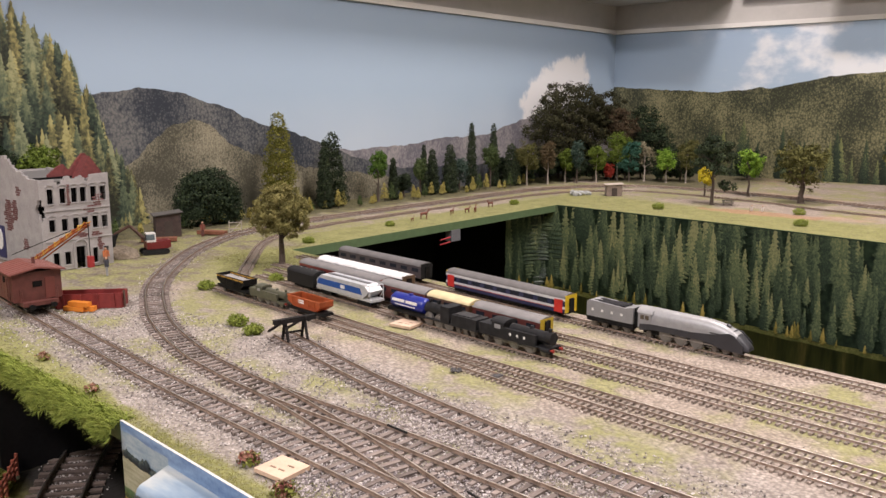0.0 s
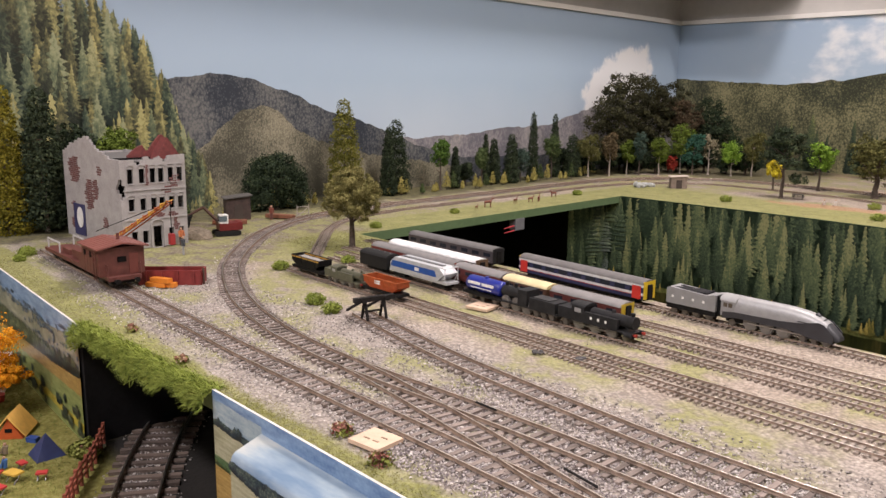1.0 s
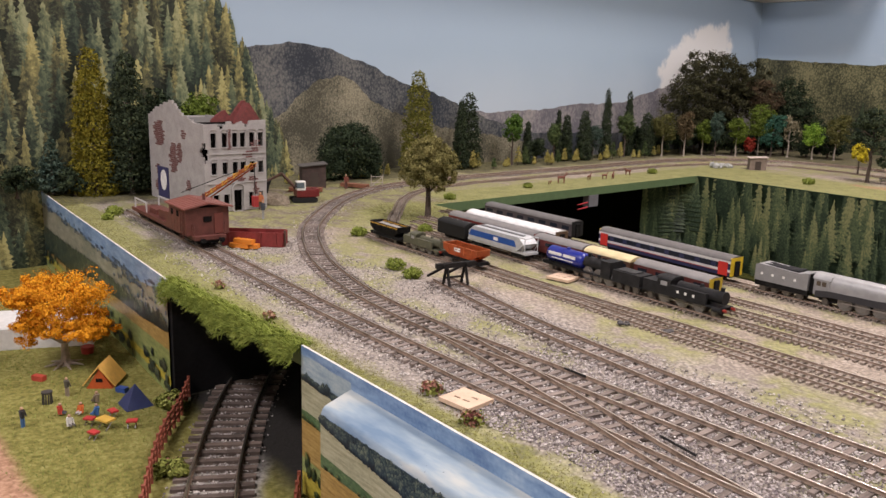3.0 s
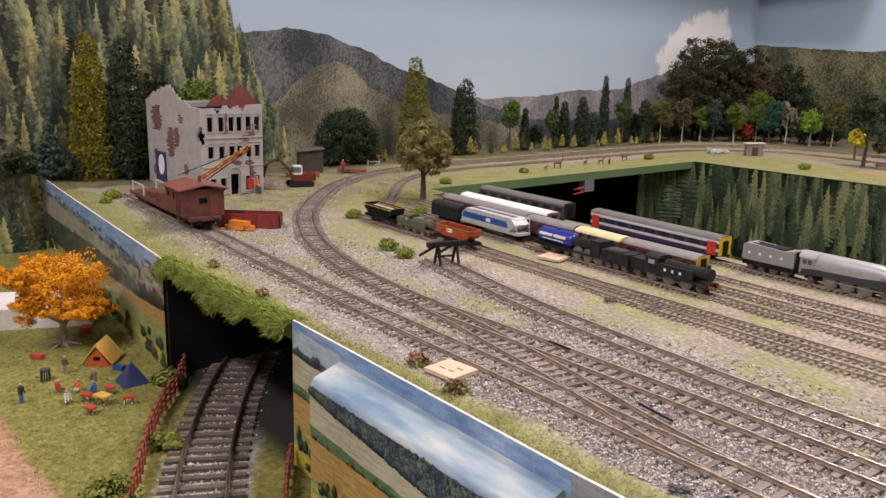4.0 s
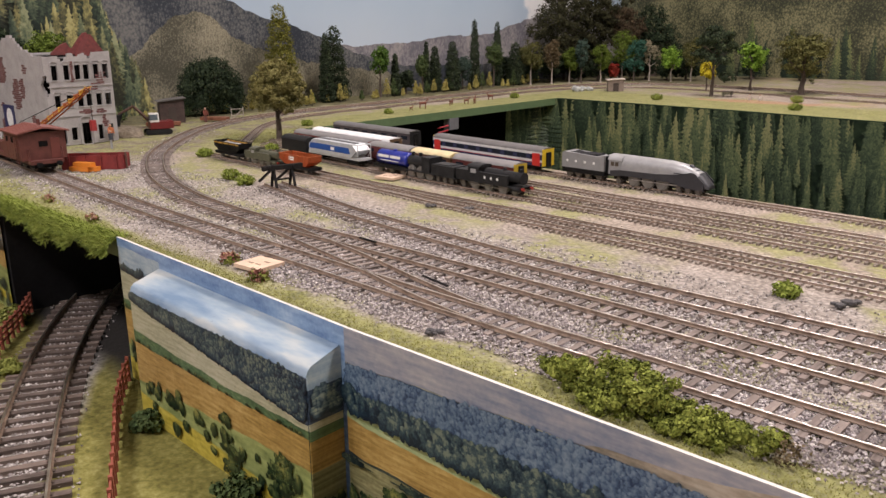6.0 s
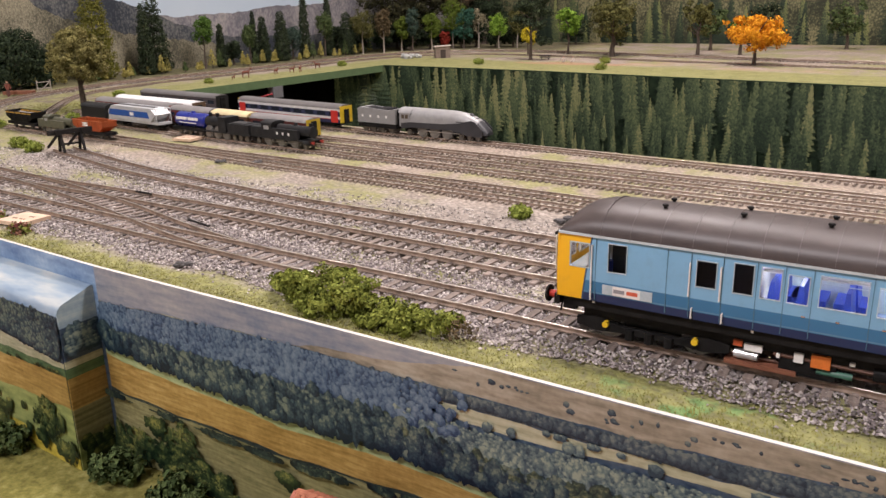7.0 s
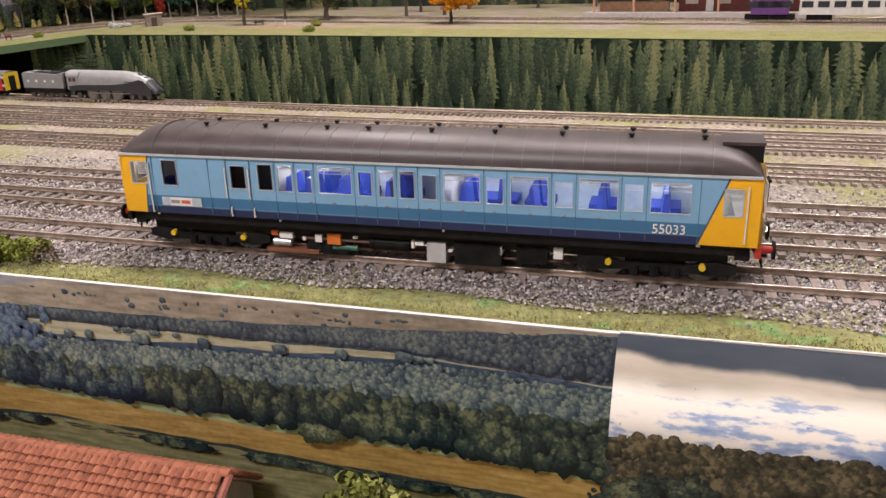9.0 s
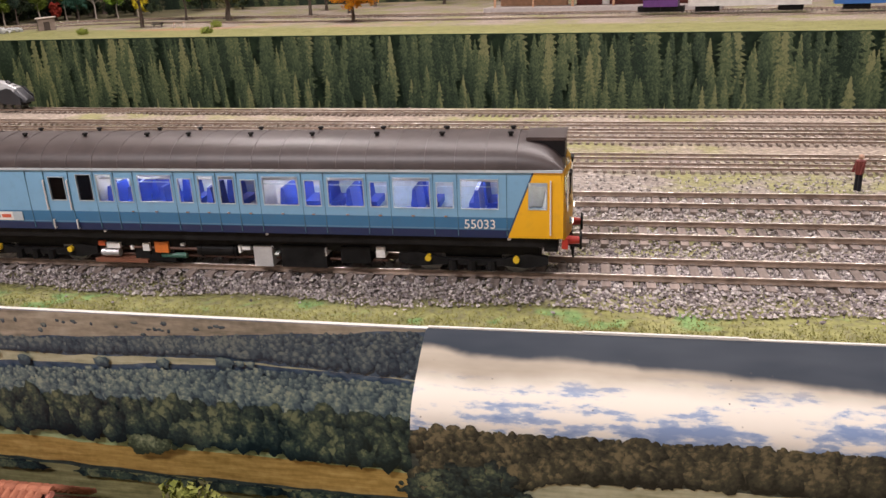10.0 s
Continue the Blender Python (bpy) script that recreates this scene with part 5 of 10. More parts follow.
def railcar(at):
    car = bits("railcar", "blue and yellow diesel railcar with lit interior standing on the siding", "railcar", "", at)
    LIV = livery()
    z0, z1 = 0.0204, 0.0450
    for side, sgn in (("near", -1), ("far", 1)):
        bm = bmesh.new()
        xs = {-0.129, 0.129}
        zs = {z0, 0.0234, 0.0282, z1, 0.0432}
        wins = []
        for xa, xb, lo, hi in WINDOWS:
            wins.append((xa, xb, lo, hi))
            xs.update((xa, xb))
            zs.update((lo, hi))
        for k in np.arange(-0.12, 0.125, 0.012):
            if all(abs(k - q) > 0.003 for q in xs):
                xs.add(float(k))
        xs, zs = sorted(xs), sorted(zs)
        for inner in (0, 1):
            grid = {}
            for i, x in enumerate(xs):
                for j, z in enumerate(zs):
                    grid[i, j] = bm.verts.new((x, sgn * (side_y(z) - 0.0006 * inner), z))
            for i in range(len(xs) - 1):
                for j in range(len(zs) - 1):
                    cx, cz = (xs[i] + xs[i + 1]) / 2, (zs[j] + zs[j + 1]) / 2
                    if any(a < cx < b and lo < cz < hi for a, b, lo, hi in wins):
                        continue
                    f = bm.faces.new((grid[i, j], grid[i + 1, j], grid[i + 1, j + 1], grid[i, j + 1]))
                    f.material_index = inner
                    f.smooth = True
        part("body_side", bm, [LIV, paint((0.55, 0.58, 0.62), 0.6)], car, "two-tone blue side with yellow cab ends")
        # panes with thin bright frames
        for a, b, lo, hi in wins:
            pane = part("window_pane", rbox(a + 0.0001, b - 0.0001, sgn * side_y((lo + hi) / 2) - sgn * 0.00055 - 0.00012, sgn * side_y((lo + hi) / 2) - sgn * 0.00055 + 0.00012, lo + 0.0001, hi - 0.0001, 0.00004, 1), GLASS, car)
            pane.visible_shadow = False
            bm = bmesh.new()
            y = sgn * (side_y((lo + hi) / 2) + 0.00006)
            e = 0.00020
            for q in ((a - e, b + e, hi - 0.0001, hi + e), (a - e, b + e, lo - e, lo + 0.0001), (a - e, a + 0.0001, lo, hi), (b - 0.0001, b + e, lo, hi)):
                box(bm, q[0], q[1], y - 0.0002, y + 0.0002, q[2], q[3])
            part("window_frame", bm, paint((0.42, 0.52, 0.58), 0.35, 0.2), pane)
            if b - a > 0.010:
                bm = bmesh.new()
                zq = lo + (hi - lo) * 0.76
                box(bm, a, b, y - 0.0002, y + 0.00005, zq - 0.0001, zq + 0.0001)
                part("vent_bar", bm, paint((0.42, 0.52, 0.58), 0.35, 0.2), pane)
        # door lines, hinges, handles and grab rails
        for x in (-0.1135, -0.0868, -0.0785, -0.0676, -0.0565, -0.0477, -0.0392, -0.0219, -0.0130, -0.0043, 0.0043, 0.0132, 0.0304, 0.0392, 0.0560, 0.0650, 0.0813, 0.0903, 0.1085):
            bm = bmesh.new()
            box(bm, x - 0.00012, x + 0.00012, sgn * (HALFW - 0.0004), sgn * (HALFW + 0.00008), 0.0212, 0.0440)
            part("door_seam", bm, paint((0.06, 0.15, 0.22), 0.5), car)
        for x, lo, hi in ((-0.1150, 0.0212, 0.0415), (-0.0787, 0.0290, 0.0405), (-0.0681, 0.0290, 0.0405), (-0.0773, 0.0212, 0.0246), (-0.0668, 0.0212, 0.0246), (0.1244, 0.0222, 0.0415)):
            bm = bmesh.new()
            tube(bm, (x, sgn * (HALFW + 0.0006), lo), (x, sgn * (HALFW + 0.0006), hi), 0.00032, seg=6)
            for q in (lo, hi):
                tube(bm, (x, sgn * (HALFW - 0.0006), q), (x, sgn * (HALFW + 0.0007), q), 0.0003, seg=6)
            part("grab_rail", bm, paint((0.72, 0.70, 0.68), 0.4), car)
        for x in (-0.0412, -0.0309, -0.0176, -0.0086, -0.0003, 0.0089, 0.022, 0.0344, 0.0479, 0.0607, 0.0734, 0.0858):
            bm = bmesh.new()
            box(bm, x - 0.0006, x + 0.0006, sgn * (HALFW - 0.0003), sgn * (HALFW + 0.0005), 0.0283, 0.0287)
            part("door_handle", bm, CHROME, car)
        bm = bmesh.new()
        box(bm, -0.1285, 0.1285, sgn * (HALFW - 0.0010), sgn * (HALFW + 0.0004), 0.0446, 0.0455)
        part("gutter", bm, paint((0.45, 0.52, 0.56), 0.4), car, "pale grey gutter strip")
    # roof with rounded ends
    def ring(x, w, h, base=0.0452):
        return [(x, w * math.cos(t), base + h * math.sin(t) ** 0.92) for t in np.linspace(0, math.pi, 15)]
    bm = bmesh.new()
    rings = []
    for x, w, h in ((-0.1290, HALFW, 0.0006), (-0.1278, HALFW, 0.0032), (-0.1255, HALFW, 0.0058), (-0.1215, HALFW, 0.0082), (-0.116, HALFW + 0.0002, 0.0096), (-0.108, HALFW + 0.0003, 0.0103), (0.108, HALFW + 0.0003, 0.0103), (0.116, HALFW + 0.0002, 0.0096),
                    (0.1215, HALFW, 0.0082), (0.1255, HALFW, 0.0058), (0.1278, HALFW, 0.0032), (0.1290, HALFW, 0.0006)):
        rings.append(ring(x, w, h))
    loft(bm, rings)
    roof = part("roof", bm, roof_paint(), car, "dark brown grey ribbed roof", smooth=True)
    # ribs coloured lighter than the roof to give the glint along them
    RIB = paint((0.085, 0.072, 0.070), 0.45)
    for x in np.linspace(-0.112, 0.112, 21):
        bm = bmesh.new()
        a, b = ring(float(x) - 0.00012, HALFW + 0.00045, 0.01045), ring(float(x) + 0.00012, HALFW + 0.00045, 0.01045)
        c, d = ring(float(x) - 0.00016, HALFW - 0.0005, 0.0096), ring(float(x) + 0.00016, HALFW - 0.0005, 0.0096)
        loft(bm, [c, a, b, d], closed=False, caps=False)
        part("rib", bm, RIB, roof)
    for x in (-0.0927, -0.0652, -0.0375, -0.0196, 0.0068, 0.0321, 0.0579, 0.0832, 0.109):
        for sgn in (-1, 1):
            bm = bmesh.new()
            y = sgn * 0.0052
            tube(bm, (x, y, 0.0545), (x, y, 0.0560), 0.0007, 0.0007, 8)
            tube(bm, (x, y, 0.0558), (x, y, 0.0564), 0.0012, 0.0010, 10)
            part("roof_vent", bm, UNDER, roof)
    part("headcode_top", rbox(0.1150, 0.1294, -0.0088, 0.0088, 0.0538, 0.0549, 0.0005, 2), roof.data.materials[0], roof)
    bm = rbox(0.1165, 0.1290, -0.0086, 0.0086, 0.0480, 0.0538, 0.0006, 3)
    part("headcode_box", bm, paint((0.012, 0.012, 0.013), 0.45), roof, "black roof box above the cab")
    # cab fronts
    YEL = paint((0.78, 0.42, 0.012), 0.35, 0.0, 0.06)
    for s in (1, -1):
        bm = bmesh.new()
        cols = [(-HALFW, 0.1290), (-0.0155, 0.1302), (-0.0060, 0.1318), (0.0060, 0.1318), (0.0155, 0.1302), (HALFW, 0.1290)]
        ycuts = [-HALFW, -0.0160, -0.0072, -0.0048, 0.0048, 0.0072, 0.0160, HALFW]
        zcuts = [0.0200, 0.0225, 0.0305, 0.0425, 0.0455]
        def fx(y):
            return float(np.interp(y, [c[0] for c in cols], [c[1] for c in cols]))
        gv = {(i, j): bm.verts.new((s * (fx(y) - 0.0010 * max(0, (z - 0.030) / 0.015)), y, z)) for i, y in enumerate(ycuts) for j, z in enumerate(zcuts)}
        for i in range(len(ycuts) - 1):
            for j in range(len(zcuts) - 1):
                if j == 2 and i in (1, 3, 5):
                    continue
                bm.faces.new((gv[i, j], gv[i + 1, j], gv[i + 1, j + 1], gv[i, j + 1]))
        bmesh.ops.solidify(bm, geom=bm.faces[:], thickness=0.0006 * s)
        bmesh.ops.recalc_face_normals(bm, faces=bm.faces)
        for f in bm.faces:
            f.material_index = 1 if f.normal.x * s < -0.5 else 0
        face = part("cab_front", bm, [YEL, paint((0.55, 0.54, 0.52), 0.6)], car, "yellow cab front with three windows")
        for ya, yb in ((-0.0160, -0.0072), (-0.0048, 0.0048), (0.0072, 0.0160)):
            bm = bmesh.new()
            ym = (ya + yb) / 2
            x = s * (fx(ym) - 0.0009)
            vs = [bm.verts.new((s * (fx(y) - 0.0005 - 0.0010 * max(0, (z - 0.030) / 0.015)), y, z)) for y, z in ((ya, 0.0305), (yb, 0.0305), (yb, 0.0425), (ya, 0.0425))]
            bm.faces.new(vs)
            bmesh.ops.solidify(bm, geom=bm.faces[:], thickness=0.0002)
            part("windscreen", bm, GLASS, face)
            bm = bmesh.new()
            e = 0.0004
            for q in ((ya, yb, 0.0302, 0.0307), (ya, yb, 0.0423, 0.0428), (ya - e, ya + e, 0.0302, 0.0428), (yb - e, yb + e, 0.0302, 0.0428)):
                for (u, v) in ((q[0], q[1]),):
                    box(bm, 0, 0.0004, u, v, q[2], q[3], Matrix.Translation((s * (fx(ym) - 0.0004) - 0.0002, 0, 0)))
            part("windscreen_frame", bm, paint((0.62, 0.58, 0.50), 0.4), face)
        for y in (-0.0118, 0.0118):
            bm = bmesh.new()
            x = s * (fx(y) + 0.0004)
            tube(bm, (x, y, 0.0428), (x, y * 1.05, 0.0352), 0.00035, 0.0002, 5)
            tube(bm, (x, y - 0.003, 0.0432), (x, y + 0.003, 0.0432), 0.0006, 0.0006, 6)
            part("wiper", bm, UNDER, face)
        for y in (-0.0105, 0.0105):
            bm = bmesh.new()
            x = fx(y)
            tube(bm, (s * x, y, 0.0252), (s * (x + 0.0010), y, 0.0252), 0.0014, 0.0012, 12)
            lamp_ob = part("headlight", bm, CHROME, face)
            bm = bmesh.new()
            tube(bm, (s * (x + 0.0009), y, 0.0252), (s * (x + 0.0013), y, 0.0252), 0.0010, 0.0008, 12)
            part("lens", bm, glow("headlight_glow" if s > 0 else "tail_lens", (1.0, 0.88, 0.68) if s > 0 else (0.5, 0.1, 0.05), 5.0 if s > 0 else 0.0), lamp_ob)
        RED = paint((0.42, 0.030, 0.018), 0.45)
        bm = rbox(0, 0.0022, -0.0165, 0.0165, 0.0162, 0.0202, 0.0005)
        bmesh.ops.transform(bm, matrix=Matrix.Translation((0.1285, 0, 0)), verts=bm.verts)
        if s < 0:
            bmesh.ops.transform(bm, matrix=Matrix.Rotation(math.pi, 4, "Z"), verts=bm.verts)
        beam = part("buffer_beam", bm, RED if s > 0 else UNDER, car)
        for y in (-0.0113, 0.0113):
            bm = bmesh.new()
            tube(bm, (s * 0.1305, y, 0.0180), (s * 0.1350, y, 0.0180), 0.0017, 0.0013, 12)
            buf = part("buffer", bm, RED, beam, "red buffer shank")
            bm = bmesh.new()
            tube(bm, (s * 0.1348, y, 0.0180), (s * 0.1357, y, 0.0180), 0.0034, 0.0032, 16)
            ob = part("buffer_head", bm, UNDER, car)
        bm = bmesh.new()
        for y in (-0.006, -0.002, 0.003, 0.006):
            tube(bm, (s * 0.131, y, 0.0172), (s * 0.1325, y, 0.0095), 0.0005, 0.0004, 6)
        tube(bm, (s * 0.1300, 0, 0.0130), (s * 0.1345, 0, 0.0118), 0.0009, 0.0006, 6)
        part("coupling_hose", bm, UNDER, beam)
    # inside: floor, pale lining, blue seats, lamps
    part("floor_plate", rbox(-0.126, 0.126, -0.0170, 0.0170, 0.0206, 0.0216), paint((0.22, 0.30, 0.45), 0.6), car)
    LINING = paint((0.70, 0.69, 0.70), 0.5)
    for x in (-0.1145, -0.0567, 0.0135, 0.1088):
        part("bulkhead", rbox(x - 0.0004, x + 0.0004, -0.0168, 0.0168, 0.0192, 0.0450), LINING, car)
    bm = bmesh.new()
    box(bm, -0.056, 0.108, -0.0170, 0.0170, 0.0446, 0.0450)
    part("inner_ceiling", bm, LINING, car)
    for sgn in (-1, 1):
        part("inner_lining", rbox(-0.056, 0.108, sgn * 0.0171 - 0.0002, sgn * 0.0171 + 0.0002, 0.0208, 0.0298, 0.0001, 1), paint((0.50, 0.58, 0.66), 0.5), car)
        part("luggage_shelf", rbox(-0.055, 0.106, sgn * 0.0150 - 0.0016, sgn * 0.0150 + 0.0016, 0.0408, 0.0411, 0.0001, 1), LINING, car)
    for sgn in (-1, 1):
        y = sgn * 0.0172
        # the guard's section is lined dark so that its windows look unlit
        for xa, xb, tone in ((0.1094, 0.1283, (0.70, 0.68, 0.64)), (-0.1283, -0.1150, (0.60, 0.58, 0.55)), (-0.1138, -0.0572, (0.06, 0.08, 0.11))):
            gaps = sorted((a, b) for a, b, lo, hi in WINDOWS if xa < (a + b) / 2 < xb)
            pieces = [(xa, xb, 0.0208, 0.0300), (xa, xb, 0.0430, 0.0448)]
            edge = xa
            for a, b in gaps:
                pieces.append((edge, a, 0.0300, 0.0430))
                edge = b
            pieces.append((edge, xb, 0.0300, 0.0430))
            bm = bmesh.new()
            for a, b, lo, hi in pieces:
                if b - a > 0.0002:
                    box(bm, a, b, y - 0.0001, y + 0.0001, lo, hi)
            part("cab_lining", bm, paint(tone, 0.6), car)
    # dark sheet added down the middle to give the guard's section its gloom
    part("partition", rbox(-0.1138, -0.0572, -0.0004, 0.0004, 0.0216, 0.0446, 0.0001, 1), paint((0.03, 0.035, 0.05), 0.6), car, "added dark screen that makes the guard's windows look unlit")
    part("cab_lining", rbox(0.1093, 0.1097, -0.0168, 0.0168, 0.0192, 0.0450), paint((0.72, 0.70, 0.66), 0.5), car)
    SEAT = paint((0.022, 0.055, 0.36), 0.5, 0.0, 0.1)
    for i, x in enumerate((-0.0520, -0.0430, -0.0290, -0.0090, 0.0215, 0.0330, 0.0480, 0.0735, 0.0970)):
        for sgn in ((-1, 1) if i != 5 else (1,)):
            bm = bmesh.new()
            for d in (-1, 1):
                box(bm, min(d * 0.0016, d * 0.0072), max(d * 0.0016, d * 0.0072), 0.0030, 0.0155, 0.0245, 0.0272)
            bevel(bm, 0.0004, 2)
            prism(bm, [(-0.0024, 0.0262), (-0.0008, 0.0374), (0.0008, 0.0374), (0.0024, 0.0262)], 0.0030, 0.0155)
            bmesh.ops.transform(bm, matrix=Matrix.Translation((x, 0, 0)) @ Matrix.Diagonal((0.8, sgn, 1, 1)), verts=bm.verts)
            part("seat", bm, SEAT, car, "bright blue double seat")
    for x in (-0.045, -0.02, 0.03, 0.06, 0.092):
        bm = rbox(x - 0.005, x + 0.005, -0.0022, 0.0022, 0.0438, 0.0444, 0.0002)
        part("ceiling_light", bm, glow("saloon_glow", (1.0, 0.96, 0.92), 42.0), car)
    for x in (0.115, -0.117):
        bm = rbox(x - 0.004, x + 0.004, -0.0040, 0.0040, 0.0438, 0.0444, 0.0002)
        part("ceiling_light", bm, glow("cab_glow", (1.0, 0.94, 0.86), 15.0), car)
        s = 1 if x > 0 else -1
        part("driving_desk", rbox(min(s * 0.121, s * 0.1275), max(s * 0.121, s * 0.1275), -0.0150, 0.0150, 0.0216, 0.0300, 0.0008), paint((0.42, 0.42, 0.43), 0.5), car, "pale grey driving desk")
        part("cab_seat", rbox(s * 0.1135 - 0.0022, s * 0.1135 + 0.0022, -0.0130, -0.0060, 0.0216, 0.0335, 0.0008), SEAT, car, "blue driver seat")
    # underframe
    bm = bmesh.new()
    box(bm, -0.127, 0.127, -0.0160, 0.0160, 0.0165, 0.0203)
    box(bm, -0.120, 0.120, -0.0120, 0.0120, 0.0120, 0.0165)
    for x in (-0.127, 0.122):
        box(bm, x, x + 0.005, -0.016, 0.016, 0.0150, 0.0190)
    part("underframe", bm, UNDER, car)
    kit = [("engine_block", -0.048, -0.030, 0.0055, 0.0140, UNDER, ""), ("silver_tank", -0.063, -0.055, 0.0072, 0.0105, paint((0.62, 0.62, 0.63), 0.35, 0.6), "silver cylinder"), ("white_bracket", -0.0595, -0.0535, 0.0112, 0.0136, WHITE, "white bracket"), ("orange_box", -0.0632, -0.0602, 0.0122, 0.0142, paint((0.55, 0.10, 0.03), 0.5), "small red box"), ("white_bracket", -0.0432, -0.0402, 0.0104, 0.0136, WHITE, "white bracket"), ("white_link", -0.0488, -0.0477, 0.0108, 0.0122, WHITE, ""), ("white_link", -0.0262, -0.0245, 0.0128, 0.0138, WHITE, ""), ("white_link", 0.0142, 0.0160, 0.0100, 0.0106, WHITE, ""),
           ("orange_box", -0.0378, -0.0318, 0.0098, 0.0142, paint((0.62, 0.16, 0.025), 0.5), "orange equipment box"), ("green_tank", -0.036, -0.025, 0.0070, 0.0092, paint((0.05, 0.14, 0.10), 0.5), "green tank"), ("rust_pan", -0.066, -0.042, 0.0052, 0.0066, paint((0.20, 0.075, 0.04), 0.7), "rusty pan"),
           ("black_tank", -0.019, -0.002, 0.0085, 0.0135, UNDER, ""), ("grey_panel", 0.0055, 0.0133, 0.0052, 0.0135, paint((0.48, 0.47, 0.46), 0.5), "pale grey panel"), ("fuel_tank", 0.0170, 0.0360, 0.0052, 0.0140, UNDER, ""), ("battery_box", 0.042, 0.054, 0.0075, 0.0140, UNDER, ""),
           ("white_tag", 0.0565, 0.0600, 0.0100, 0.0142, WHITE, "white plate"), ("white_link", 0.0005, 0.0042, 0.0118, 0.0132, WHITE, ""), ("white_link", -0.0010, 0.0000, 0.0105, 0.0135, WHITE, ""), ("white_link", 0.0355, 0.0361, 0.0100, 0.0135, WHITE, "")]
    for name, a, b, lo, hi, m, lab in kit:
        for sgn in (-1, 1):
            if name.endswith("_tank") and name != "fuel_tank":
                bm = bmesh.new()
                tube(bm, (a, sgn * 0.0112, (lo + hi) / 2), (b, sgn * 0.0112, (lo + hi) / 2), (hi - lo) / 2, seg=14)
                for q in (a + 0.0012, b - 0.0018):
                    tube(bm, (q, sgn * 0.0112, (lo + hi) / 2), (q + 0.0006, sgn * 0.0112, (lo + hi) / 2), (hi - lo) * 0.56, seg=14)
                part(name, bm, m, car, lab)
            elif name == "engine_block":
                bm = rbox(a, b, sgn * 0.0080 - 0.0038, sgn * 0.0080 + 0.0038, lo, hi, 0.0006)
                for q in range(5):
                    x = a + 0.0022 + q * 0.0033
                    box(bm, x, x + 0.0016, sgn * 0.0105 - 0.0014, sgn * 0.0105 + 0.0014, lo + 0.001, hi - 0.0035 + 0.0012 * (q % 2))
                part(name, bm, m, car, lab)
            else:
                part(name, rbox(a, b, sgn * 0.0095 - 0.0038, sgn * 0.0095 + 0.0038, lo, hi, 0.0006 if min(b - a, hi - lo) > 0.0016 else 0.0002), m, car, lab)
    bm = bmesh.new()
    for y in (-0.009, 0.009):
        tube(bm, (-0.066, y, 0.0075), (0.06, y, 0.0075), 0.0006, seg=6)
        tube(bm, (-0.050, y * 1.3, 0.0115), (-0.018, y * 1.3, 0.0112), 0.0007, seg=6)
    part("pipework", bm, paint((0.12, 0.055, 0.035), 0.6), car)
    CAP = paint((0.70, 0.46, 0.02), 0.45)
    TYRE = paint((0.30, 0.29, 0.28), 0.3, 0.9)
    for cx in (-0.0935, 0.0943):
        bogie = part("bogie", rbox(cx - 0.026, cx + 0.026, -0.0085, 0.0085, 0.0095, 0.0135, 0.0006), UNDER, car)
        for sgn in (-1, 1):
            bm = bmesh.new()
            pts = [(-0.029, 0.0085), (-0.029, 0.0115), (-0.021, 0.0128), (-0.012, 0.0102), (0.012, 0.0102), (0.021, 0.0128), (0.029, 0.0115), (0.029, 0.0085), (0.021, 0.0070), (0.012, 0.0078), (-0.012, 0.0078), (-0.021, 0.0070)]
            prism(bm, pts, sgn * 0.0118 - 0.001, sgn * 0.0118 + 0.001)
            for k in (-0.0075, 0, 0.0075):
                tube(bm, (k, sgn * 0.0130, 0.0062), (k, sgn * 0.0130, 0.0100), 0.0018, 0.0018, 8)
            bmesh.ops.transform(bm, matrix=Matrix.Translation((cx, 0, 0)), verts=bm.verts)
            part("side_frame", bm, UNDER, bogie)
        for wx in (cx - 0.017, cx + 0.017):
            for sgn in (-1, 1):
                bm = wheel_mesh(0.0059, 0.0030)
                bmesh.ops.transform(bm, matrix=Matrix.Translation((wx, sgn * 0.0087, 0.0101)) @ Matrix.Diagonal((1, -sgn, 1, 1)), verts=bm.verts)
                part("wheel", bm, [TYRE], bogie, "", True)
                bm = bmesh.new()
                tube(bm, (wx, sgn * 0.0120, 0.0105), (wx, sgn * 0.0142, 0.0105), 0.0013, 0.0012, 14)
                part("axle_cap", bm, CAP, bogie, "yellow axle cap")
    # numbers and plates on both sides
    for sgn in (-1, 1):
        y = sgn * (HALFW + 0.00012)
        flip = 0 if sgn < 0 else 180
        text_part("55033", 0.0048, Matrix.Translation((0.0985 * (1 if sgn < 0 else -1), y, 0.0240)) @ pose(0, 0, 0, 90, 0, flip), WHITE, car, "number")
        x = -0.1010 * (1 if sgn < 0 else -1)
        plate = part("name_plate", rbox(x - 0.0095, x + 0.0095, y - 0.00006, y + 0.00006, 0.0240, 0.0276, 0.00003, 1), paint((0.42, 0.50, 0.55), 0.4), car, "pale plate with a white and red panel")
        part("plate_field", rbox(x - 0.0055, x + 0.0050, y - 0.00012, y + 0.00012, 0.0241, 0.0275, 0.00003, 1), paint((0.74, 0.72, 0.70), 0.4), plate)
        for k, c in ((-0.0030, (0.25, 0.25, 0.27)), (0.0020, (0.55, 0.10, 0.05))):
            part("lettering_bar", rbox(x + k - 0.0021, x + k + 0.0021, y - 0.00018, y + 0.00018, 0.0251, 0.0265, 0.00003, 1), paint(c, 0.4), plate)
    return car


railcar(pose(0.2228, 0.4845, 0, 0, 0, -0.1) @ Matrix.Diagonal((0.963, 0.963, 1, 1)))


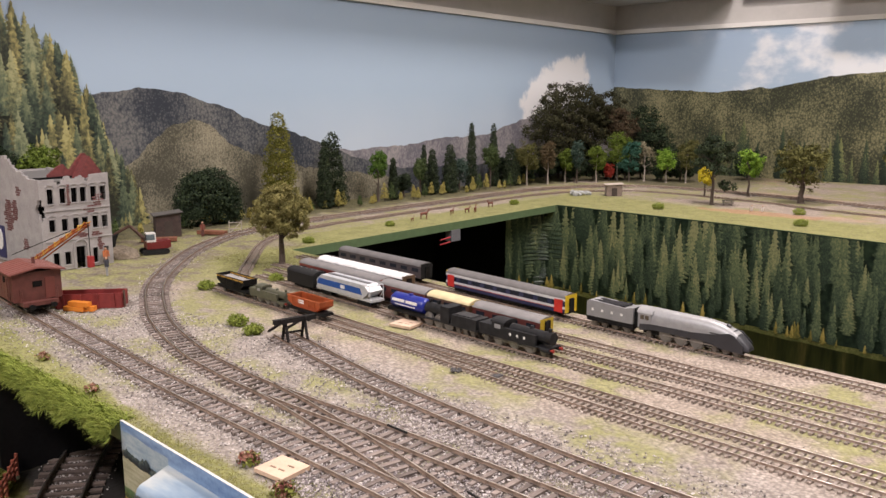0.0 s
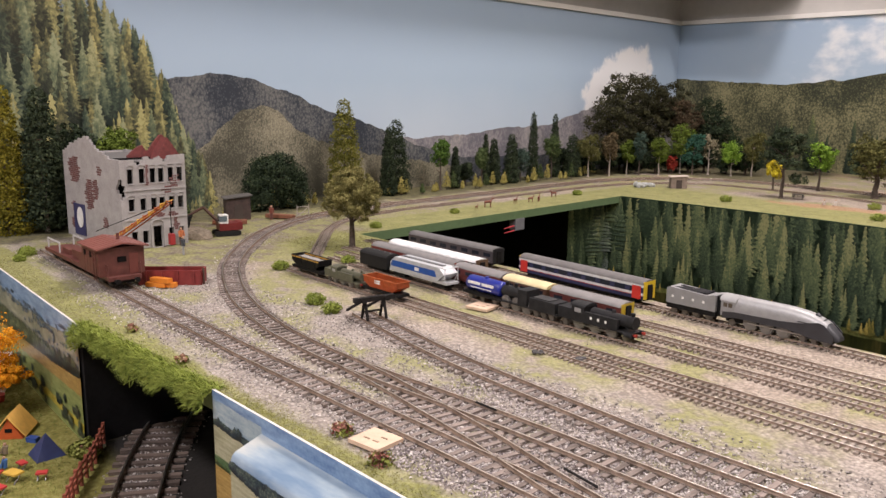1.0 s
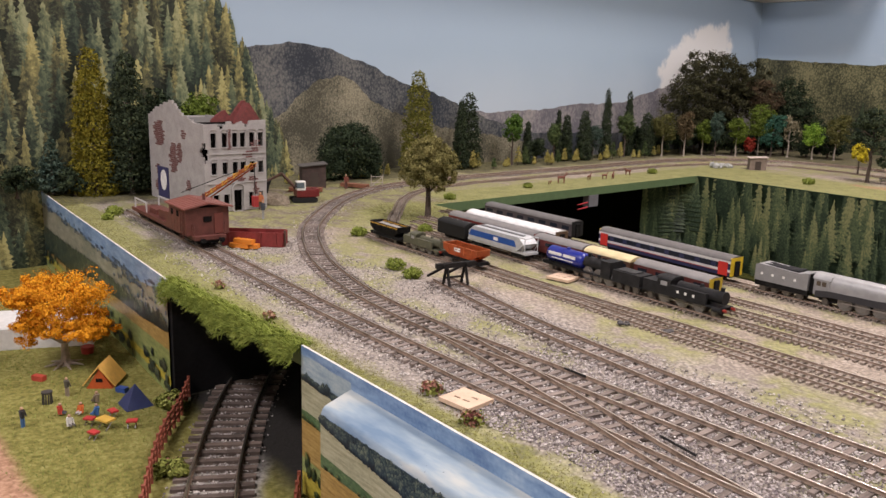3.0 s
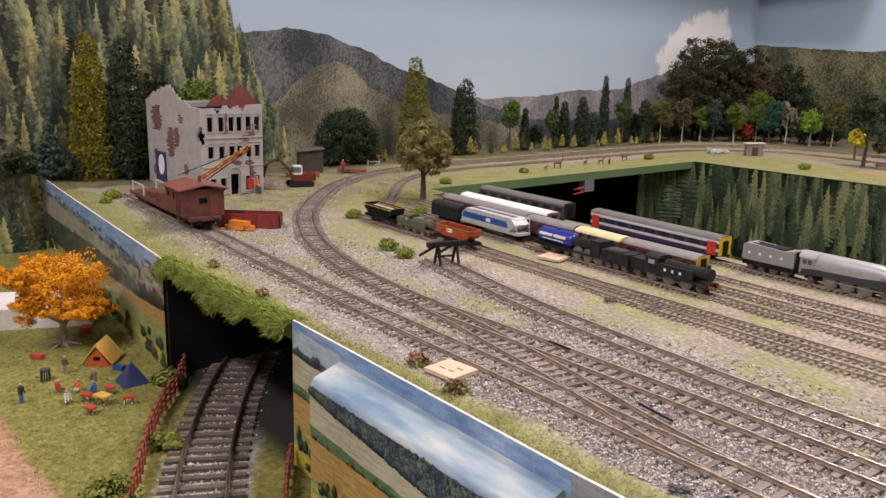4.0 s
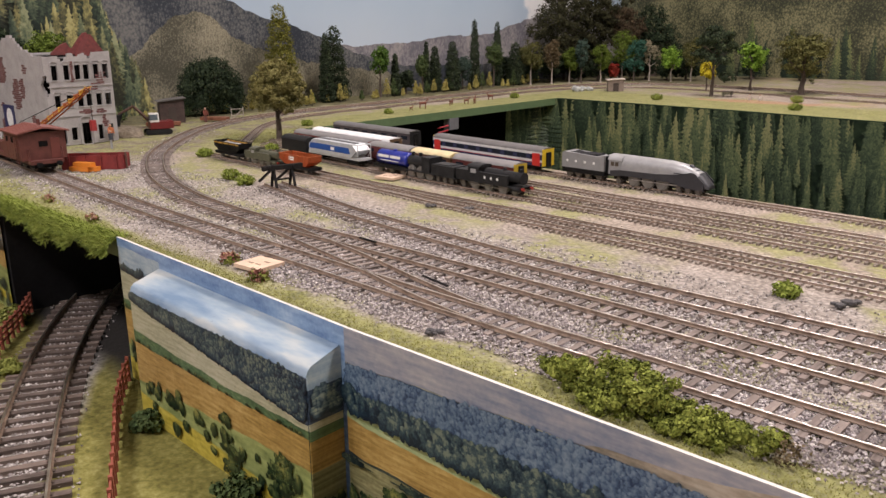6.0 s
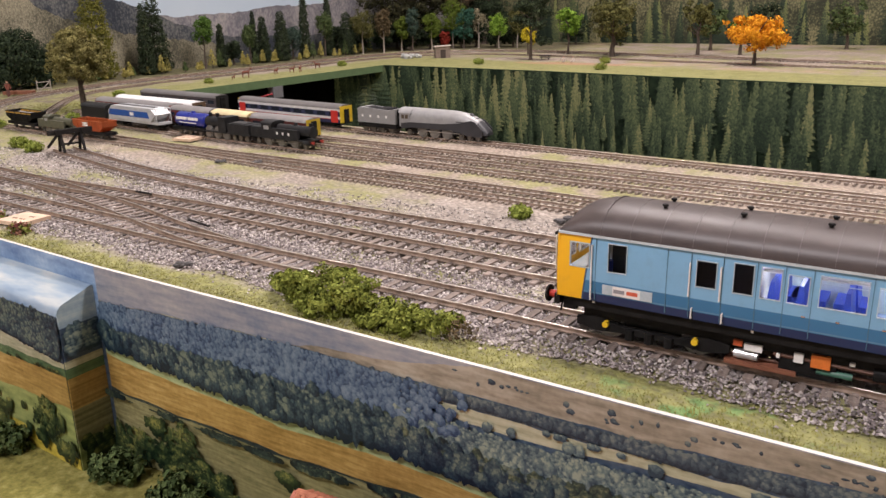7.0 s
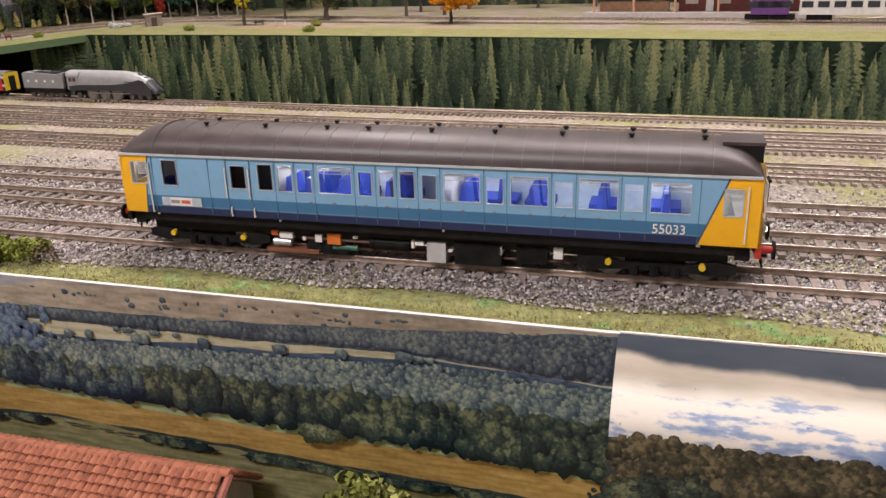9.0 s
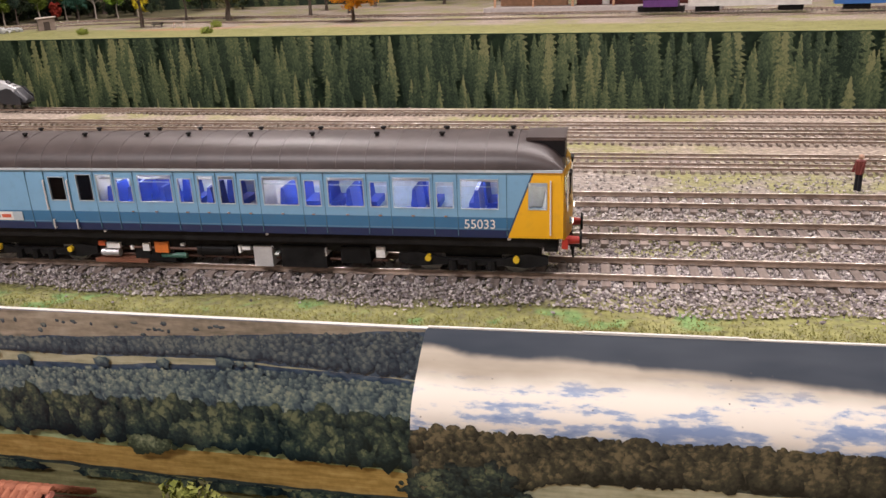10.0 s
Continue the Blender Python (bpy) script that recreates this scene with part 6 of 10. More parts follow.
# ---------- N gauge trains in the yard ----------
def row_at(row, x):
    p = smooth_line(row, 0.01)
    o = np.argsort(p[:, 0])
    p = p[o]
    y = float(np.interp(x, p[:, 0], p[:, 1]))
    y2 = float(np.interp(x + 0.02, p[:, 0], p[:, 1]))
    return pose(x, y, 0.0024, 0, 0, math.degrees(math.atan2(y2 - y, 0.02)))


N_WHEEL = put_mesh("wheel", wheel_mesh(0.0031, 0.0018), [paint((0.16, 0.15, 0.14), 0.35, 0.8)], True)


def add_wheels(parent, xs, r=0.0031, mesh=None):
    for x in xs:
        for sgn in (-1, 1):
            k = r / 0.0031
            share("wheel", mesh or N_WHEEL, parent, Matrix.Translation((x, sgn * 0.0047, r)) @ Matrix.Diagonal((k, -sgn, k, 1)))


def bogie_n(parent, x, black=None):
    b = part("bogie", rbox(x - 0.0095, x + 0.0095, -0.0064, 0.0064, 0.0020, 0.0052, 0.0005), black or UNDER, parent)
    add_wheels(b, (x - 0.0060, x + 0.0060))
    return b


def roof_bm(length, w, h, z, n=9, inset=0.0):
    bm = bmesh.new()
    rs = []
    for x in (-length / 2, length / 2):
        rs.append([(x, w * math.cos(t), z + h * math.sin(t)) for t in np.linspace(0, math.pi, n)])
    loft(bm, rs)
    return bm


def coach(name, label, at, length, bands, roof, windows, end=None, w=0.0091, vents=True):
    """bands: (z0, z1, colour) of the body from below; windows: (z0, z1, count, width)."""
    c = thing(name, label, "coach", "yard trains", "", at @ Matrix.Diagonal((1, 1, 0.90, 1)))
    body = None
    for z0, z1, col in bands:
        b = part("body" if body is None else "body_band", rbox(-length / 2, length / 2, -w, w, z0, z1 + 0.00005, 0.0003), paint(col, 0.4), c)
        body = body or b
    ztop = bands[-1][1]
    part("roof", roof_bm(length + 0.0006, w + 0.0003, 0.0046, ztop), paint(roof, 0.5, 0.0, 0.15), c, "", True)
    if windows:
        z0, z1, n, ww = windows
        for i in range(n):
            x = -length / 2 + length * (i + 0.5) / n
            for s in (-1, 1):
                part("window", rbox(x - ww / 2, x + ww / 2, s * w - 0.00015, s * w + 0.00015, z0, z1, 0.0001, 1), paint((0.02, 0.025, 0.035), 0.12), c)
    for s in (-1, 1):
        if end:
            part("end_panel", rbox(s * length / 2 - 0.0003, s * length / 2 + 0.0004, -w + 0.0004, w - 0.0004, bands[0][0], ztop + 0.003, 0.0006), paint(end, 0.45), c)
        part("gangway", rbox(s * (length / 2 + 0.0010) - 0.0010, s * (length / 2 + 0.0010) + 0.0010, -0.0030, 0.0030, 0.0060, 0.0215, 0.0003), UNDER, c)
        bogie_n(c, s * (length / 2 - 0.020))
    part("underframe", rbox(-length / 2 + 0.03, length / 2 - 0.03, -0.0060, 0.0060, 0.0028, 0.0062, 0.0004), UNDER, c)
    part("floor_frame", rbox(-length / 2, length / 2, -0.0080, 0.0080, 0.0052, 0.0066, 0.0002), UNDER, c)
    if vents:
        for i in range(5):
            x = -length / 2 + length * (i + 0.5) / 5
            bm = bmesh.new()
            tube(bm, (x, 0, ztop + 0.0042), (x, 0, ztop + 0.0052), 0.0008, 0.0006, 7)
            part("roof_vent", bm, paint((0.30, 0.29, 0.28), 0.5), c)
    return c


R1, R1B, R2, R3, R4, R5 = N_ROWS
GREYROOF = (0.125, 0.118, 0.115)
express = coach("coach", "blue and white express coach with a red door and yellow end", row_at(R5, -0.394), 0.162, [(0.0065, 0.0100, (0.010, 0.015, 0.065)), (0.0100, 0.0108, (0.30, 0.03, 0.03)), (0.0108, 0.0134, (0.55, 0.55, 0.56)), (0.0134, 0.0192, (0.012, 0.017, 0.060)), (0.0192, 0.0222, (0.60, 0.60, 0.60))], GREYROOF, (0.0142, 0.0186, 9, 0.0122), (0.60, 0.42, 0.02))
for x in (0.0735, -0.0735):
    part("door_panel", rbox(x - 0.0050, x + 0.0050, -0.0094, 0.0094, 0.0068, 0.0205, 0.0002, 1), paint((0.50, 0.025, 0.02), 0.4), express, "red end door panel")
coach("coach", "grey roofed coach in the N gauge yard", row_at(R5, -0.592), 0.150, [(0.0065, 0.0215, (0.06, 0.05, 0.055))], (0.125, 0.118, 0.115), (0.0140, 0.0186, 8, 0.011), (0.02, 0.02, 0.02))
coach("coach", "dark coach with a white roof in the N gauge yard", row_at(R4, -0.563), 0.150, [(0.0065, 0.0215, (0.05, 0.045, 0.05))], (0.72, 0.72, 0.71), (0.0140, 0.0186, 8, 0.011), (0.10, 0.06, 0.03))
coach("coach", "maroon coach with a mid grey roof", row_at(R3, -0.567), 0.146, [(0.0065, 0.0215, (0.16, 0.028, 0.022))], (0.19, 0.18, 0.175), (0.0140, 0.0186, 8, 0.011), (0.17, 0.035, 0.025))
coach("van", "short grey roofed van in the yard", row_at(R3, -0.463), 0.072, [(0.0065, 0.0205, (0.12, 0.03, 0.025))], (0.20, 0.19, 0.185), (0.0140, 0.0180, 4, 0.010))
coach("van", "short van with a cream roof", row_at(R3, -0.396), 0.056, [(0.0065, 0.0205, (0.10, 0.05, 0.03))], (0.62, 0.52, 0.30), (0.0140, 0.0180, 3, 0.010), None, 0.0091, False)
coach("van", "grey roofed brake coach with a yellow lamp end", row_at(R3, -0.325), 0.078, [(0.0065, 0.0205, (0.11, 0.03, 0.025))], (0.20, 0.19, 0.185), (0.0140, 0.0180, 4, 0.010), (0.45, 0.32, 0.02))
coach("van", "black covered bogie van at the siding's end", row_at(R2, -0.600), 0.050, [(0.0055, 0.0195, (0.016, 0.016, 0.016))], (0.022, 0.022, 0.022), None)


def hopper_wagon(at):
    c = thing("hopper_wagon", "silver and blue bogie hopper wagon", "wagon", "yard trains", "", at)
    SIL = paint((0.52, 0.53, 0.54), 0.4, 0.2)
    bm = bmesh.new()
    prism(bm, [(-0.044, 0.0085), (-0.044, 0.0165), (-0.036, 0.0225), (0.036, 0.0225), (0.044, 0.0165), (0.034, 0.0085)], -0.0092, 0.0092)
    part("body", bevel(bm, 0.0004), SIL, c)
    for s in (-1, 1):
        bm = bmesh.new()
        prism(bm, [(-0.0435, 0.0122), (-0.0400, 0.0185), (0.0300, 0.0185), (0.0330, 0.0122)], s * 0.0092 - 0.0003, s * 0.0092 + 0.0003)
        part("blue_panel", bm, paint((0.015, 0.075, 0.30), 0.4), c)
        part("white_emblem", rbox(-0.002, 0.005, s * 0.0096 - 0.0001, s * 0.0096 + 0.0001, 0.0135, 0.0170, 0.00005, 1), WHITE, c)
    bm = bmesh.new()
    box(bm, -0.034, 0.034, -0.0020, 0.0020, 0.0226, 0.0234)
    part("hatch", bm, paint((0.14, 0.14, 0.145), 0.5), c)
    bm = bmesh.new()
    for y in (-0.0085, 0.0085):
        for a, b in (((0.036, 0.0225), (0.0450, 0.0225)), ((0.0450, 0.0225), (0.0450, 0.0085)), ((0.0450, 0.0160), (0.0400, 0.0085))):
            tube(bm, (a[0], y, a[1]), (b[0], y, b[1]), 0.0005, seg=5)
    tube(bm, (0.0450, -0.0085, 0.0225), (0.0450, 0.0085, 0.0225), 0.0005, seg=5)
    part("end_frame", bm, SIL, c)
    part("frame", rbox(-0.047, 0.047, -0.0080, 0.0080, 0.0062, 0.0085, 0.0003), SIL, c)
    bogie_n(c, -0.032)
    bogie_n(c, 0.032)
    return c


def tank_wagon(at):
    c = thing("tank_wagon", "dark blue milk tank wagon with white markings", "wagon", "yard trains", "", at)
    BLU = paint((0.012, 0.022, 0.22), 0.3)
    bm = bmesh.new()
    rs = []
    for x, r in ((-0.0235, 0.0040), (-0.0228, 0.0062), (-0.0210, 0.0074), (0.0210, 0.0074), (0.0228, 0.0062), (0.0235, 0.0040)):
        rs.append([(x, r * math.cos(t), 0.0145 + r * math.sin(t)) for t in np.linspace(0, 2 * math.pi, 20, endpoint=False)])
    loft(bm, rs)
    part("tank", bm, BLU, c, "", True)
    for s in (-1, 1):
        for k, z, w in ((-0.0105, 0.0165, 0.0085), (0.0080, 0.0165, 0.0078), (-0.001, 0.0125, 0.014)):
            part("lettering_bar", rbox(k - w, k + w, s * 0.0072 - 0.0003, s * 0.0072 + 0.0004, z - (0.0013 if z > 0.013 else 0.0004), z + (0.0013 if z > 0.013 else 0.0004), 0.0001, 1), WHITE, c)
    bm = bmesh.new()
    tube(bm, (0, 0, 0.0215), (0, 0, 0.0232), 0.0022, 0.0020, 10)
    part("filler_cap", bm, BLU, c)
    bm = bmesh.new()
    for x in (-0.012, 0.012):
        for y in (-0.0072, 0.0072):
            tube(bm, (x, y, 0.0075), (x * 0.2, y * 0.5, 0.0210), 0.0004, seg=5)
    part("strap", bm, UNDER, c)
    part("frame", rbox(-0.0255, 0.0255, -0.0078, 0.0078, 0.0050, 0.0080, 0.0004), UNDER, c)
    add_wheels(c, (-0.0165, 0, 0.0165))
    return c


def boiler(c, x0, x1, z, r0, r1, mat):
    bm = bmesh.new()
    tube(bm, (x0, 0, z), (x1, 0, z), r0, r1, 18)
    return part("boiler", bm, mat, c, "", True)


N_DRIVER = put_mesh("driving_wheel", wheel_mesh(0.0058, 0.0020), [paint((0.22, 0.21, 0.20), 0.4, 0.6)], True)


def tank_engine(name, label, at, col, size=1.0, bars=True):
    c = thing(name, label, "locomotive", "yard trains", "", at @ Matrix.Scale(size, 4))
    M = paint(col, 0.45, 0.0, 0.25)
    part("footplate", rbox(-0.040, 0.040, -0.0085, 0.0085, 0.0075, 0.0086, 0.0002), M, c)
    boiler(c, -0.006, 0.034, 0.0160, 0.0056, 0.0052, M)
    bm = bmesh.new()
    tube(bm, (0.033, 0, 0.0160), (0.0395, 0, 0.0160), 0.0057, 0.0057, 18)
    part("smokebox", bm, M, c, "", True)
    bm = bmesh.new()
    tube(bm, (0.0360, 0, 0.0205), (0.0360, 0, 0.0245), 0.0016, 0.0019, 12)
    part("chimney", bm, M, c)
    bm = bmesh.new()
    tube(bm, (0.0160, 0, 0.0205), (0.0160, 0, 0.0235), 0.0024, 0.0016, 12)
    part("dome", bm, M, c, "", True)
    for s in (-1, 1):
        part("side_tank", rbox(-0.010, 0.026, s * 0.0070 - 0.0016, s * 0.0070 + 0.0016, 0.0086, 0.0178, 0.0004), M, c)
        if bars:
            for k in (-0.002, 0.006, 0.014):
                part("lettering_bar", rbox(k - 0.0011, k + 0.0011, s * 0.0087 - 0.00008, s * 0.0087 + 0.00008, 0.0122, 0.0146, 0.00003, 1), WHITE, c)
        bm = bmesh.new()
        tube(bm, (0.033, s * 0.0075, 0.0068), (0.041, s * 0.0075, 0.0068), 0.0022, 0.0022, 10)
        part("cylinder", bm, M, c)
        bm = bmesh.new()
        box(bm, -0.022, 0.022, s * 0.0068 - 0.0002, s * 0.0068 + 0.0002, 0.0045, 0.0053)
        part("coupling_rod", bm, paint((0.30, 0.29, 0.28), 0.35, 0.9), c)
        for x in (-0.018, 0.0, 0.018):
            share("driving_wheel", N_DRIVER, c, Matrix.Translation((x, s * 0.0050, 0.0058)) @ Matrix.Diagonal((1, -s, 1, 1)))
        bm = bmesh.new()
        tube(bm, (0.0415, s * 0.0060, 0.0072), (0.0445, s * 0.0060, 0.0072), 0.0010, 0.0016, 8)
        part("buffer", bm, paint((0.30, 0.03, 0.02), 0.5), c)
    cab = part("cab", rbox(-0.024, -0.010, -0.0086, 0.0086, 0.0086, 0.0215, 0.0005), M, c)
    for s in (-1, 1):
        part("cab_window", rbox(-0.0205, -0.0135, s * 0.0086 - 0.0002, s * 0.0086 + 0.0002, 0.0160, 0.0198, 0.0001, 1), paint((0.30, 0.30, 0.30), 0.3), cab)
    bm = roof_bm(0.0165, 0.0092, 0.0030, 0.0214)
    bmesh.ops.transform(bm, matrix=Matrix.Translation((-0.017, 0, 0)), verts=bm.verts)
    part("cab_roof", bm, M, cab)
    part("bunker", rbox(-0.040, -0.0242, -0.0084, 0.0084, 0.0086, 0.0178, 0.0005), M, c)
    add_wheels(c, (-0.033, 0.033), 0.0033)
    return c


def tender_engine(at):
    c = thing("steam_locomotive", "black steam locomotive with tender in the yard", "locomotive", "yard trains", "", at)
    M = paint((0.021, 0.021, 0.022), 0.42, 0.0, 0.3)
    part("tender", rbox(0.004, 0.034, -0.0084, 0.0084, 0.0072, 0.0165, 0.0005), M, c)
    bm = bmesh.new()
    box(bm, 0.006, 0.026, -0.0060, 0.0060, 0.0150, 0.0172)
    part("coal", bevel(bm, 0.001), paint((0.03, 0.03, 0.03), 0.9, 0.0, 0.6, 700.0), c)
    part("cab", rbox(-0.010, 0.001, -0.0084, 0.0084, 0.0072, 0.0215, 0.0005), M, c)
    boiler(c, -0.034, -0.010, 0.0150, 0.0052, 0.0055, M)
    bm = bmesh.new()
    for x in (-0.031, -0.020):
        tube(bm, (x, 0, 0.0195), (x, 0, 0.0235), 0.0017, 0.0018, 10)
    part("chimney", bm, M, c)
    part("footplate", rbox(-0.036, 0.036, -0.0084, 0.0084, 0.0062, 0.0073, 0.0002), M, c)
    for s in (-1, 1):
        for x in (-0.028, -0.015, -0.002):
            share("driving_wheel", N_DRIVER, c, Matrix.Translation((x, s * 0.0050, 0.0056)) @ Matrix.Diagonal((1, -s, 1, 1)))
    add_wheels(c, (0.010, 0.019, 0.028))
    return c


def streamliner(at):
    """The silver streamlined locomotive with its tender; x forward."""
    c = thing("streamlined_locomotive", "silver grey streamlined steam locomotive with black smokebox and tender", "locomotive", "yard trains", "", at)
    SIL = paint((0.27, 0.27, 0.27), 0.42, 0.1, 0.1)
    PALE = paint((0.33, 0.33, 0.33), 0.36, 0.2, 0.1)
    DK = paint((0.030, 0.031, 0.036), 0.45)
    def sec(x, w, top, low, n=17):
        return [(x, w * math.copysign(abs(math.cos(t)) ** 0.75, math.cos(t)), low + (top - low) * math.sin(t) ** 0.62) for t in np.linspace(0, math.pi, n)]
    bm = bmesh.new()
    loft(bm, [sec(-0.022, 0.0088, 0.0262, 0.0105), sec(0.030, 0.0088, 0.0258, 0.0105), sec(0.044, 0.0086, 0.0242, 0.0105), sec(0.054, 0.0082, 0.0212, 0.0105), sec(0.060, 0.0078, 0.0185, 0.0105)])
    part("boiler_casing", bm, PALE, c, "", True)
    bm = bmesh.new()
    loft(bm, [sec(0.0555, 0.0083, 0.0207, 0.0075), sec(0.062, 0.0076, 0.0170, 0.0070), sec(0.068, 0.0066, 0.0118, 0.0062), sec(0.0705, 0.0055, 0.0088, 0.0058)])
    part("nose", bm, DK, c, "dark wedge nose", True)
    for s in (-1, 1):
        bm = bmesh.new()
        prism(bm, [(-0.034, 0.0062), (-0.034, 0.0118), (-0.022, 0.0132), (0.020, 0.0140), (0.040, 0.0158), (0.054, 0.0190), (0.0585, 0.0180), (0.067, 0.0110), (0.067, 0.0045), (0.050, 0.0050), (0.040, 0.0068), (0.030, 0.0084), (-0.020, 0.0084)], s * 0.0087 - 0.0004, s * 0.0087 + 0.0004)
        part("valance", bm, DK, c)
        for x in (-0.008, 0.0075, 0.023):
            share("driving_wheel", N_DRIVER, c, Matrix.Translation((x, s * 0.0056, 0.0060)) @ Matrix.Diagonal((1.12, -s, 1.12, 1)))
        bm = bmesh.new()
        box(bm, -0.010, 0.040, s * 0.0072 - 0.0003, s * 0.0072 + 0.0003, 0.0054, 0.0064)
        part("coupling_rod", bm, paint((0.40, 0.39, 0.38), 0.35, 0.9), c)
        part("nameplate", rbox(0.036, 0.050, s * 0.0088 - 0.0002, s * 0.0088 + 0.0002, 0.0165, 0.0172, 0.0001, 1), DK, c)
        for k in range(4):
            part("lettering_bar", rbox(-0.087 + k * 0.011 - 0.0012, -0.087 + k * 0.011 + 0.0012, s * 0.0089 - 0.0001, s * 0.0089 + 0.0001, 0.0150, 0.0172, 0.00003, 1), WHITE, c)
    cab = part("cab", rbox(-0.036, -0.022, -0.0089, 0.0089, 0.0085, 0.0215, 0.0005), SIL, c)
    bm = roof_bm(0.0165, 0.0091, 0.0048, 0.0214, 11)
    bmesh.ops.transform(bm, matrix=Matrix.Translation((-0.0290, 0, 0)), verts=bm.verts)
    part("cab_roof", bm, PALE, cab, "", True)
    for s in (-1, 1):
        for x in (-0.0315, -0.0265):
            part("cab_window", rbox(x - 0.0019, x + 0.0019, s * 0.0089 - 0.0002, s * 0.0089 + 0.0002, 0.0162, 0.0200, 0.0001, 1), paint((0.10, 0.08, 0.06), 0.2), cab)
    bm = bmesh.new()
    tube(bm, (0.051, 0, 0.0215), (0.048, 0, 0.0236), 0.0020, 0.0018, 10)
    part("chimney", bm, DK, c)
    part("frame", rbox(-0.032, 0.066, -0.0050, 0.0050, 0.0035, 0.0085, 0.0004), UNDER, c)
    add_wheels(c, (-0.026, 0.040, 0.050, 0.060))
    # tender
    bm = bmesh.new()
    prism(bm, [(-0.094, 0.0095), (-0.094, 0.0228), (-0.091, 0.0243), (-0.050, 0.0225), (-0.044, 0.0240), (-0.0415, 0.0240), (-0.0415, 0.0095)], -0.0089, 0.0089)
    tender = part("tender", bevel(bm, 0.0007, 2), SIL, c, "grey tender with black coal")
    bm = bmesh.new()
    box(bm, -0.090, -0.052, -0.0068, 0.0068, 0.0215, 0.0240)
    bmesh.ops.subdivide_edges(bm, edges=bm.edges, cuts=5, use_grid_fill=True)
    for v in bm.verts:
        if v.co.z > 0.0225:
            v.co.z += 0.0009 * noise.noise(v.co * 700)
    part("coal", bm, paint((0.022, 0.022, 0.024), 0.8, 0.0, 0.6, 900.0), tender)
    part("tender_frame", rbox(-0.094, -0.0415, -0.0080, 0.0080, 0.0050, 0.0096, 0.0004), UNDER, c)
    add_wheels(c, (-0.087, -0.075, -0.063, -0.050), 0.0036)
    part("gangway", rbox(-0.0415, -0.0362, -0.0062, 0.0062, 0.0080, 0.0235, 0.0006), paint((0.008, 0.008, 0.008), 0.8), c)
    return c


def open_wagon(at, col, load, label, size=1.0):
    c = thing("open_wagon", label, "wagon", "yard trains", "", at @ Matrix.Scale(size, 4))
    M = paint(col, 0.5, 0.0, 0.15)
    bm = bmesh.new()
    top, low = (0.0290, 0.0090), (0.0200, 0.0078)
    a = [(-top[0], -top[1], 0.0200), (top[0], -top[1], 0.0200), (top[0], top[1], 0.0200), (-top[0], top[1], 0.0200)]
    m_ = [(-top[0], -top[1], 0.0140), (top[0], -top[1], 0.0140), (top[0], top[1], 0.0140), (-top[0], top[1], 0.0140)]
    b = [(-low[0], -low[1], 0.0085), (low[0], -low[1], 0.0085), (low[0], low[1], 0.0085), (-low[0], low[1], 0.0085)]
    ra, rm, rb = [[bm.verts.new(p) for p in q] for q in (a, m_, b)]
    for u, v in ((rb, rm), (rm, ra)):
        for i in range(4):
            bm.faces.new((u[i], u[(i + 1) % 4], v[(i + 1) % 4], v[i]))
    bm.faces.new(rb[::-1])
    bmesh.ops.solidify(bm, geom=bm.faces[:], thickness=0.0006)
    body = part("body", bm, M, c)
    bm = bmesh.new()
    for y in (-0.0092, 0.0092):
        box(bm, -0.0294, 0.0294, y - 0.0004, y + 0.0004, 0.0196, 0.0204)
    for x in (-0.0292, 0.0292):
        box(bm, x - 0.0004, x + 0.0004, -0.0092, 0.0092, 0.0196, 0.0204)
    part("rim", bm, M, body)
    for s in (-1, 1):
        for x in (-0.02, -0.007, 0.007, 0.02):
            part("rib", rbox(x - 0.0004, x + 0.0004, s * 0.0092 - 0.0004, s * 0.0092 + 0.0004, 0.0120, 0.0198, 0.0001, 1), M, body)
    if load == "white":
        for s in (-1, 1):
            part("lettering_bar", rbox(-0.009, 0.001, s * 0.0093 - 0.0002, s * 0.0093 + 0.0002, 0.0163, 0.0180, 0.00005, 1), WHITE, c)
            part("lettering_bar", rbox(-0.009, 0.001, s * 0.0093 - 0.0002, s * 0.0093 + 0.0002, 0.0140, 0.0155, 0.00005, 1), WHITE, c)
    else:
        bm = bmesh.new()
        box(bm, -0.0275, 0.0275, -0.0080, 0.0080, 0.0150, 0.0175)
        bmesh.ops.subdivide_edges(bm, edges=bm.edges, cuts=5, use_grid_fill=True)
        for v in bm.verts:
            v.co.z += 0.0012 * noise.noise(v.co * 500)
        part("load", bm, paint((0.30, 0.28, 0.26), 0.9, 0.0, 0.4, 600.0), c, "grey stone load")
        for s in (-1, 1):
            part("stripe", rbox(-0.0285, 0.0285, s * 0.0091 - 0.0002, s * 0.0091 + 0.0002, 0.0178, 0.0194, 0.00005, 1), paint((0.42, 0.24, 0.03), 0.5), c)
    part("frame", rbox(-0.031, 0.031, -0.0070, 0.0070, 0.0045, 0.0080, 0.0004), UNDER, c)
    for s in (-1, 1):
        bm = bmesh.new()
        for y in (-0.0052, 0.0052):
            tube(bm, (s * 0.031, y, 0.0062), (s * 0.0335, y, 0.0062), 0.0008, 0.0012, 7)
        part("buffer", bm, UNDER, c)
    add_wheels(c, (-0.019, 0.019))
    return c


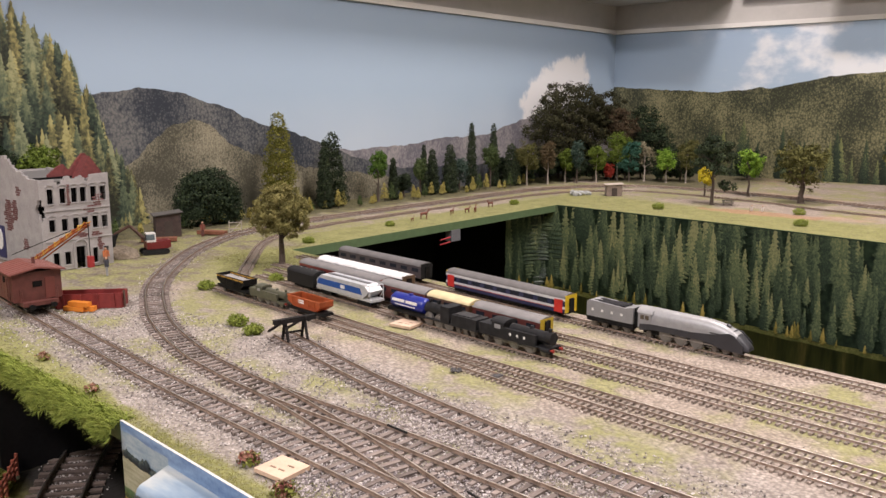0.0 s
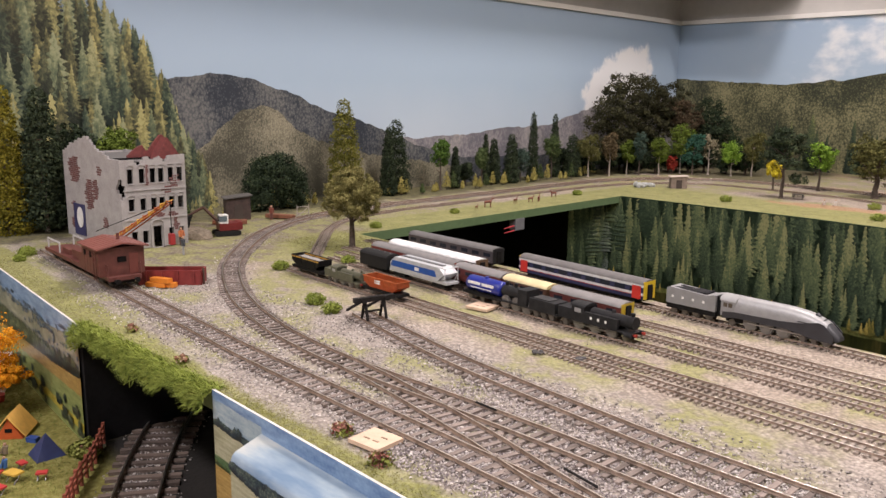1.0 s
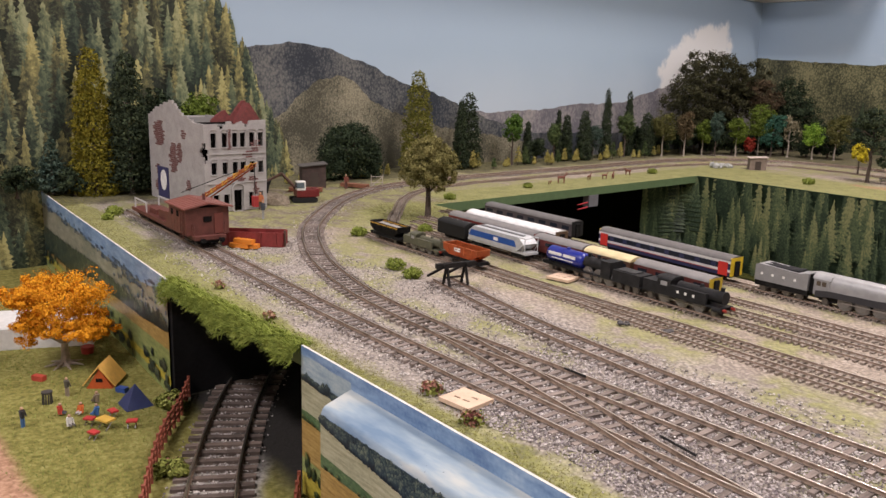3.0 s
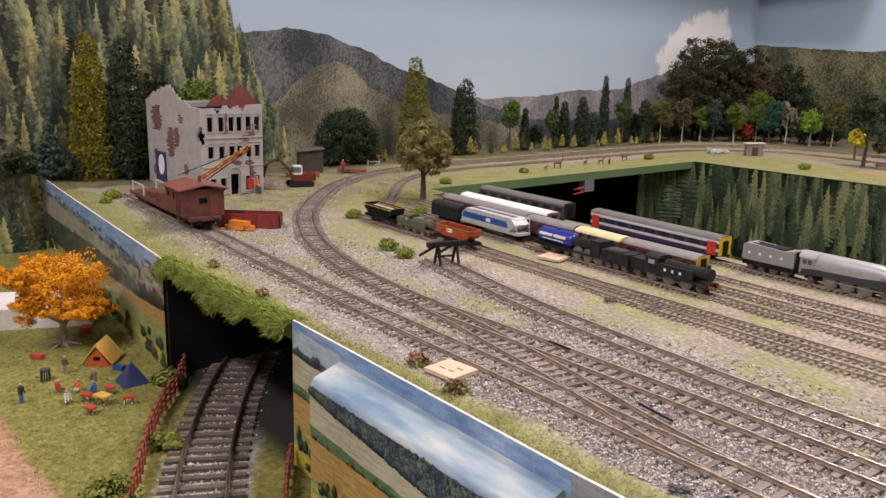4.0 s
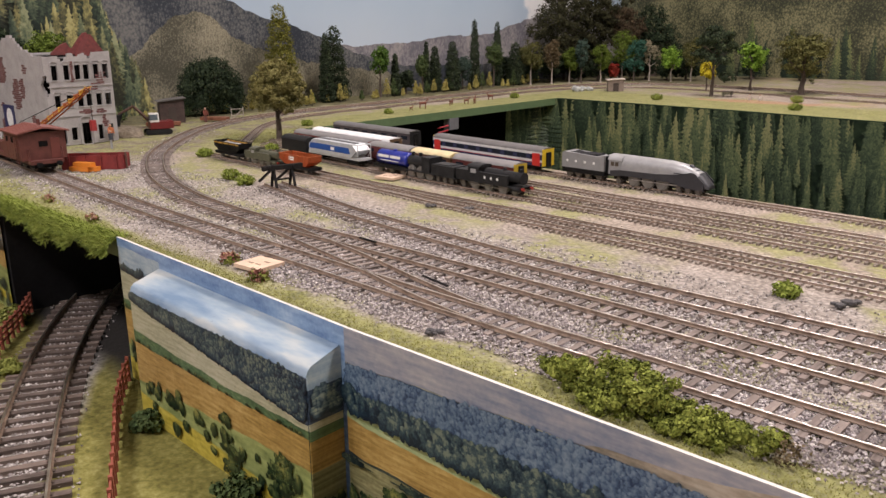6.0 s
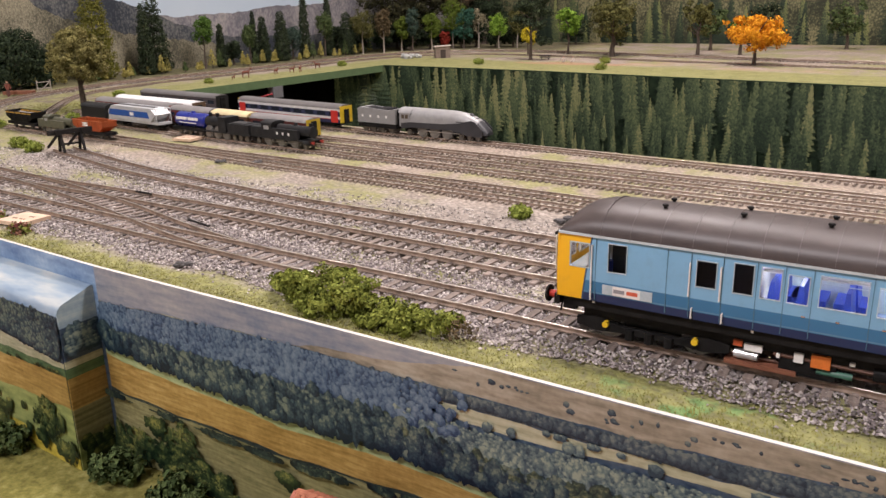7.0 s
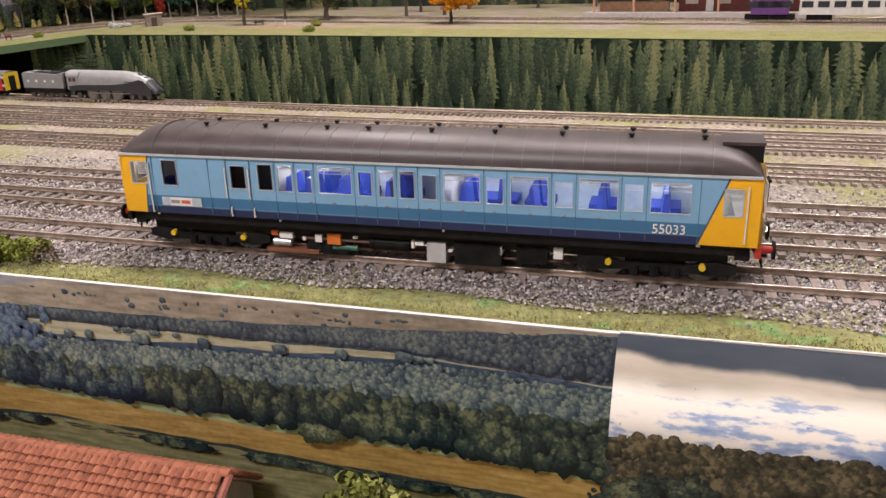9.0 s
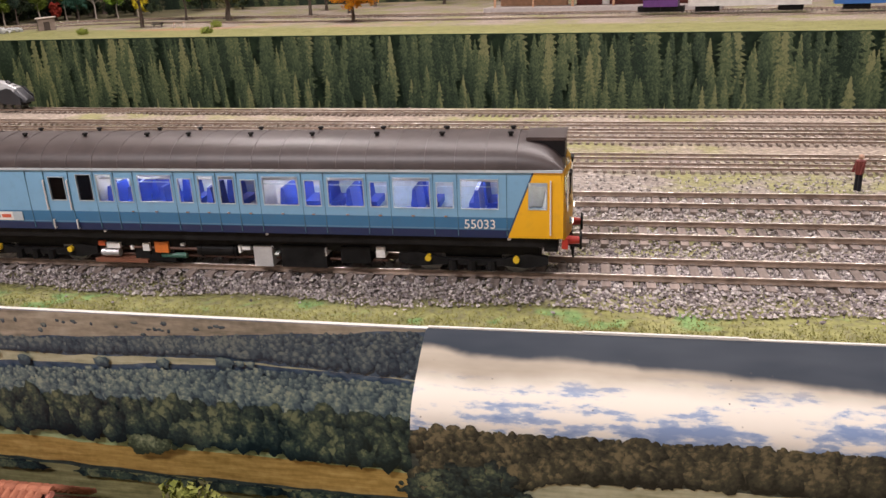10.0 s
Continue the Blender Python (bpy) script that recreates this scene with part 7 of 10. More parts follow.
hopper_wagon(row_at(R2, -0.524))
tank_wagon(row_at(R2, -0.428))
tender_engine(row_at(R2, -0.370))
tank_engine("tank_locomotive", "black tank locomotive with red front buffers in the yard", row_at(R2, -0.296), (0.021, 0.021, 0.022), 0.93)
streamliner(row_at(R5, -0.2035) @ Matrix.Diagonal((0.915, 1, 1, 1)))
open_wagon(row_at(R1, -0.636), (0.022, 0.021, 0.020), "stone", "black hopper wagon with a stone load", 0.92)
tank_engine("tank_locomotive", "small dark green tank locomotive between wagons", row_at(R1, -0.572), (0.085, 0.085, 0.055), 0.74, False)
open_wagon(row_at(R1, -0.506), (0.46, 0.115, 0.035), "white", "orange hopper wagon beside the buffer stop", 0.88)


# ---------- ruined building ----------
def stucco():
    g = Graph("ruin_stucco")
    v = g.local()
    n, f = g.noise(60, 4, v), g.noise(500, 3, v)
    g.bump(f, 0.25, 0.0004)
    return g.done(g.ramp(g.m("ADD", g.m("MULTIPLY", n, 0.6), g.m("MULTIPLY", f, 0.4)), (0.3, (0.27, 0.255, 0.25)), (0.7, (0.42, 0.40, 0.385))), 0.85)


STUCCO = stucco()
BRICKRED = paint((0.155, 0.068, 0.064), 0.8, 0.0, 0.3, 200.0)
ROOFRED = paint((0.16, 0.035, 0.032), 0.7, 0.0, 0.25, 200.0)
DARKHOLE = paint((0.008, 0.007, 0.007), 0.9)


def cut_wall(bm, width, holes, top, thick, cols=None):
    """A wall in local x (0 to width) and z with rectangular holes and a stepped broken top."""
    xs = sorted({0.0, width, *[h[0] for h in holes], *[h[1] for h in holes], *[p[0] for p in top]})
    zs = sorted({0.0, *[h[2] for h in holes], *[h[3] for h in holes]})
    zmax = max(p[1] for p in top)
    zs = [z for z in zs] + list(np.linspace(zs[-1] + 0.004, zmax, 7))
    for a, b in zip(xs, xs[1:]):
        cx = (a + b) / 2
        lim = float(np.interp(cx, [p[0] for p in top], [p[1] for p in top]))
        for lo, hi in zip(zs, zs[1:]):
            cz = (lo + hi) / 2
            if lo >= lim or any(h[0] < cx < h[1] and h[2] < cz < h[3] for h in holes):
                continue
            box(bm, a, b, 0, thick, lo, min(hi, lim))


def ruin(at):
    r = thing("ruined_building", "grey three storey ruined building with broken walls and red roof remains", "building", "", "", at)
    # facade, along local x from the corner; outside is -y
    W = 0.083
    cols = (0.006, 0.021, 0.035, 0.046, 0.059, 0.071)
    holes = []
    for z0, z1 in ((0.082, 0.100), (0.048, 0.063)):
        for c in cols:
            holes.append((c, c + 0.0075, z0, z1))
    holes += [(0.0, 0.003, 0.066, 0.080), (0.008, 0.0155, 0.002, 0.022), (0.022, 0.0295, 0.006, 0.022), (0.036, 0.0475, 0.0, 0.027), (0.057, 0.0635, 0.004, 0.023), (0.0705, 0.077, 0.006, 0.023)]
    jag = [(0.0, 0.111), (0.016, 0.1115), (0.019, 0.104), (0.024, 0.106), (0.028, 0.114), (0.034, 0.115), (0.037, 0.109), (0.042, 0.112), (0.050, 0.115), (0.053, 0.108), (0.056, 0.107), (0.060, 0.115), (W, 0.116)]
    bm = bmesh.new()
    cut_wall(bm, W, holes, jag, 0.003)
    part("facade", bm, STUCCO, r)
    for a, b, lo, hi in holes:
        if a == 0.0:
            continue
        bm = bmesh.new()
        e = 0.0009
        box(bm, a - e, b + e, -0.0008, 0.0, hi, hi + 0.0012)
        box(bm, a - e, b + e, -0.0010, 0.0, lo - 0.0012, lo)
        box(bm, a - e, a, -0.0007, 0.0, lo, hi)
        box(bm, b, b + e, -0.0007, 0.0, lo, hi)
        win = part("window_surround", bm, STUCCO, r)
        bm = bmesh.new()
        box(bm, (a + b) / 2 - 0.0003, (a + b) / 2 + 0.0003, 0.0012, 0.0018, lo, hi)
        box(bm, a, b, 0.0012, 0.0018, (lo + hi) / 2 - 0.0003, (lo + hi) / 2 + 0.0003)
        part("glazing_bar", bm, DARKHOLE, win)
        if lo > 0.03:
            bm = bmesh.new()
            m = (a + b) / 2
            pts = [(m + 0.0058 * math.cos(t), hi + 0.0018 + 0.0036 * math.sin(t)) for t in np.linspace(0, math.pi, 9)] + [(m + 0.0046 * math.cos(t), hi + 0.0018 + 0.0024 * math.sin(t)) for t in np.linspace(math.pi, 0, 9)]
            prism(bm, pts, -0.0011, 0.0)
            part("hood_mould", bm, STUCCO, win)
    bm = bmesh.new()
    for z in (0.036, 0.073):
        box(bm, 0, W, -0.0011, 0.0, z, z + 0.0016)
    part("string_course", bm, STUCCO, r)
    bm = bmesh.new()
    pts = [(0.0418 + 0.0095 * math.cos(t), 0.028 + 0.0085 * math.sin(t)) for t in np.linspace(0, math.pi, 13)] + [(0.0418 + 0.0078 * math.cos(t), 0.028 + 0.0068 * math.sin(t)) for t in np.linspace(math.pi, 0, 13)]
    prism(bm, pts, -0.0018, 0.0)
    for x in (0.0325, 0.0492):
        box(bm, x, x + 0.0020, -0.0018, 0.0, 0, 0.028)
    part("door_surround", bm, STUCCO, r)
    # gable end, running back from the corner
    G = 0.175
    jag = [(u * 1.167, z) for u, z in [(0.0, 0.111), (0.014, 0.112), (0.030, 0.114), (0.042, 0.118), (0.052, 0.121), (0.062, 0.126), (0.070, 0.132), (0.080, 0.136), (0.096, 0.134), (0.110, 0.128), (0.126, 0.124), (0.140, 0.118), (0.150, 0.114)]]
    rr = random.Random(3)
    bm = bmesh.new()
    fine = []
    for k in range(43):
        u = G * k / 42
        h = float(np.interp(u, [p[0] for p in jag], [p[1] for p in jag]))
        h = round(h / 0.0036) * 0.0036 + rr.uniform(-0.0005, 0.0005)
        fine += [(u, h), (u + G / 42 - 0.00002, h)] if k < 42 else [(u, h)]
    cut_wall(bm, G, [(0.0, 0.004, 0.062, 0.070), (0.0, 0.010, 0.070, 0.082), (0.003, 0.013, 0.074, 0.079), (0.0, 0.006, 0.082, 0.088)], fine, 0.003)
    gable = part("gable_wall", bm, STUCCO, r)
    gable.matrix_basis = pose(0, 0, 0, 0, 0, 90)
    def patch(u, z, w, h, seed):
        bm = bmesh.new()
        rr = random.Random(seed)
        rows = max(3, int(h / 0.0026))
        for k in range(rows):
            f = abs(2 * k / max(1, rows - 1) - 1)
            ww = w * (1 - 0.45 * f) * rr.uniform(0.75, 1.15)
            o = rr.uniform(-0.15, 0.15) * w
            zz = z - h / 2 + h * k / rows
            x = u + o - ww / 2
            while x < u + o + ww / 2:
                box(bm, x, x + 0.0042, -0.0005, 0.0002, zz, zz + 0.0021)
                x += 0.0047
        return bm
    for i, (u, z, w, h) in enumerate(((0.118, 0.092, 0.030, 0.034), (0.080, 0.062, 0.024, 0.040), (0.062, 0.070, 0.012, 0.026), (0.050, 0.095, 0.012, 0.012), (0.126, 0.042, 0.010, 0.014), (0.128, 0.020, 0.012, 0.016), (0.040, 0.030, 0.014, 0.014))):
        bm = patch(u * 1.167, z, w * 1.15, h, i)
        bmesh.ops.transform(bm, matrix=Matrix.Scale(-1, 4, (0, 1, 0)) @ Matrix.Translation((0, -0.0, 0)), verts=bm.verts)
        bmesh.ops.transform(bm, matrix=pose(0, 0, 0, 0, 0, 90), verts=bm.verts)
        for v in bm.verts:
            v.co.x = -0.0004 if v.co.x < -0.0 else v.co.x
        part("brick_patch", patch_flip(bm), BRICKRED, r, "bare red brickwork")
    for i, (u, z, w, h) in enumerate(((0.066, 0.082, 0.012, 0.018), (0.056, 0.073, 0.014, 0.010), (0.0302, 0.092, 0.004, 0.026), (0.044, 0.041, 0.014, 0.006), (0.060, 0.040, 0.012, 0.008), (0.066, 0.028, 0.006, 0.016))):
        part("brick_patch", patch(u, z, w, h, 20 + i), BRICKRED, r, "bare red brickwork")
    # poster on the gable
    bm = bmesh.new()
    box(bm, -0.0040, -0.0032, 0.112, 0.148, 0.004, 0.046)
    poster = part("poster", bm, paint((0.045, 0.045, 0.12), 0.5), r, "dark blue poster with a pale oval")
    bm = bmesh.new()
    pts = [(0.127 + 0.010 * math.cos(t), 0.028 + 0.014 * math.sin(t)) for t in np.linspace(0, 2 * math.pi, 20, endpoint=False)]
    prism(bm, pts, -0.0004, 0.0004)
    bmesh.ops.transform(bm, matrix=Matrix.Translation((-0.0042, 0, 0)) @ pose(0, 0, 0, 0, 0, 90), verts=bm.verts)
    part("poster_oval", bm, WHITE, poster)
    # rear and far walls, floors and what is left of the roof
    bm = bmesh.new()
    box(bm, 0.003, W, G - 0.003, G, 0, 0.112)
    box(bm, W - 0.003, W, 0.003, G - 0.003, 0, 0.113)
    part("rear_wall", bm, STUCCO, r)
    for z in (0.034, 0.071):
        bm = bmesh.new()
        box(bm, 0.0032, W - 0.0032, 0.030, G - 0.0032, z, z + 0.002)
        part("storey_floor", bm, paint((0.12, 0.10, 0.085), 0.9), r)
    # dark sheet added for the unlit inside behind the openings
    bm = bmesh.new()
    box(bm, 0.0032, W - 0.0032, 0.028, 0.030, 0.001, 0.112)
    part("inner_wall", bm, DARKHOLE, r)
    bm = bmesh.new()
    box(bm, 0.0032, W - 0.002, 0.0032, G - 0.0032, 0.108, 0.1095)
    part("flat_roof", bm, paint((0.13, 0.125, 0.12), 0.9), r)
    bm = bmesh.new()
    line = [(0.022, 0.110), (0.022, 0.114), (0.030, 0.121), (0.036, 0.125), (0.042, 0.127), (0.046, 0.121), (0.049, 0.119), (0.053, 0.124), (0.060, 0.133), (0.066, 0.139), (0.070, 0.1395), (0.076, 0.131), (0.083, 0.119), (0.083, 0.110)]
    prism(bm, line, 0.030, 0.034)
    part("roof_remnant", bm, ROOFRED, r, "jagged red roof remnant")
    bm = bmesh.new()
    tri = [(0.050, 0.110), (0.066, 0.137), (0.083, 0.112), (0.083, 0.110)]
    prism(bm, tri, 0.010, 0.0295)
    part("roof_slope", bm, ROOFRED, r)
    return r


def patch_flip(bm):
    """Lay brick courses on the outside of the gable."""
    lo = min(v.co.x for v in bm.verts)
    for v in bm.verts:
        v.co.x = -0.0034 if abs(v.co.x - lo) < 1e-5 else -0.0026
    return bm


# local x runs along the facade (world +y), local y runs back (world -x)
ruin(pose(-0.905, 0.621, 0.0, 0, 0, 90))


# ---------- rail crane ----------
def rail_crane(at):
    c = thing("crane_wagon", "oxide red rail crane wagon with an orange lattice jib", "crane", "", "", at)
    RED = paint((0.115, 0.034, 0.026), 0.55, 0.0, 0.22, 150.0)
    part("deck", rbox(-0.105, 0.085, -0.0150, 0.0150, 0.0120, 0.0158, 0.0006), RED, c)
    cab = part("cabin", rbox(0.034, 0.078, -0.0205, 0.0205, 0.0158, 0.0435, 0.0005), RED, c, "red planked cabin")
    for s in (-1, 1):
        for k in range(6):
            x = 0.0375 + k * 0.0074
            part("plank", rbox(x - 0.0034, x + 0.0034, s * 0.0207 - 0.0003, s * 0.0207 + 0.0003, 0.0165, 0.0427, 0.0001, 1), RED, cab)
        for x in (0.043, 0.058):
            part("window", rbox(x - 0.0026, x + 0.0026, s * 0.0211 - 0.0003, s * 0.0211 + 0.0003, 0.0330, 0.0385, 0.0001, 1), DARKHOLE, cab)
        bm = bmesh.new()
        for q in range(6):
            tube(bm, (0.067, s * 0.0218, 0.014 + q * 0.005), (0.073, s * 0.0218, 0.014 + q * 0.005), 0.0004, seg=5)
        for x in (0.067, 0.073):
            tube(bm, (x, s * 0.0218, 0.012), (x, s * 0.0218, 0.040), 0.0004, seg=5)
        part("ladder", bm, RED, c)
    part("window", rbox(0.0776, 0.0786, -0.0040, 0.0040, 0.0290, 0.0345, 0.0001, 1), DARKHOLE, cab)
    part("door", rbox(0.0778, 0.0787, 0.0065, 0.0150, 0.0165, 0.0370, 0.0001, 1), paint((0.15, 0.04, 0.03), 0.6), cab)
    bm = bmesh.new()
    prism(bm, [(-0.0240, 0.0427), (0.0, 0.0475), (0.0240, 0.0427), (0.0240, 0.0441), (0.0, 0.0490), (-0.0240, 0.0441)], 0.0305, 0.0825)
    bmesh.ops.transform(bm, matrix=pose(0, 0, 0, 0, 0, -90), verts=bm.verts)
    bmesh.ops.transform(bm, matrix=Matrix.Translation((0.0, 0, 0)), verts=bm.verts)
    roof = part("roof", bm, paint((0.185, 0.062, 0.048), 0.6, 0.0, 0.15), c, "faded red pitched roof")
    for k in range(8):
        for s in (-1, 1):
            bm = bmesh.new()
            x = 0.0325 + k * 0.0068
            tube(bm, (x, 0, 0.0491), (x, s * 0.0238, 0.0442), 0.0005, seg=5)
            part("batten", bm, roof.data.materials[0], roof)
    bm = bmesh.new()
    tube(bm, (0.060, 0.004, 0.0465), (0.060, 0.004, 0.0545), 0.0016, 0.0016, 8)
    part("chimney", bm, RED, roof)
    part("winch", rbox(-0.030, -0.006, -0.010, 0.010, 0.0158, 0.0250, 0.0012), RED, c)
    part("engine_housing", rbox(0.010, 0.033, -0.0165, 0.0165, 0.0158, 0.0300, 0.0012), RED, c)
    part("toolbox", rbox(-0.062, -0.040, -0.009, 0.006, 0.0158, 0.0215, 0.0006), RED, c)
    bm = bmesh.new()
    for a, b in (((-0.098, -0.013, 0.0158), (-0.098, -0.013, 0.027)), ((-0.098, -0.013, 0.027), (-0.060, -0.013, 0.027)), ((-0.060, -0.013, 0.027), (-0.060, -0.013, 0.0158)), ((-0.098, 0.013, 0.0158), (-0.098, 0.013, 0.027)), ((-0.098, 0.013, 0.027), (-0.060, 0.013, 0.027)), ((-0.060, 0.013, 0.027), (-0.060, 0.013, 0.0158))):
        tube(bm, a, b, 0.0009, seg=6)
    part("handrail", bm, paint((0.42, 0.41, 0.40), 0.4), c, "pale grey handrail")
    # jib, slewed over the far side
    ORANGE = paint((0.40, 0.105, 0.025), 0.5, 0.0, 0.15)
    a, b = Vector((0.004, 0.014, 0.032)), Vector((0.070, 0.052, 0.083))
    jib = thing_part("jib", c)
    for oy in (-0.0035, 0.0035):
        for oz in (-0.0022, 0.0022):
            bm = bmesh.new()
            tube(bm, a + Vector((0, oy, oz)), b + Vector((0, oy * 0.5, oz * 0.5)), 0.0008, 0.0007, 6)
            part("chord", bm, ORANGE, jib)
    for k in range(11):
        t0, t1 = k / 11, (k + 1) / 11
        p, q = a.lerp(b, t0), a.lerp(b, t1)
        bm = bmesh.new()
        tube(bm, p + Vector((0, -0.0035, 0.0022)), q + Vector((0, 0.0030, 0.0020)), 0.0005, seg=5)
        tube(bm, p + Vector((0, -0.0035, 0.0022)), p + Vector((0, -0.0035, -0.0022)), 0.0005, seg=5)
        tube(bm, p + Vector((0, -0.0035, -0.0022)), q + Vector((0, -0.0032, 0.0020)), 0.0005, seg=5)
        tube(bm, p + Vector((0, -0.0042, 0.0026)), p + Vector((0, 0.0042, 0.0026)), 0.0006, seg=5)
        part("lattice_bar", bm, ORANGE if k % 2 else paint((0.60, 0.36, 0.05), 0.5), jib)
    bm = bmesh.new()
    tube(bm, b, b + Vector((0, 0, -0.034)), 0.0004, seg=5)
    tube(bm, a + Vector((-0.02, -0.004, 0.012)), b, 0.0004, seg=5)
    part("cable", bm, DARKHOLE, jib)
    part("hook_block", rbox(b.x - 0.0028, b.x + 0.0028, b.y - 0.0024, b.y + 0.0024, b.z - 0.044, b.z - 0.033, 0.0008), paint((0.33, 0.03, 0.03), 0.5), jib, "red hook block")
    bm = bmesh.new()
    box(bm, -0.004, 0.008, 0.006, 0.020, 0.0158, 0.034)
    part("jib_mount", bevel(bm, 0.0006), RED, c)
    for cx in (-0.080, 0.060):
        bg = part("bogie", rbox(cx - 0.019, cx + 0.019, -0.0105, 0.0105, 0.0075, 0.0120, 0.0008), UNDER, c)
        for x in (cx - 0.0115, cx + 0.0115):
            for s in (-1, 1):
                bm = wheel_mesh(0.0055, 0.0030)
                bmesh.ops.transform(bm, matrix=Matrix.Translation((x, s * 0.0087, 0.0097)) @ Matrix.Diagonal((1, -s, 1, 1)), verts=bm.verts)
                part("wheel", bm, [paint((0.16, 0.13, 0.12), 0.5, 0.5)], bg)
    for s in (-1, 1):
        bm = bmesh.new()
        x = 0.085 if s > 0 else -0.105
        for y in (-0.009, 0.009):
            tube(bm, (x, y, 0.0125), (x + s * 0.006, y, 0.0125), 0.0014, 0.0026, 9)
        part("buffer", bm, UNDER, c)
    bm = bmesh.new()
    for x in (0.083, 0.0785):
        for y in (-0.015, 0.015):
            tube(bm, (x, y, 0.0150), (x, y, 0.028), 0.0005, seg=5)
    part("end_rail", bm, RED, c)
    return c


def thing_part(name, parent):
    """A part built of pieces of its own; its first mesh is a small root block."""
    return part(name, rbox(0.001, 0.007, 0.011, 0.017, 0.029, 0.035, 0.0004), paint((0.40, 0.105, 0.025), 0.5, 0.0, 0.15), parent)


rail_crane(pose(-0.795, 0.5355, 0, 0, 0, -4.5) @ Matrix.Diagonal((1.13, 1.06, 1, 1)))


# ---------- buffer stop ----------
def buffer_stop(at):
    c = thing("buffer_stop", "black timber buffer stop at the end of the siding", "buffer stop", "", "", at)
    M = paint((0.017, 0.015, 0.014), 0.7, 0.0, 0.3)
    part("beam", rbox(-0.0022, 0.0022, -0.0190, 0.0190, 0.0185, 0.0225, 0.0004), M, c)
    for y in (-0.0088, 0.0088):
        for x0, x1 in ((-0.006, -0.001), (0.006, 0.001)):
            bm = bmesh.new()
            tube(bm, (x0, y, 0.0030), (x1, y, 0.0188), 0.0014, 0.0014, 6)
            part("post", bm, M, c)
        bm = bmesh.new()
        tube(bm, (-0.036, y, 0.0030), (-0.003, y, 0.0190), 0.0013, 0.0013, 6)
        part("strut", bm, M, c)
    bm = bmesh.new()
    tube(bm, (-0.003, -0.0088, 0.009), (-0.003, 0.0088, 0.009), 0.0010, seg=6)
    part("tie_bar", bm, M, c)
    for y in (-0.0113, 0.0113):
        bm = bmesh.new()
        tube(bm, (0.0022, y, 0.0205), (0.0045, y, 0.0205), 0.0026, 0.0026, 10)
        part("buffer_pad", bm, M, c)
    return c


buffer_stop(pose(-0.449, 0.6325, 0.0012, 0, 0, -14))


# ---------- small buildings, machines and lineside things ----------
def excavator(at):
    c = thing("excavator", "red and white tracked excavator by the ruin", "excavator", "", "", at)
    R, Wt, D = paint((0.15, 0.018, 0.018), 0.4), WHITE, paint((0.02, 0.02, 0.02), 0.6)
    for y in (-0.0105, 0.0105):
        bm = bmesh.new()
        pts = [(0.017 * math.copysign(1, math.cos(t)) + 0.0038 * math.cos(t), 0.0042 + 0.0040 * math.sin(t)) for t in np.linspace(0, 2 * math.pi, 16, endpoint=False)]
        prism(bm, pts, y - 0.0035, y + 0.0035)
        part("track", bm, D, c)
    part("body", rbox(-0.020, 0.013, -0.0125, 0.0125, 0.0090, 0.0205, 0.0015), R, c)
    part("counterweight", rbox(-0.0235, -0.016, -0.0120, 0.0120, 0.0095, 0.0215, 0.0030, 3), R, c)
    cab = part("cab", rbox(-0.001, 0.013, -0.0010, 0.0125, 0.0200, 0.0345, 0.0012), Wt, c)
    part("cab_glass", rbox(0.001, 0.0133, -0.0013, 0.0128, 0.0235, 0.0325, 0.0006), paint((0.10, 0.13, 0.15), 0.1), cab)
    BR = paint((0.10, 0.05, 0.035), 0.5)
    for p, q, r0, r1 in (((0.010, -0.005, 0.020), (0.034, -0.005, 0.046), 0.0032, 0.0026), ((0.034, -0.005, 0.046), (0.058, -0.005, 0.034), 0.0026, 0.0018)):
        bm = bmesh.new()
        tube(bm, p, q, r0, r1, 6)
        part("boom", bm, BR, c)
    bm = bmesh.new()
    prism(bm, [(0.052, 0.036), (0.066, 0.030), (0.070, 0.014), (0.058, 0.016), (0.056, 0.026)], -0.013, 0.003)
    part("bucket", bevel(bm, 0.0008), D, c)
    return c


excavator(pose(-0.925, 0.772, 0, 0, 0, -108) @ Matrix.Scale(0.86, 4))


def shed(at, w, d, h, wall, roof, label, lean=0.004):
    c = thing("shed", label, "shed", "", "", at)
    part("wall", rbox(-w / 2, w / 2, -d / 2, d / 2, 0, h, 0.0004), wall, c)
    bm = bmesh.new()
    prism(bm, [(-w / 2 - 0.003, h), (-w / 2 - 0.003, h + 0.0015), (w / 2 + 0.003, h + lean + 0.0015), (w / 2 + 0.003, h + lean)], -d / 2 - 0.003, d / 2 + 0.003)
    part("roof", bm, roof, c)
    bm = bmesh.new()
    prism(bm, [(-w / 2, h - 0.0002), (w / 2, h - 0.0002), (w / 2, h + lean)], -d / 2, d / 2)
    part("gable", bm, wall, c)
    part("door", rbox(-0.006, 0.006, -d / 2 - 0.0006, -d / 2 + 0.0002, 0, h * 0.75, 0.0002), paint((0.05, 0.035, 0.028), 0.7), c)
    return c


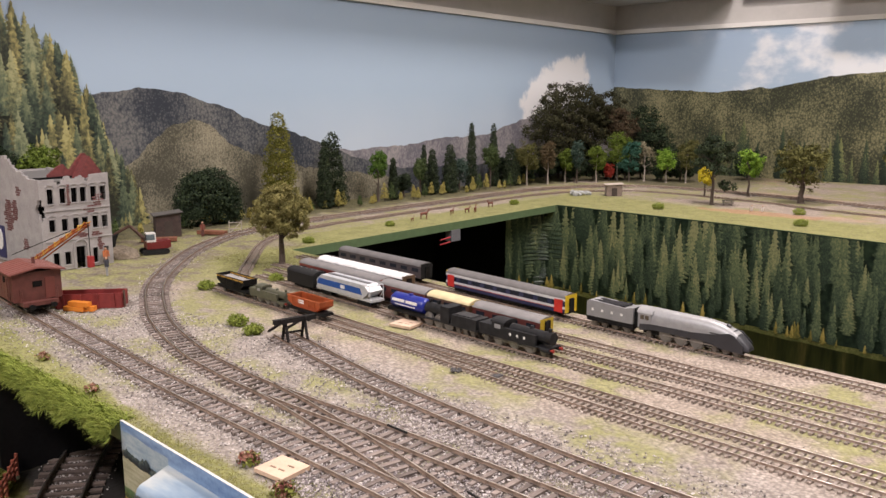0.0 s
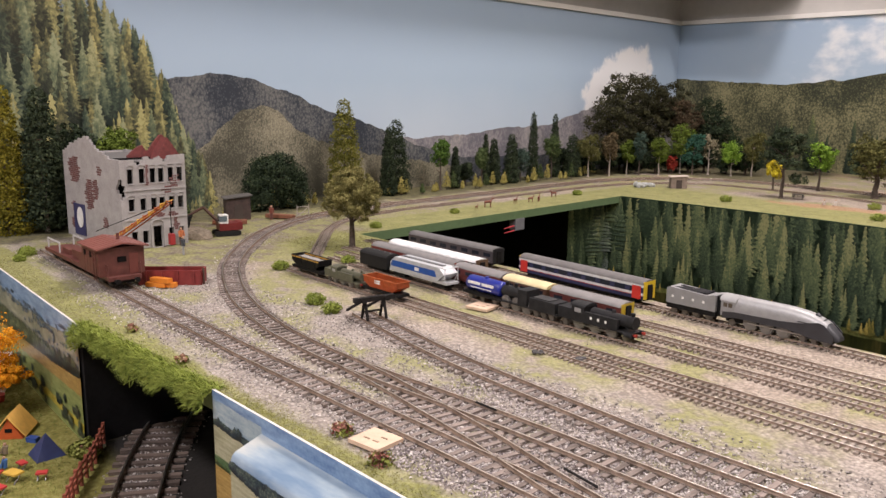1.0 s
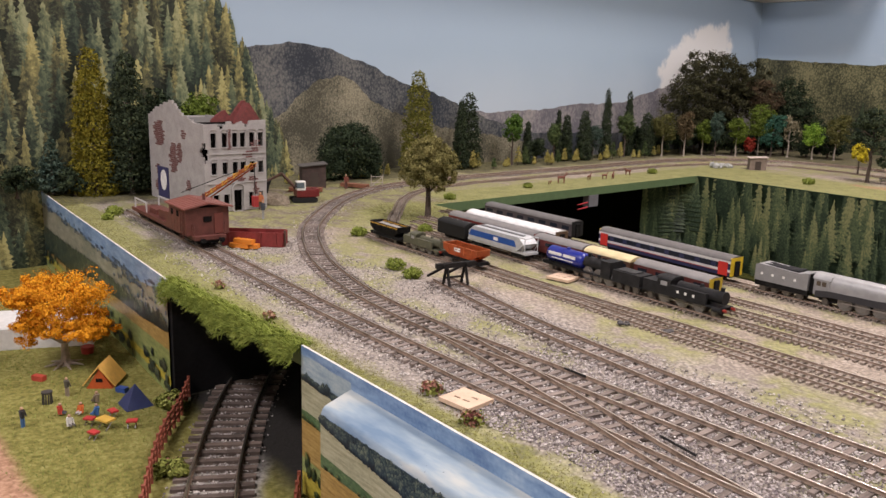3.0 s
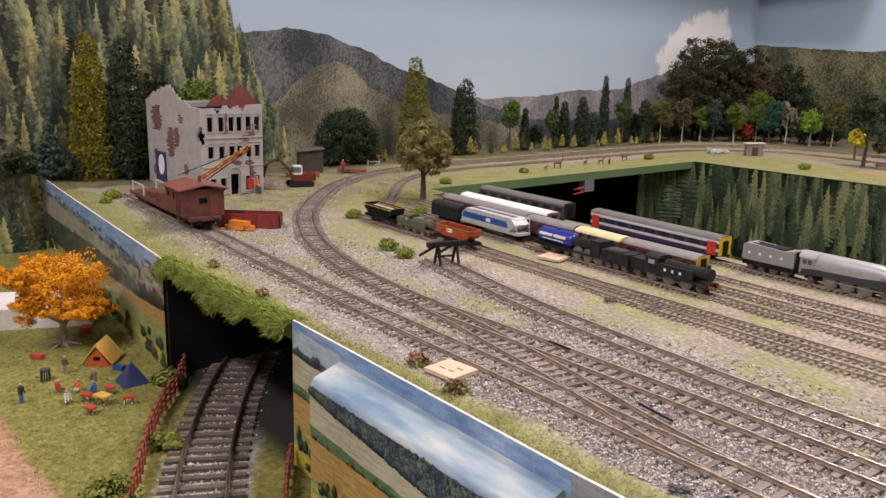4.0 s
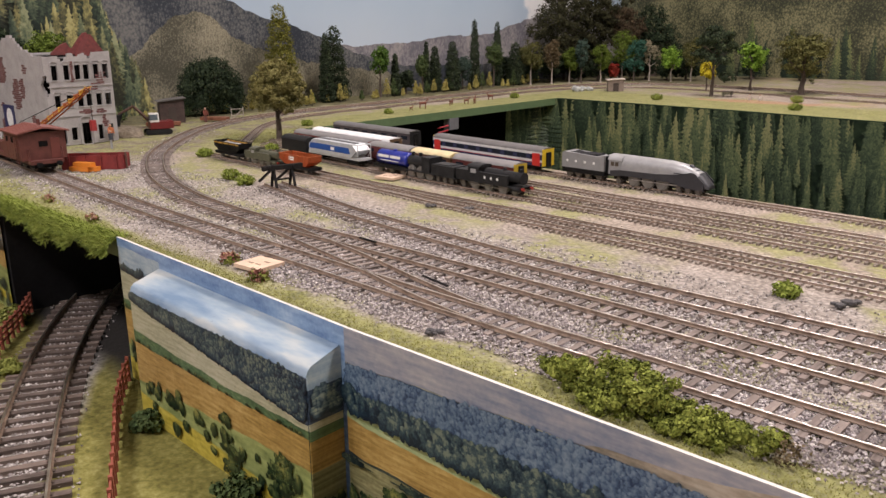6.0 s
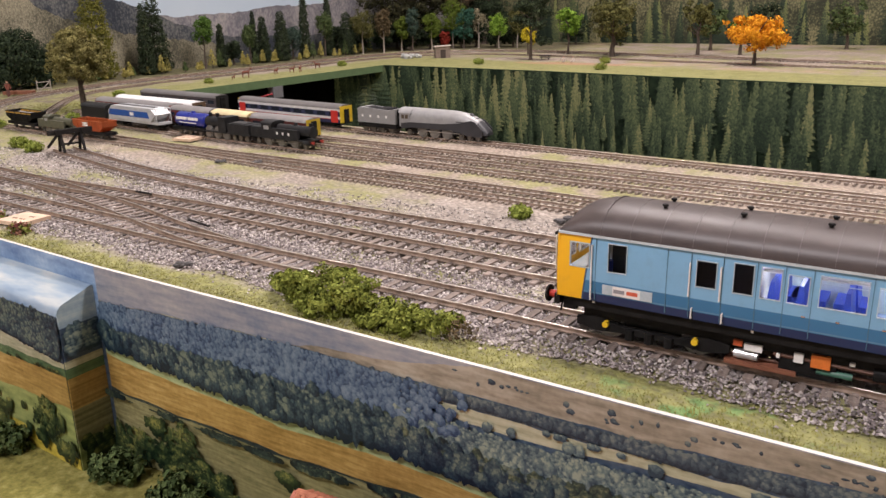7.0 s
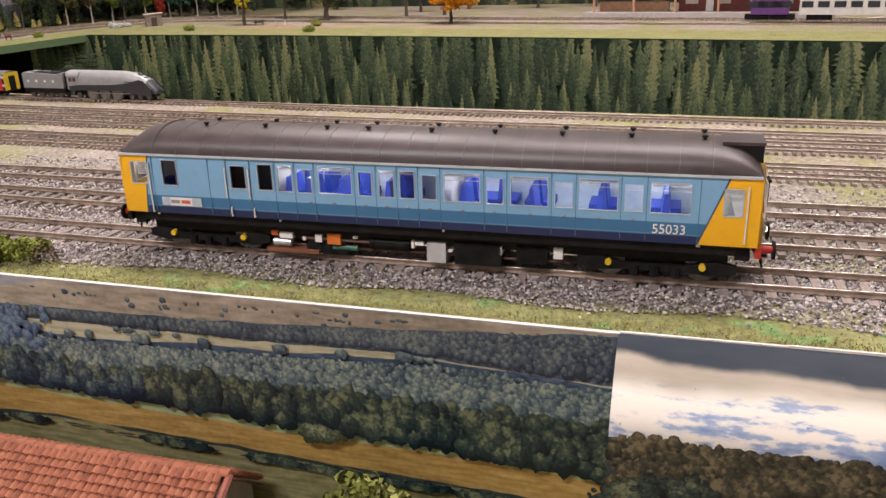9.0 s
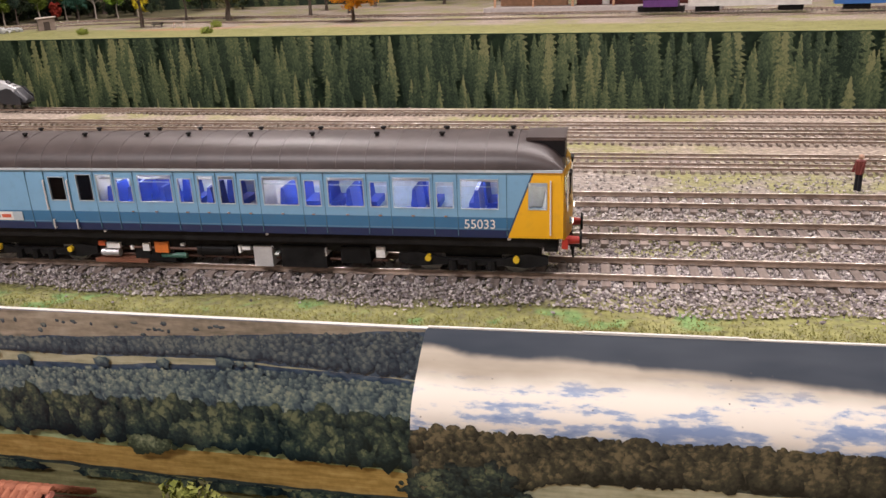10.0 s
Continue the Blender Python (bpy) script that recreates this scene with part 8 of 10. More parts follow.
shed(pose(-1.045, 0.862, 0, 0, 0, 68), 0.037, 0.030, 0.033, paint((0.055, 0.034, 0.028), 0.8, 0.0, 0.3, 160.0), paint((0.085, 0.078, 0.07), 0.8), "brown wooden hut under the dark trees")
shed(pose(-0.805, 1.812, 0, 0, 0, 40), 0.034, 0.024, 0.024, paint((0.22, 0.17, 0.14), 0.8, 0.0, 0.2, 200.0), paint((0.52, 0.44, 0.38), 0.8), "small lineside hut with a pale roof", 0.002)
bm = bmesh.new()
for k in range(14):
    rr = random.Random(k)
    m = Matrix.Translation((rr.uniform(-0.024, 0.024), rr.uniform(-0.01, 0.01), rr.uniform(0.002, 0.007))) @ Matrix.Rotation(rr.uniform(0, 3), 4, (rr.random(), rr.random(), 1)) @ Matrix.Diagonal((1, 0.7, rr.uniform(0.6, 1.3), 1))
    bmesh.ops.create_icosphere(bm, subdivisions=1, radius=rr.uniform(0.004, 0.008), matrix=m)
solo("rock_heap", bm, paint((0.42, 0.43, 0.42), 0.8, 0.0, 0.3, 90.0), "pale grey rock heap beside the hut", "rocks", "", "stuff", False, pose(-0.862, 1.768, 0, 0, 0, 42))


def timber_stack(x, y, rz, n, length, label):
    c = thing("timber_stack", label, "timber", "timber stacks", "", pose(x, y, 0, 0, 0, rz))
    M = paint((0.22, 0.085, 0.045), 0.8, 0.0, 0.25, 200.0)
    for k in range(n):
        z = 0.0012 + 0.0026 * (k // 4)
        part("beam", rbox(-length / 2, length / 2, (k % 4) * 0.0036 - 0.007, (k % 4) * 0.0036 - 0.004, z, z + 0.0024, 0.0003), M, c)
    return c


timber_stack(-1.005, 0.825, 55, 8, 0.05, "stack of reddish brown beams on the gravel")
timber_stack(-1.005, 0.915, 30, 8, 0.045, "stack of reddish brown beams on the gravel")
bm = bmesh.new()
for x in (-0.012, 0.012):
    tube(bm, (x, 0, 0), (x, 0, 0.026), 0.0009, 0.0009, 6)
for z in (0.010, 0.022):
    tube(bm, (-0.013, 0, z), (0.013, 0, z), 0.0008, seg=6)
tube(bm, (-0.012, 0, 0.002), (0.012, 0, 0.022), 0.0007, seg=6)
solo("gate", bm, paint((0.34, 0.30, 0.25), 0.7), "weathered wooden field gate beside the main line", "gate", "", "", False, pose(-0.985, 0.944, 0, 0, 0, 70) @ Matrix.Scale(0.8, 4))


def red_skip(at):
    c = thing("open_skip", "dark red open container lying beside the crane", "container", "", "", at)
    M = paint((0.19, 0.022, 0.020), 0.55, 0.0, 0.25)
    for q in ((-0.032, 0.032, -0.011, -0.0098), (-0.032, 0.032, 0.0098, 0.011), (-0.032, -0.0308, -0.011, 0.011), (0.0308, 0.032, -0.011, 0.011)):
        part("side", rbox(q[0], q[1], q[2], q[3], 0, 0.015, 0.0003), M, c)
    part("floor_plate", rbox(-0.0310, 0.0310, -0.0100, 0.0100, 0.001, 0.0022, 0.0002), M, c)
    for x in (-0.024, -0.008, 0.008, 0.024):
        for s in (-1, 1):
            part("rib", rbox(x - 0.0008, x + 0.0008, s * 0.0114 - 0.0006, s * 0.0114 + 0.0006, 0, 0.0150, 0.0002, 1), M, c)
    return c


red_skip(pose(-0.706, 0.580, 0, 0, 0, 48))
c = thing("pole_frame", "small brown braced post beside the red container", "post", "", "", pose(-0.679, 0.600, 0, 0, 0, 40))
for p, q in (((0, 0, 0), (0, 0, 0.017)), ((-0.014, -0.004, 0), (0, 0, 0.014))):
    bm = bmesh.new()
    tube(bm, p, q, 0.0012, 0.0012, 6)
    part("timber", bm, paint((0.10, 0.055, 0.04), 0.8), c)
for i, (x, y, rz, z) in enumerate(((-0.700, 0.560, 30, 0.0), (-0.694, 0.566, 36, 0.0), (-0.697, 0.563, 25, 0.0046))):
    bm = rbox(-0.011, 0.011, -0.0038, 0.0038, 0.0002, 0.0046, 0.0016, 3)
    solo("orange_crate", bm, paint((0.62, 0.20, 0.02), 0.5), "orange block stacked by the crane track", "block", "orange blocks", "", True, pose(x, y, z, 0, 0, rz))


def access_plate(x, y, rz, label):
    c = thing("access_plate", label, "plate", "wooden plates", "", pose(x, y, 0, 0, 0, rz))
    M = paint((0.60, 0.44, 0.32), 0.8, 0.0, 0.12, 90.0)
    part("board", rbox(-0.0115, 0.0115, -0.0105, 0.0105, 0.0006, 0.0030, 0.0003), M, c)
    for u, v in ((-0.004, -0.003), (0.004, 0.003), (0.003, -0.003)):
        part("slot", rbox(u - 0.0022, u + 0.0022, v - 0.0006, v + 0.0006, 0.0026, 0.0032, 0.0001, 1), paint((0.22, 0.15, 0.10), 0.9), c)
    return c


access_plate(-0.263, 0.474, 4, "pale plywood square with slots beside the siding")
access_plate(-0.417, 0.736, 8, "pale plywood square with slots in the yard")
# box with red leads under the edge of the opening
c = thing("servo_box", "grey servo box with red leads under the board edge", "servo", "", "", pose(-0.815, 1.275, -0.03, 0, 0, 90))
part("case", rbox(-0.014, 0.010, -0.006, 0.008, -0.004, 0.0158, 0.0012), paint((0.16, 0.16, 0.17), 0.5), c)
for k in (-0.004, 0.004):
    bm = bmesh.new()
    tube(bm, (-0.016, -0.004, k), (-0.042, -0.004, k - 0.002), 0.0016, 0.0008, 7)
    part("lead", bm, paint((0.35, 0.02, 0.03), 0.5), c, "dark red lead")


def figure(x, y, z, rz, top, legs, label, tall=0.023, seated=False):
    """A painted model figure as one plain shape."""
    bm = bmesh.new()
    k = tall / 0.023
    if seated:
        for s in (-1, 1):
            tube(bm, (0, s * 0.0016 * k, 0.004 * k), (0.006 * k, s * 0.002 * k, 0.003 * k), 0.0014 * k, 0.0011 * k, 6, True, 1)
        tube(bm, (0, 0, 0.002 * k), (-0.0008 * k, 0, 0.011 * k), 0.0026 * k, 0.0026 * k, 8)
        h = 0.0128 * k
    else:
        for s in (-1, 1):
            tube(bm, (0, s * 0.0014 * k, 0), (0, s * 0.0012 * k, 0.011 * k), 0.0013 * k, 0.0014 * k, 6, True, 1)
        tube(bm, (0, 0, 0.0105 * k), (0, 0, 0.0188 * k), 0.0023 * k, 0.0030 * k, 8)
        h = 0.0210 * k
    for s in (-1, 1):
        tube(bm, (0, s * 0.0032 * k, h - 0.003 * k), (0.002 * k, s * 0.0036 * k, h - 0.010 * k), 0.0010 * k, 0.0008 * k, 5)
    n0 = len(bm.faces)
    bmesh.ops.create_icosphere(bm, subdivisions=2, radius=0.0017 * k, matrix=Matrix.Translation((0, 0, h)))
    bm.faces.ensure_lookup_table()
    for f in bm.faces[n0:]:
        f.material_index = 2
    return solo("figurine", bm, [paint(top, 0.7), paint(legs, 0.7), paint((0.45, 0.27, 0.18), 0.6)], label, "figurine", "model figures", "", True, pose(x, y, z, 0, 0, rz))


figure(-0.897, 0.690, 0, 0, (0.50, 0.16, 0.06), (0.10, 0.06, 0.04), "painted model figure in an orange jacket before the ruin")
figure(-0.835, 0.660, 0, 60, (0.05, 0.055, 0.07), (0.30, 0.30, 0.30), "painted model figure in dark clothes on the gravel")
figure(-0.935, 0.712, 0.018, 0, (0.55, 0.18, 0.05), (0.3, 0.25, 0.2), "painted model figure in orange on the rubble", 0.02)
figure(-1.00, 0.895, 0, 0, (0.20, 0.06, 0.04), (0.12, 0.05, 0.04), "painted model figure in brown by the beams")
figure(0.484, 0.604, 0, 200, (0.16, 0.03, 0.025), (0.02, 0.02, 0.025), "painted model figure in a dark red coat beside the track", 0.0185)
bm = bmesh.new()
bmesh.ops.create_icosphere(bm, subdivisions=2, radius=0.03, matrix=Matrix.Diagonal((1.2, 0.8, 0.5, 1)))
for v in bm.verts:
    v.co += v.co.normalized() * 0.004 * noise.noise(v.co * 120)
    v.co.z = max(v.co.z, 0.0)
solo("rubble_mound", bm, paint((0.22, 0.18, 0.13), 0.95, 0.0, 0.4, 260.0), "brown rubble mound beside the ruin", "rubble", "", "", False, pose(-0.945, 0.728, 0, 0, 0, 20))
for x, y, s in ((0.030, 0.630, 1.0), (-0.268, 0.676, 0.8), (-0.115, 0.590, 0.5), (0.012, 0.458, 0.6), (-0.105, 0.462, 0.6), (-0.30, 0.668, 0.7)):
    bm = bmesh.new()
    for k in range(7):
        rr = random.Random(int(x * 1000) + k)
        bmesh.ops.create_icosphere(bm, subdivisions=1, radius=rr.uniform(0.0016, 0.0032) * s, matrix=Matrix.Translation((rr.uniform(-0.007, 0.007) * s, rr.uniform(-0.004, 0.004) * s, 0.0012 * s)) @ Matrix.Diagonal((1.3, 1, 0.8, 1)))
    solo("coal_heap", bm, paint((0.07, 0.065, 0.065), 0.8, 0.0, 0.4, 400.0), "small dark stone heap on the ballast", "stones", "dark stone heaps", "stuff", False, pose(x, y, 0.0004, 0, 0, 30))


def deer(x, y, rz, s):
    bm = bmesh.new()
    M = pose(x, y, 0, 0, 0, rz) @ Matrix.Scale(s, 4)
    tube(bm, (-0.007, 0, 0.011), (0.007, 0, 0.012), 0.0026, 0.0028, 8)
    tube(bm, (0.006, 0, 0.012), (0.010, 0, 0.018), 0.0016, 0.0010, 6)
    tube(bm, (0.0095, 0, 0.0182), (0.0135, 0, 0.0172), 0.0013, 0.0007, 6)
    for u in (-0.006, 0.006):
        for v in (-0.0016, 0.0016):
            tube(bm, (u, v, 0.0105), (u, v, 0), 0.0009, 0.0006, 5)
    for v in (-0.002, 0.002):
        tube(bm, (0.010, v * 0.4, 0.019), (0.009, v, 0.024), 0.0004, 0.0002, 4)
    return solo("deer_model", bm, paint((0.16, 0.05, 0.03), 0.7), "brown model deer grazing on the grass verge", "deer", "deer on the verge", "", False, M)


deer(-0.872, 1.259, 60, 0.88)
deer(-0.873, 1.337, 100, 0.63)
deer(-0.868, 1.375, 70, 0.63)
deer(-0.862, 1.392, 120, 0.70)
deer(-0.885, 1.469, 250, 0.73)
deer(-0.868, 1.225, 90, 0.42)


def picnic_table(x, y, z, rz, top, s=1.0):
    c = thing("picnic_table", "small dark picnic bench on the far meadow", "table", "", "", pose(x, y, z, 0, 0, rz) @ Matrix.Scale(s, 4))
    part("tabletop", rbox(-0.012, 0.012, -0.005, 0.005, 0.009, 0.0102, 0.0002), top, c)
    for v in (-0.010, 0.010):
        part("bench", rbox(-0.012, 0.012, v - 0.002, v + 0.002, 0.0050, 0.0060, 0.0002), top, c)
    for u in (-0.008, 0.008):
        bm = bmesh.new()
        tube(bm, (u, -0.008, 0), (u, 0.003, 0.0095), 0.0007, seg=5)
        tube(bm, (u, 0.008, 0), (u, -0.003, 0.0095), 0.0007, seg=5)
        part("leg_frame", bm, top, c)
    return c


picnic_table(-0.5466, 1.815, 0, 20, paint((0.030, 0.024, 0.024), 0.7), 0.95)
figure(-0.473, 1.746, 0, 120, (0.6, 0.55, 0.5), (0.45, 0.12, 0.08), "painted model figure seated on the far meadow", 0.02, True)
figure(-0.455, 1.752, 0, 200, (0.65, 0.6, 0.55), (0.4, 0.35, 0.3), "painted model figure seated on the far meadow", 0.02, True)


# ---------- station and train on the far board ----------
def platform_shelter(at):
    c = thing("station_building", "brown station building with a flat canopy on the far board", "building", "", "", at)
    WOOD = paint((0.42, 0.24, 0.14), 0.7, 0.0, 0.2)
    BRK = paint((0.15, 0.04, 0.03), 0.8, 0.0, 0.2)
    part("platform", rbox(-0.16, 0.30, -0.045, 0.045, 0, 0.012, 0.001), paint((0.40, 0.36, 0.34), 0.85), c)
    part("canopy", rbox(-0.15, 0.26, -0.035, 0.030, 0.056, 0.064, 0.001), paint((0.50, 0.33, 0.20), 0.6), c)
    for x in (-0.14, -0.06, 0.02, 0.10, 0.18, 0.25):
        part("post", rbox(x - 0.002, x + 0.002, -0.032, -0.028, 0.012, 0.056, 0.0003), WOOD, c)
    part("wall", rbox(0.02, 0.24, 0.005, 0.035, 0.012, 0.056, 0.0005), BRK, c)
    for x in (0.045, 0.105, 0.165, 0.215):
        part("window", rbox(x - 0.012, x + 0.012, 0.0035, 0.0055, 0.026, 0.042, 0.0003, 1), paint((0.50, 0.48, 0.46), 0.3), c)
    part("door", rbox(0.072, 0.086, 0.0035, 0.0055, 0.012, 0.040, 0.0003, 1), WHITE, c)
    part("low_wall", rbox(-0.14, 0.0, 0.010, 0.020, 0.012, 0.030, 0.0005), WOOD, c)
    return c


platform_shelter(pose(0.300, 1.90, 0, 0, 0, -11))


def far_coach(x, y, col, roof, length, label):
    c = thing("coach", label, "coach", "far train", "", pose(x, y, 0.004, 0, 0, -11))
    part("body", rbox(-length / 2, length / 2, -0.018, 0.018, 0.010, 0.036, 0.001), paint(col, 0.4), c)
    part("roof", roof_bm(length, 0.0183, 0.010, 0.036), paint(roof, 0.5), c, "", True)
    for k in range(8):
        u = -length / 2 + length * (k + 0.5) / 8
        part("window", rbox(u - 0.009, u + 0.009, -0.0184, -0.0176, 0.022, 0.032, 0.0003, 1), paint((0.03, 0.03, 0.04), 0.2), c)
    for s in (-1, 1):
        part("bogie", rbox(s * length * 0.34 - 0.02, s * length * 0.34 + 0.02, -0.012, 0.012, 0.001, 0.010, 0.001), UNDER, c)
    return c


far_coach(0.62, 1.728, (0.55, 0.53, 0.50), (0.62, 0.60, 0.58), 0.20, "white coach of the train on the far board")
far_coach(0.86, 1.682, (0.03, 0.12, 0.36), (0.10, 0.18, 0.36), 0.22, "blue coach of the train on the far board")
far_coach(0.475, 1.757, (0.10, 0.03, 0.16), (0.16, 0.10, 0.22), 0.06, "purple nose unit of the train on the far board")


# ---------- trees and plants ----------
def leafy(name, a, b, c, d):
    """Foliage: a tone for each clump and a little for each leaf."""
    g = Graph(name)
    r = g.node("ShaderNodeNewGeometry").outputs["Random Per Island"]
    f = g.m("ADD", 0.48, g.m("MULTIPLY", g.m("SUBTRACT", r, 0.5), 0.50))
    f = g.m("ADD", f, g.m("MULTIPLY", g.m("SUBTRACT", g.noise(110, 3), 0.5), 1.1), clamp=True)
    return g.done(g.ramp(f, (0.0, a), (0.35, b), (0.7, c), (1.0, d)), 0.85, 0.0, 0.2)


LEAF = {
    "oak": leafy("oak_leaves", (0.062, 0.056, 0.017), (0.155, 0.140, 0.046), (0.275, 0.248, 0.092), (0.43, 0.395, 0.18)),
    "shade": leafy("shaded_leaves", (0.008, 0.009, 0.005), (0.026, 0.027, 0.013), (0.066, 0.064, 0.029), (0.135, 0.125, 0.060)),
    "rust": leafy("rusty_leaves", (0.020, 0.013, 0.008), (0.052, 0.036, 0.020), (0.095, 0.067, 0.038), (0.15, 0.11, 0.065)),
    "dark": leafy("dark_leaves", (0.006, 0.011, 0.007), (0.018, 0.030, 0.016), (0.042, 0.060, 0.028), (0.090, 0.112, 0.050)),
    "dcol": leafy("dark_conifer", (0.008, 0.014, 0.009), (0.024, 0.036, 0.020), (0.055, 0.074, 0.036), (0.11, 0.128, 0.060)),
    "cyp": leafy("cypress_leaves", (0.048, 0.052, 0.010), (0.12, 0.122, 0.022), (0.22, 0.21, 0.042), (0.34, 0.31, 0.08)),
    "gold": leafy("gold_conifer", (0.055, 0.050, 0.008), (0.14, 0.125, 0.013), (0.22, 0.19, 0.020), (0.32, 0.27, 0.04)),
    "green": leafy("green_leaves", (0.018, 0.040, 0.008), (0.050, 0.10, 0.016), (0.10, 0.18, 0.03), (0.20, 0.29, 0.07)),
    "green2": leafy("mid_leaves", (0.020, 0.036, 0.012), (0.054, 0.082, 0.028), (0.105, 0.14, 0.050), (0.19, 0.22, 0.095)),
    "lime": leafy("lime_leaves", (0.05, 0.10, 0.01), (0.13, 0.24, 0.025), (0.24, 0.38, 0.05), (0.36, 0.50, 0.10)),
    "blue": leafy("bluish_needles", (0.012, 0.026, 0.020), (0.035, 0.062, 0.048), (0.075, 0.11, 0.08), (0.14, 0.18, 0.12)),
    "teal": leafy("teal_needles", (0.010, 0.040, 0.028), (0.028, 0.085, 0.058), (0.055, 0.14, 0.095), (0.10, 0.20, 0.14)),
    "olive": leafy("olive_leaves", (0.030, 0.032, 0.008), (0.080, 0.080, 0.022), (0.14, 0.135, 0.045), (0.22, 0.20, 0.08)),
    "brown": leafy("brown_leaves", (0.040, 0.028, 0.014), (0.095, 0.070, 0.036), (0.16, 0.12, 0.065), (0.25, 0.19, 0.11)),
    "red": leafy("red_leaves", (0.10, 0.010, 0.008), (0.22, 0.025, 0.018), (0.34, 0.05, 0.03), (0.45, 0.10, 0.06)),
    "straw": leafy("straw_twigs", (0.10, 0.085, 0.05), (0.22, 0.19, 0.12), (0.34, 0.30, 0.20), (0.46, 0.42, 0.30)),
    "yellow": leafy("yellow_leaves", (0.22, 0.18, 0.01), (0.42, 0.34, 0.02), (0.60, 0.50, 0.03), (0.72, 0.62, 0.10)),
    "orange": leafy("orange_leaves", (0.42, 0.13, 0.006), (0.62, 0.25, 0.012), (0.76, 0.36, 0.02), (0.86, 0.46, 0.045)),
    "flower": leafy("flower_petals", (0.10, 0.025, 0.025), (0.20, 0.07, 0.06), (0.34, 0.19, 0.12), (0.50, 0.42, 0.30)),
    "turf": leafy("turf_blades", (0.065, 0.064, 0.014), (0.135, 0.130, 0.030), (0.21, 0.20, 0.055), (0.30, 0.285, 0.095)),
    "long": leafy("long_grass_blades", (0.085, 0.11, 0.018), (0.17, 0.215, 0.036), (0.27, 0.315, 0.065), (0.38, 0.41, 0.12)),
    "moss": leafy("moss_green_leaves", (0.035, 0.055, 0.008), (0.080, 0.115, 0.016), (0.135, 0.185, 0.028), (0.22, 0.27, 0.06)),
    "grass": leafy("grass_blades", (0.055, 0.070, 0.014), (0.14, 0.165, 0.035), (0.25, 0.275, 0.075), (0.38, 0.39, 0.15)),
    "sprig": leafy("sprig_leaves", (0.050, 0.064, 0.010), (0.135, 0.160, 0.026), (0.25, 0.28, 0.055), (0.40, 0.42, 0.12)),
    "bush": leafy("bush_leaves", (0.050, 0.060, 0.011), (0.125, 0.14, 0.027), (0.235, 0.25, 0.062), (0.38, 0.38, 0.13)),
    "larch": leafy("larch_needles", (0.15, 0.135, 0.03), (0.32, 0.28, 0.075), (0.48, 0.42, 0.14), (0.60, 0.54, 0.22)),
}
BARK = paint((0.085, 0.062, 0.048), 0.9, 0.0, 0.35, 300.0, 0.4)
PALEBARK = paint((0.36, 0.31, 0.26), 0.85, 0.0, 0.25, 300.0, 0.3)


def leaf_cloud(blobs, n, size, material, seed, shell=0.45, name="crown", clumps=0):
    """Leaves as small bent quads, gathered in clumps over the outer part of several blobs (x, y, z, rx, ry, rz)."""
    r = np.random.default_rng(seed)
    b = np.array(blobs, float)
    wgt = (b[:, 3] * b[:, 4] * b[:, 5]) ** 0.67
    m = clumps or max(14, n // 28)
    k = r.choice(len(b), m, p=wgt / wgt.sum())
    d = r.normal(0, 1, (m, 3))
    d /= np.linalg.norm(d, axis=1)[:, None]
    rad = r.uniform(shell, 1.0, m) ** 0.6 * (0.94 + 0.08 * r.normal(0, 1, m))
    c = b[k, :3] + d * rad[:, None] * b[k, 3:6]
    cr = (b[k, 3] * b[k, 4] * b[k, 5]) ** 0.333 * r.uniform(0.16, 0.34, m) + size * 0.6
    if not np.any(b[:, :2]):
        m = n // 3
        k = r.choice(len(b), m, p=wgt / wgt.sum())
        d = r.normal(0, 1, (m, 3))
        d /= np.linalg.norm(d, axis=1)[:, None]
        c = b[k, :3] + d * (r.uniform(shell, 1.0, m) ** 0.5 * (1 + 0.07 * r.normal(0, 1, m)))[:, None] * b[k, 3:6]
        cr = size * r.uniform(0.5, 1.3, m)
    j = r.integers(0, m, n)
    dd = r.normal(0, 1, (n, 3))
    dd /= np.linalg.norm(dd, axis=1)[:, None]
    p = c[j] + dd * (cr[j] * r.uniform(0.15, 1.0, n) ** 0.45)[:, None] * np.array((1.0, 1.0, 0.8))
    d = d[j]
    out = dd + 0.5 * d + 0.45 * r.normal(0, 1, (n, 3))
    out /= np.linalg.norm(out, axis=1)[:, None]
    u = np.cross(out, r.normal(0, 1, (n, 3)))
    u /= np.linalg.norm(u, axis=1)[:, None]
    v = np.cross(out, u)
    s = size * r.uniform(0.6, 1.35, (n, 1))
    a0, a1, a2, a3 = p - u * s * 0.5, p + v * s * 0.42 + out * s * 0.12, p + u * s * 0.55, p - v * s * 0.42 + out * s * 0.12
    verts = np.stack([a0, a1, a2, a3], 1).reshape(-1, 3)
    faces = np.arange(4 * n).reshape(n, 4)
    return quick(name, verts, faces, material)


def trunk_bm(h, r, limbs, seed, spread):
    bm = bmesh.new()
    rr = random.Random(seed)
    pts = [Vector((0, 0, 0))]
    for k in range(1, 6):
        pts.append(Vector((rr.uniform(-1, 1) * r * 0.5, rr.uniform(-1, 1) * r * 0.5, h * k / 5)))
    tube(bm, (0, 0, -0.001), pts[0] + Vector((0, 0, 0.002)), r * 1.8, r * 1.1, 8)
    for k in range(5):
        tube(bm, pts[k], pts[k + 1], r * (1.1 - 0.15 * k), r * (0.95 - 0.15 * k), 7)
    for k in range(limbs):
        t = rr.uniform(0.45, 1.0)
        a = Vector((0, 0, h * t))
        an = rr.uniform(0, 6.28)
        e = a + Vector((math.cos(an) * spread, math.sin(an) * spread, spread * rr.uniform(0.5, 1.1)))
        tube(bm, a, e, r * 0.45, r * 0.15, 5)
    return bm


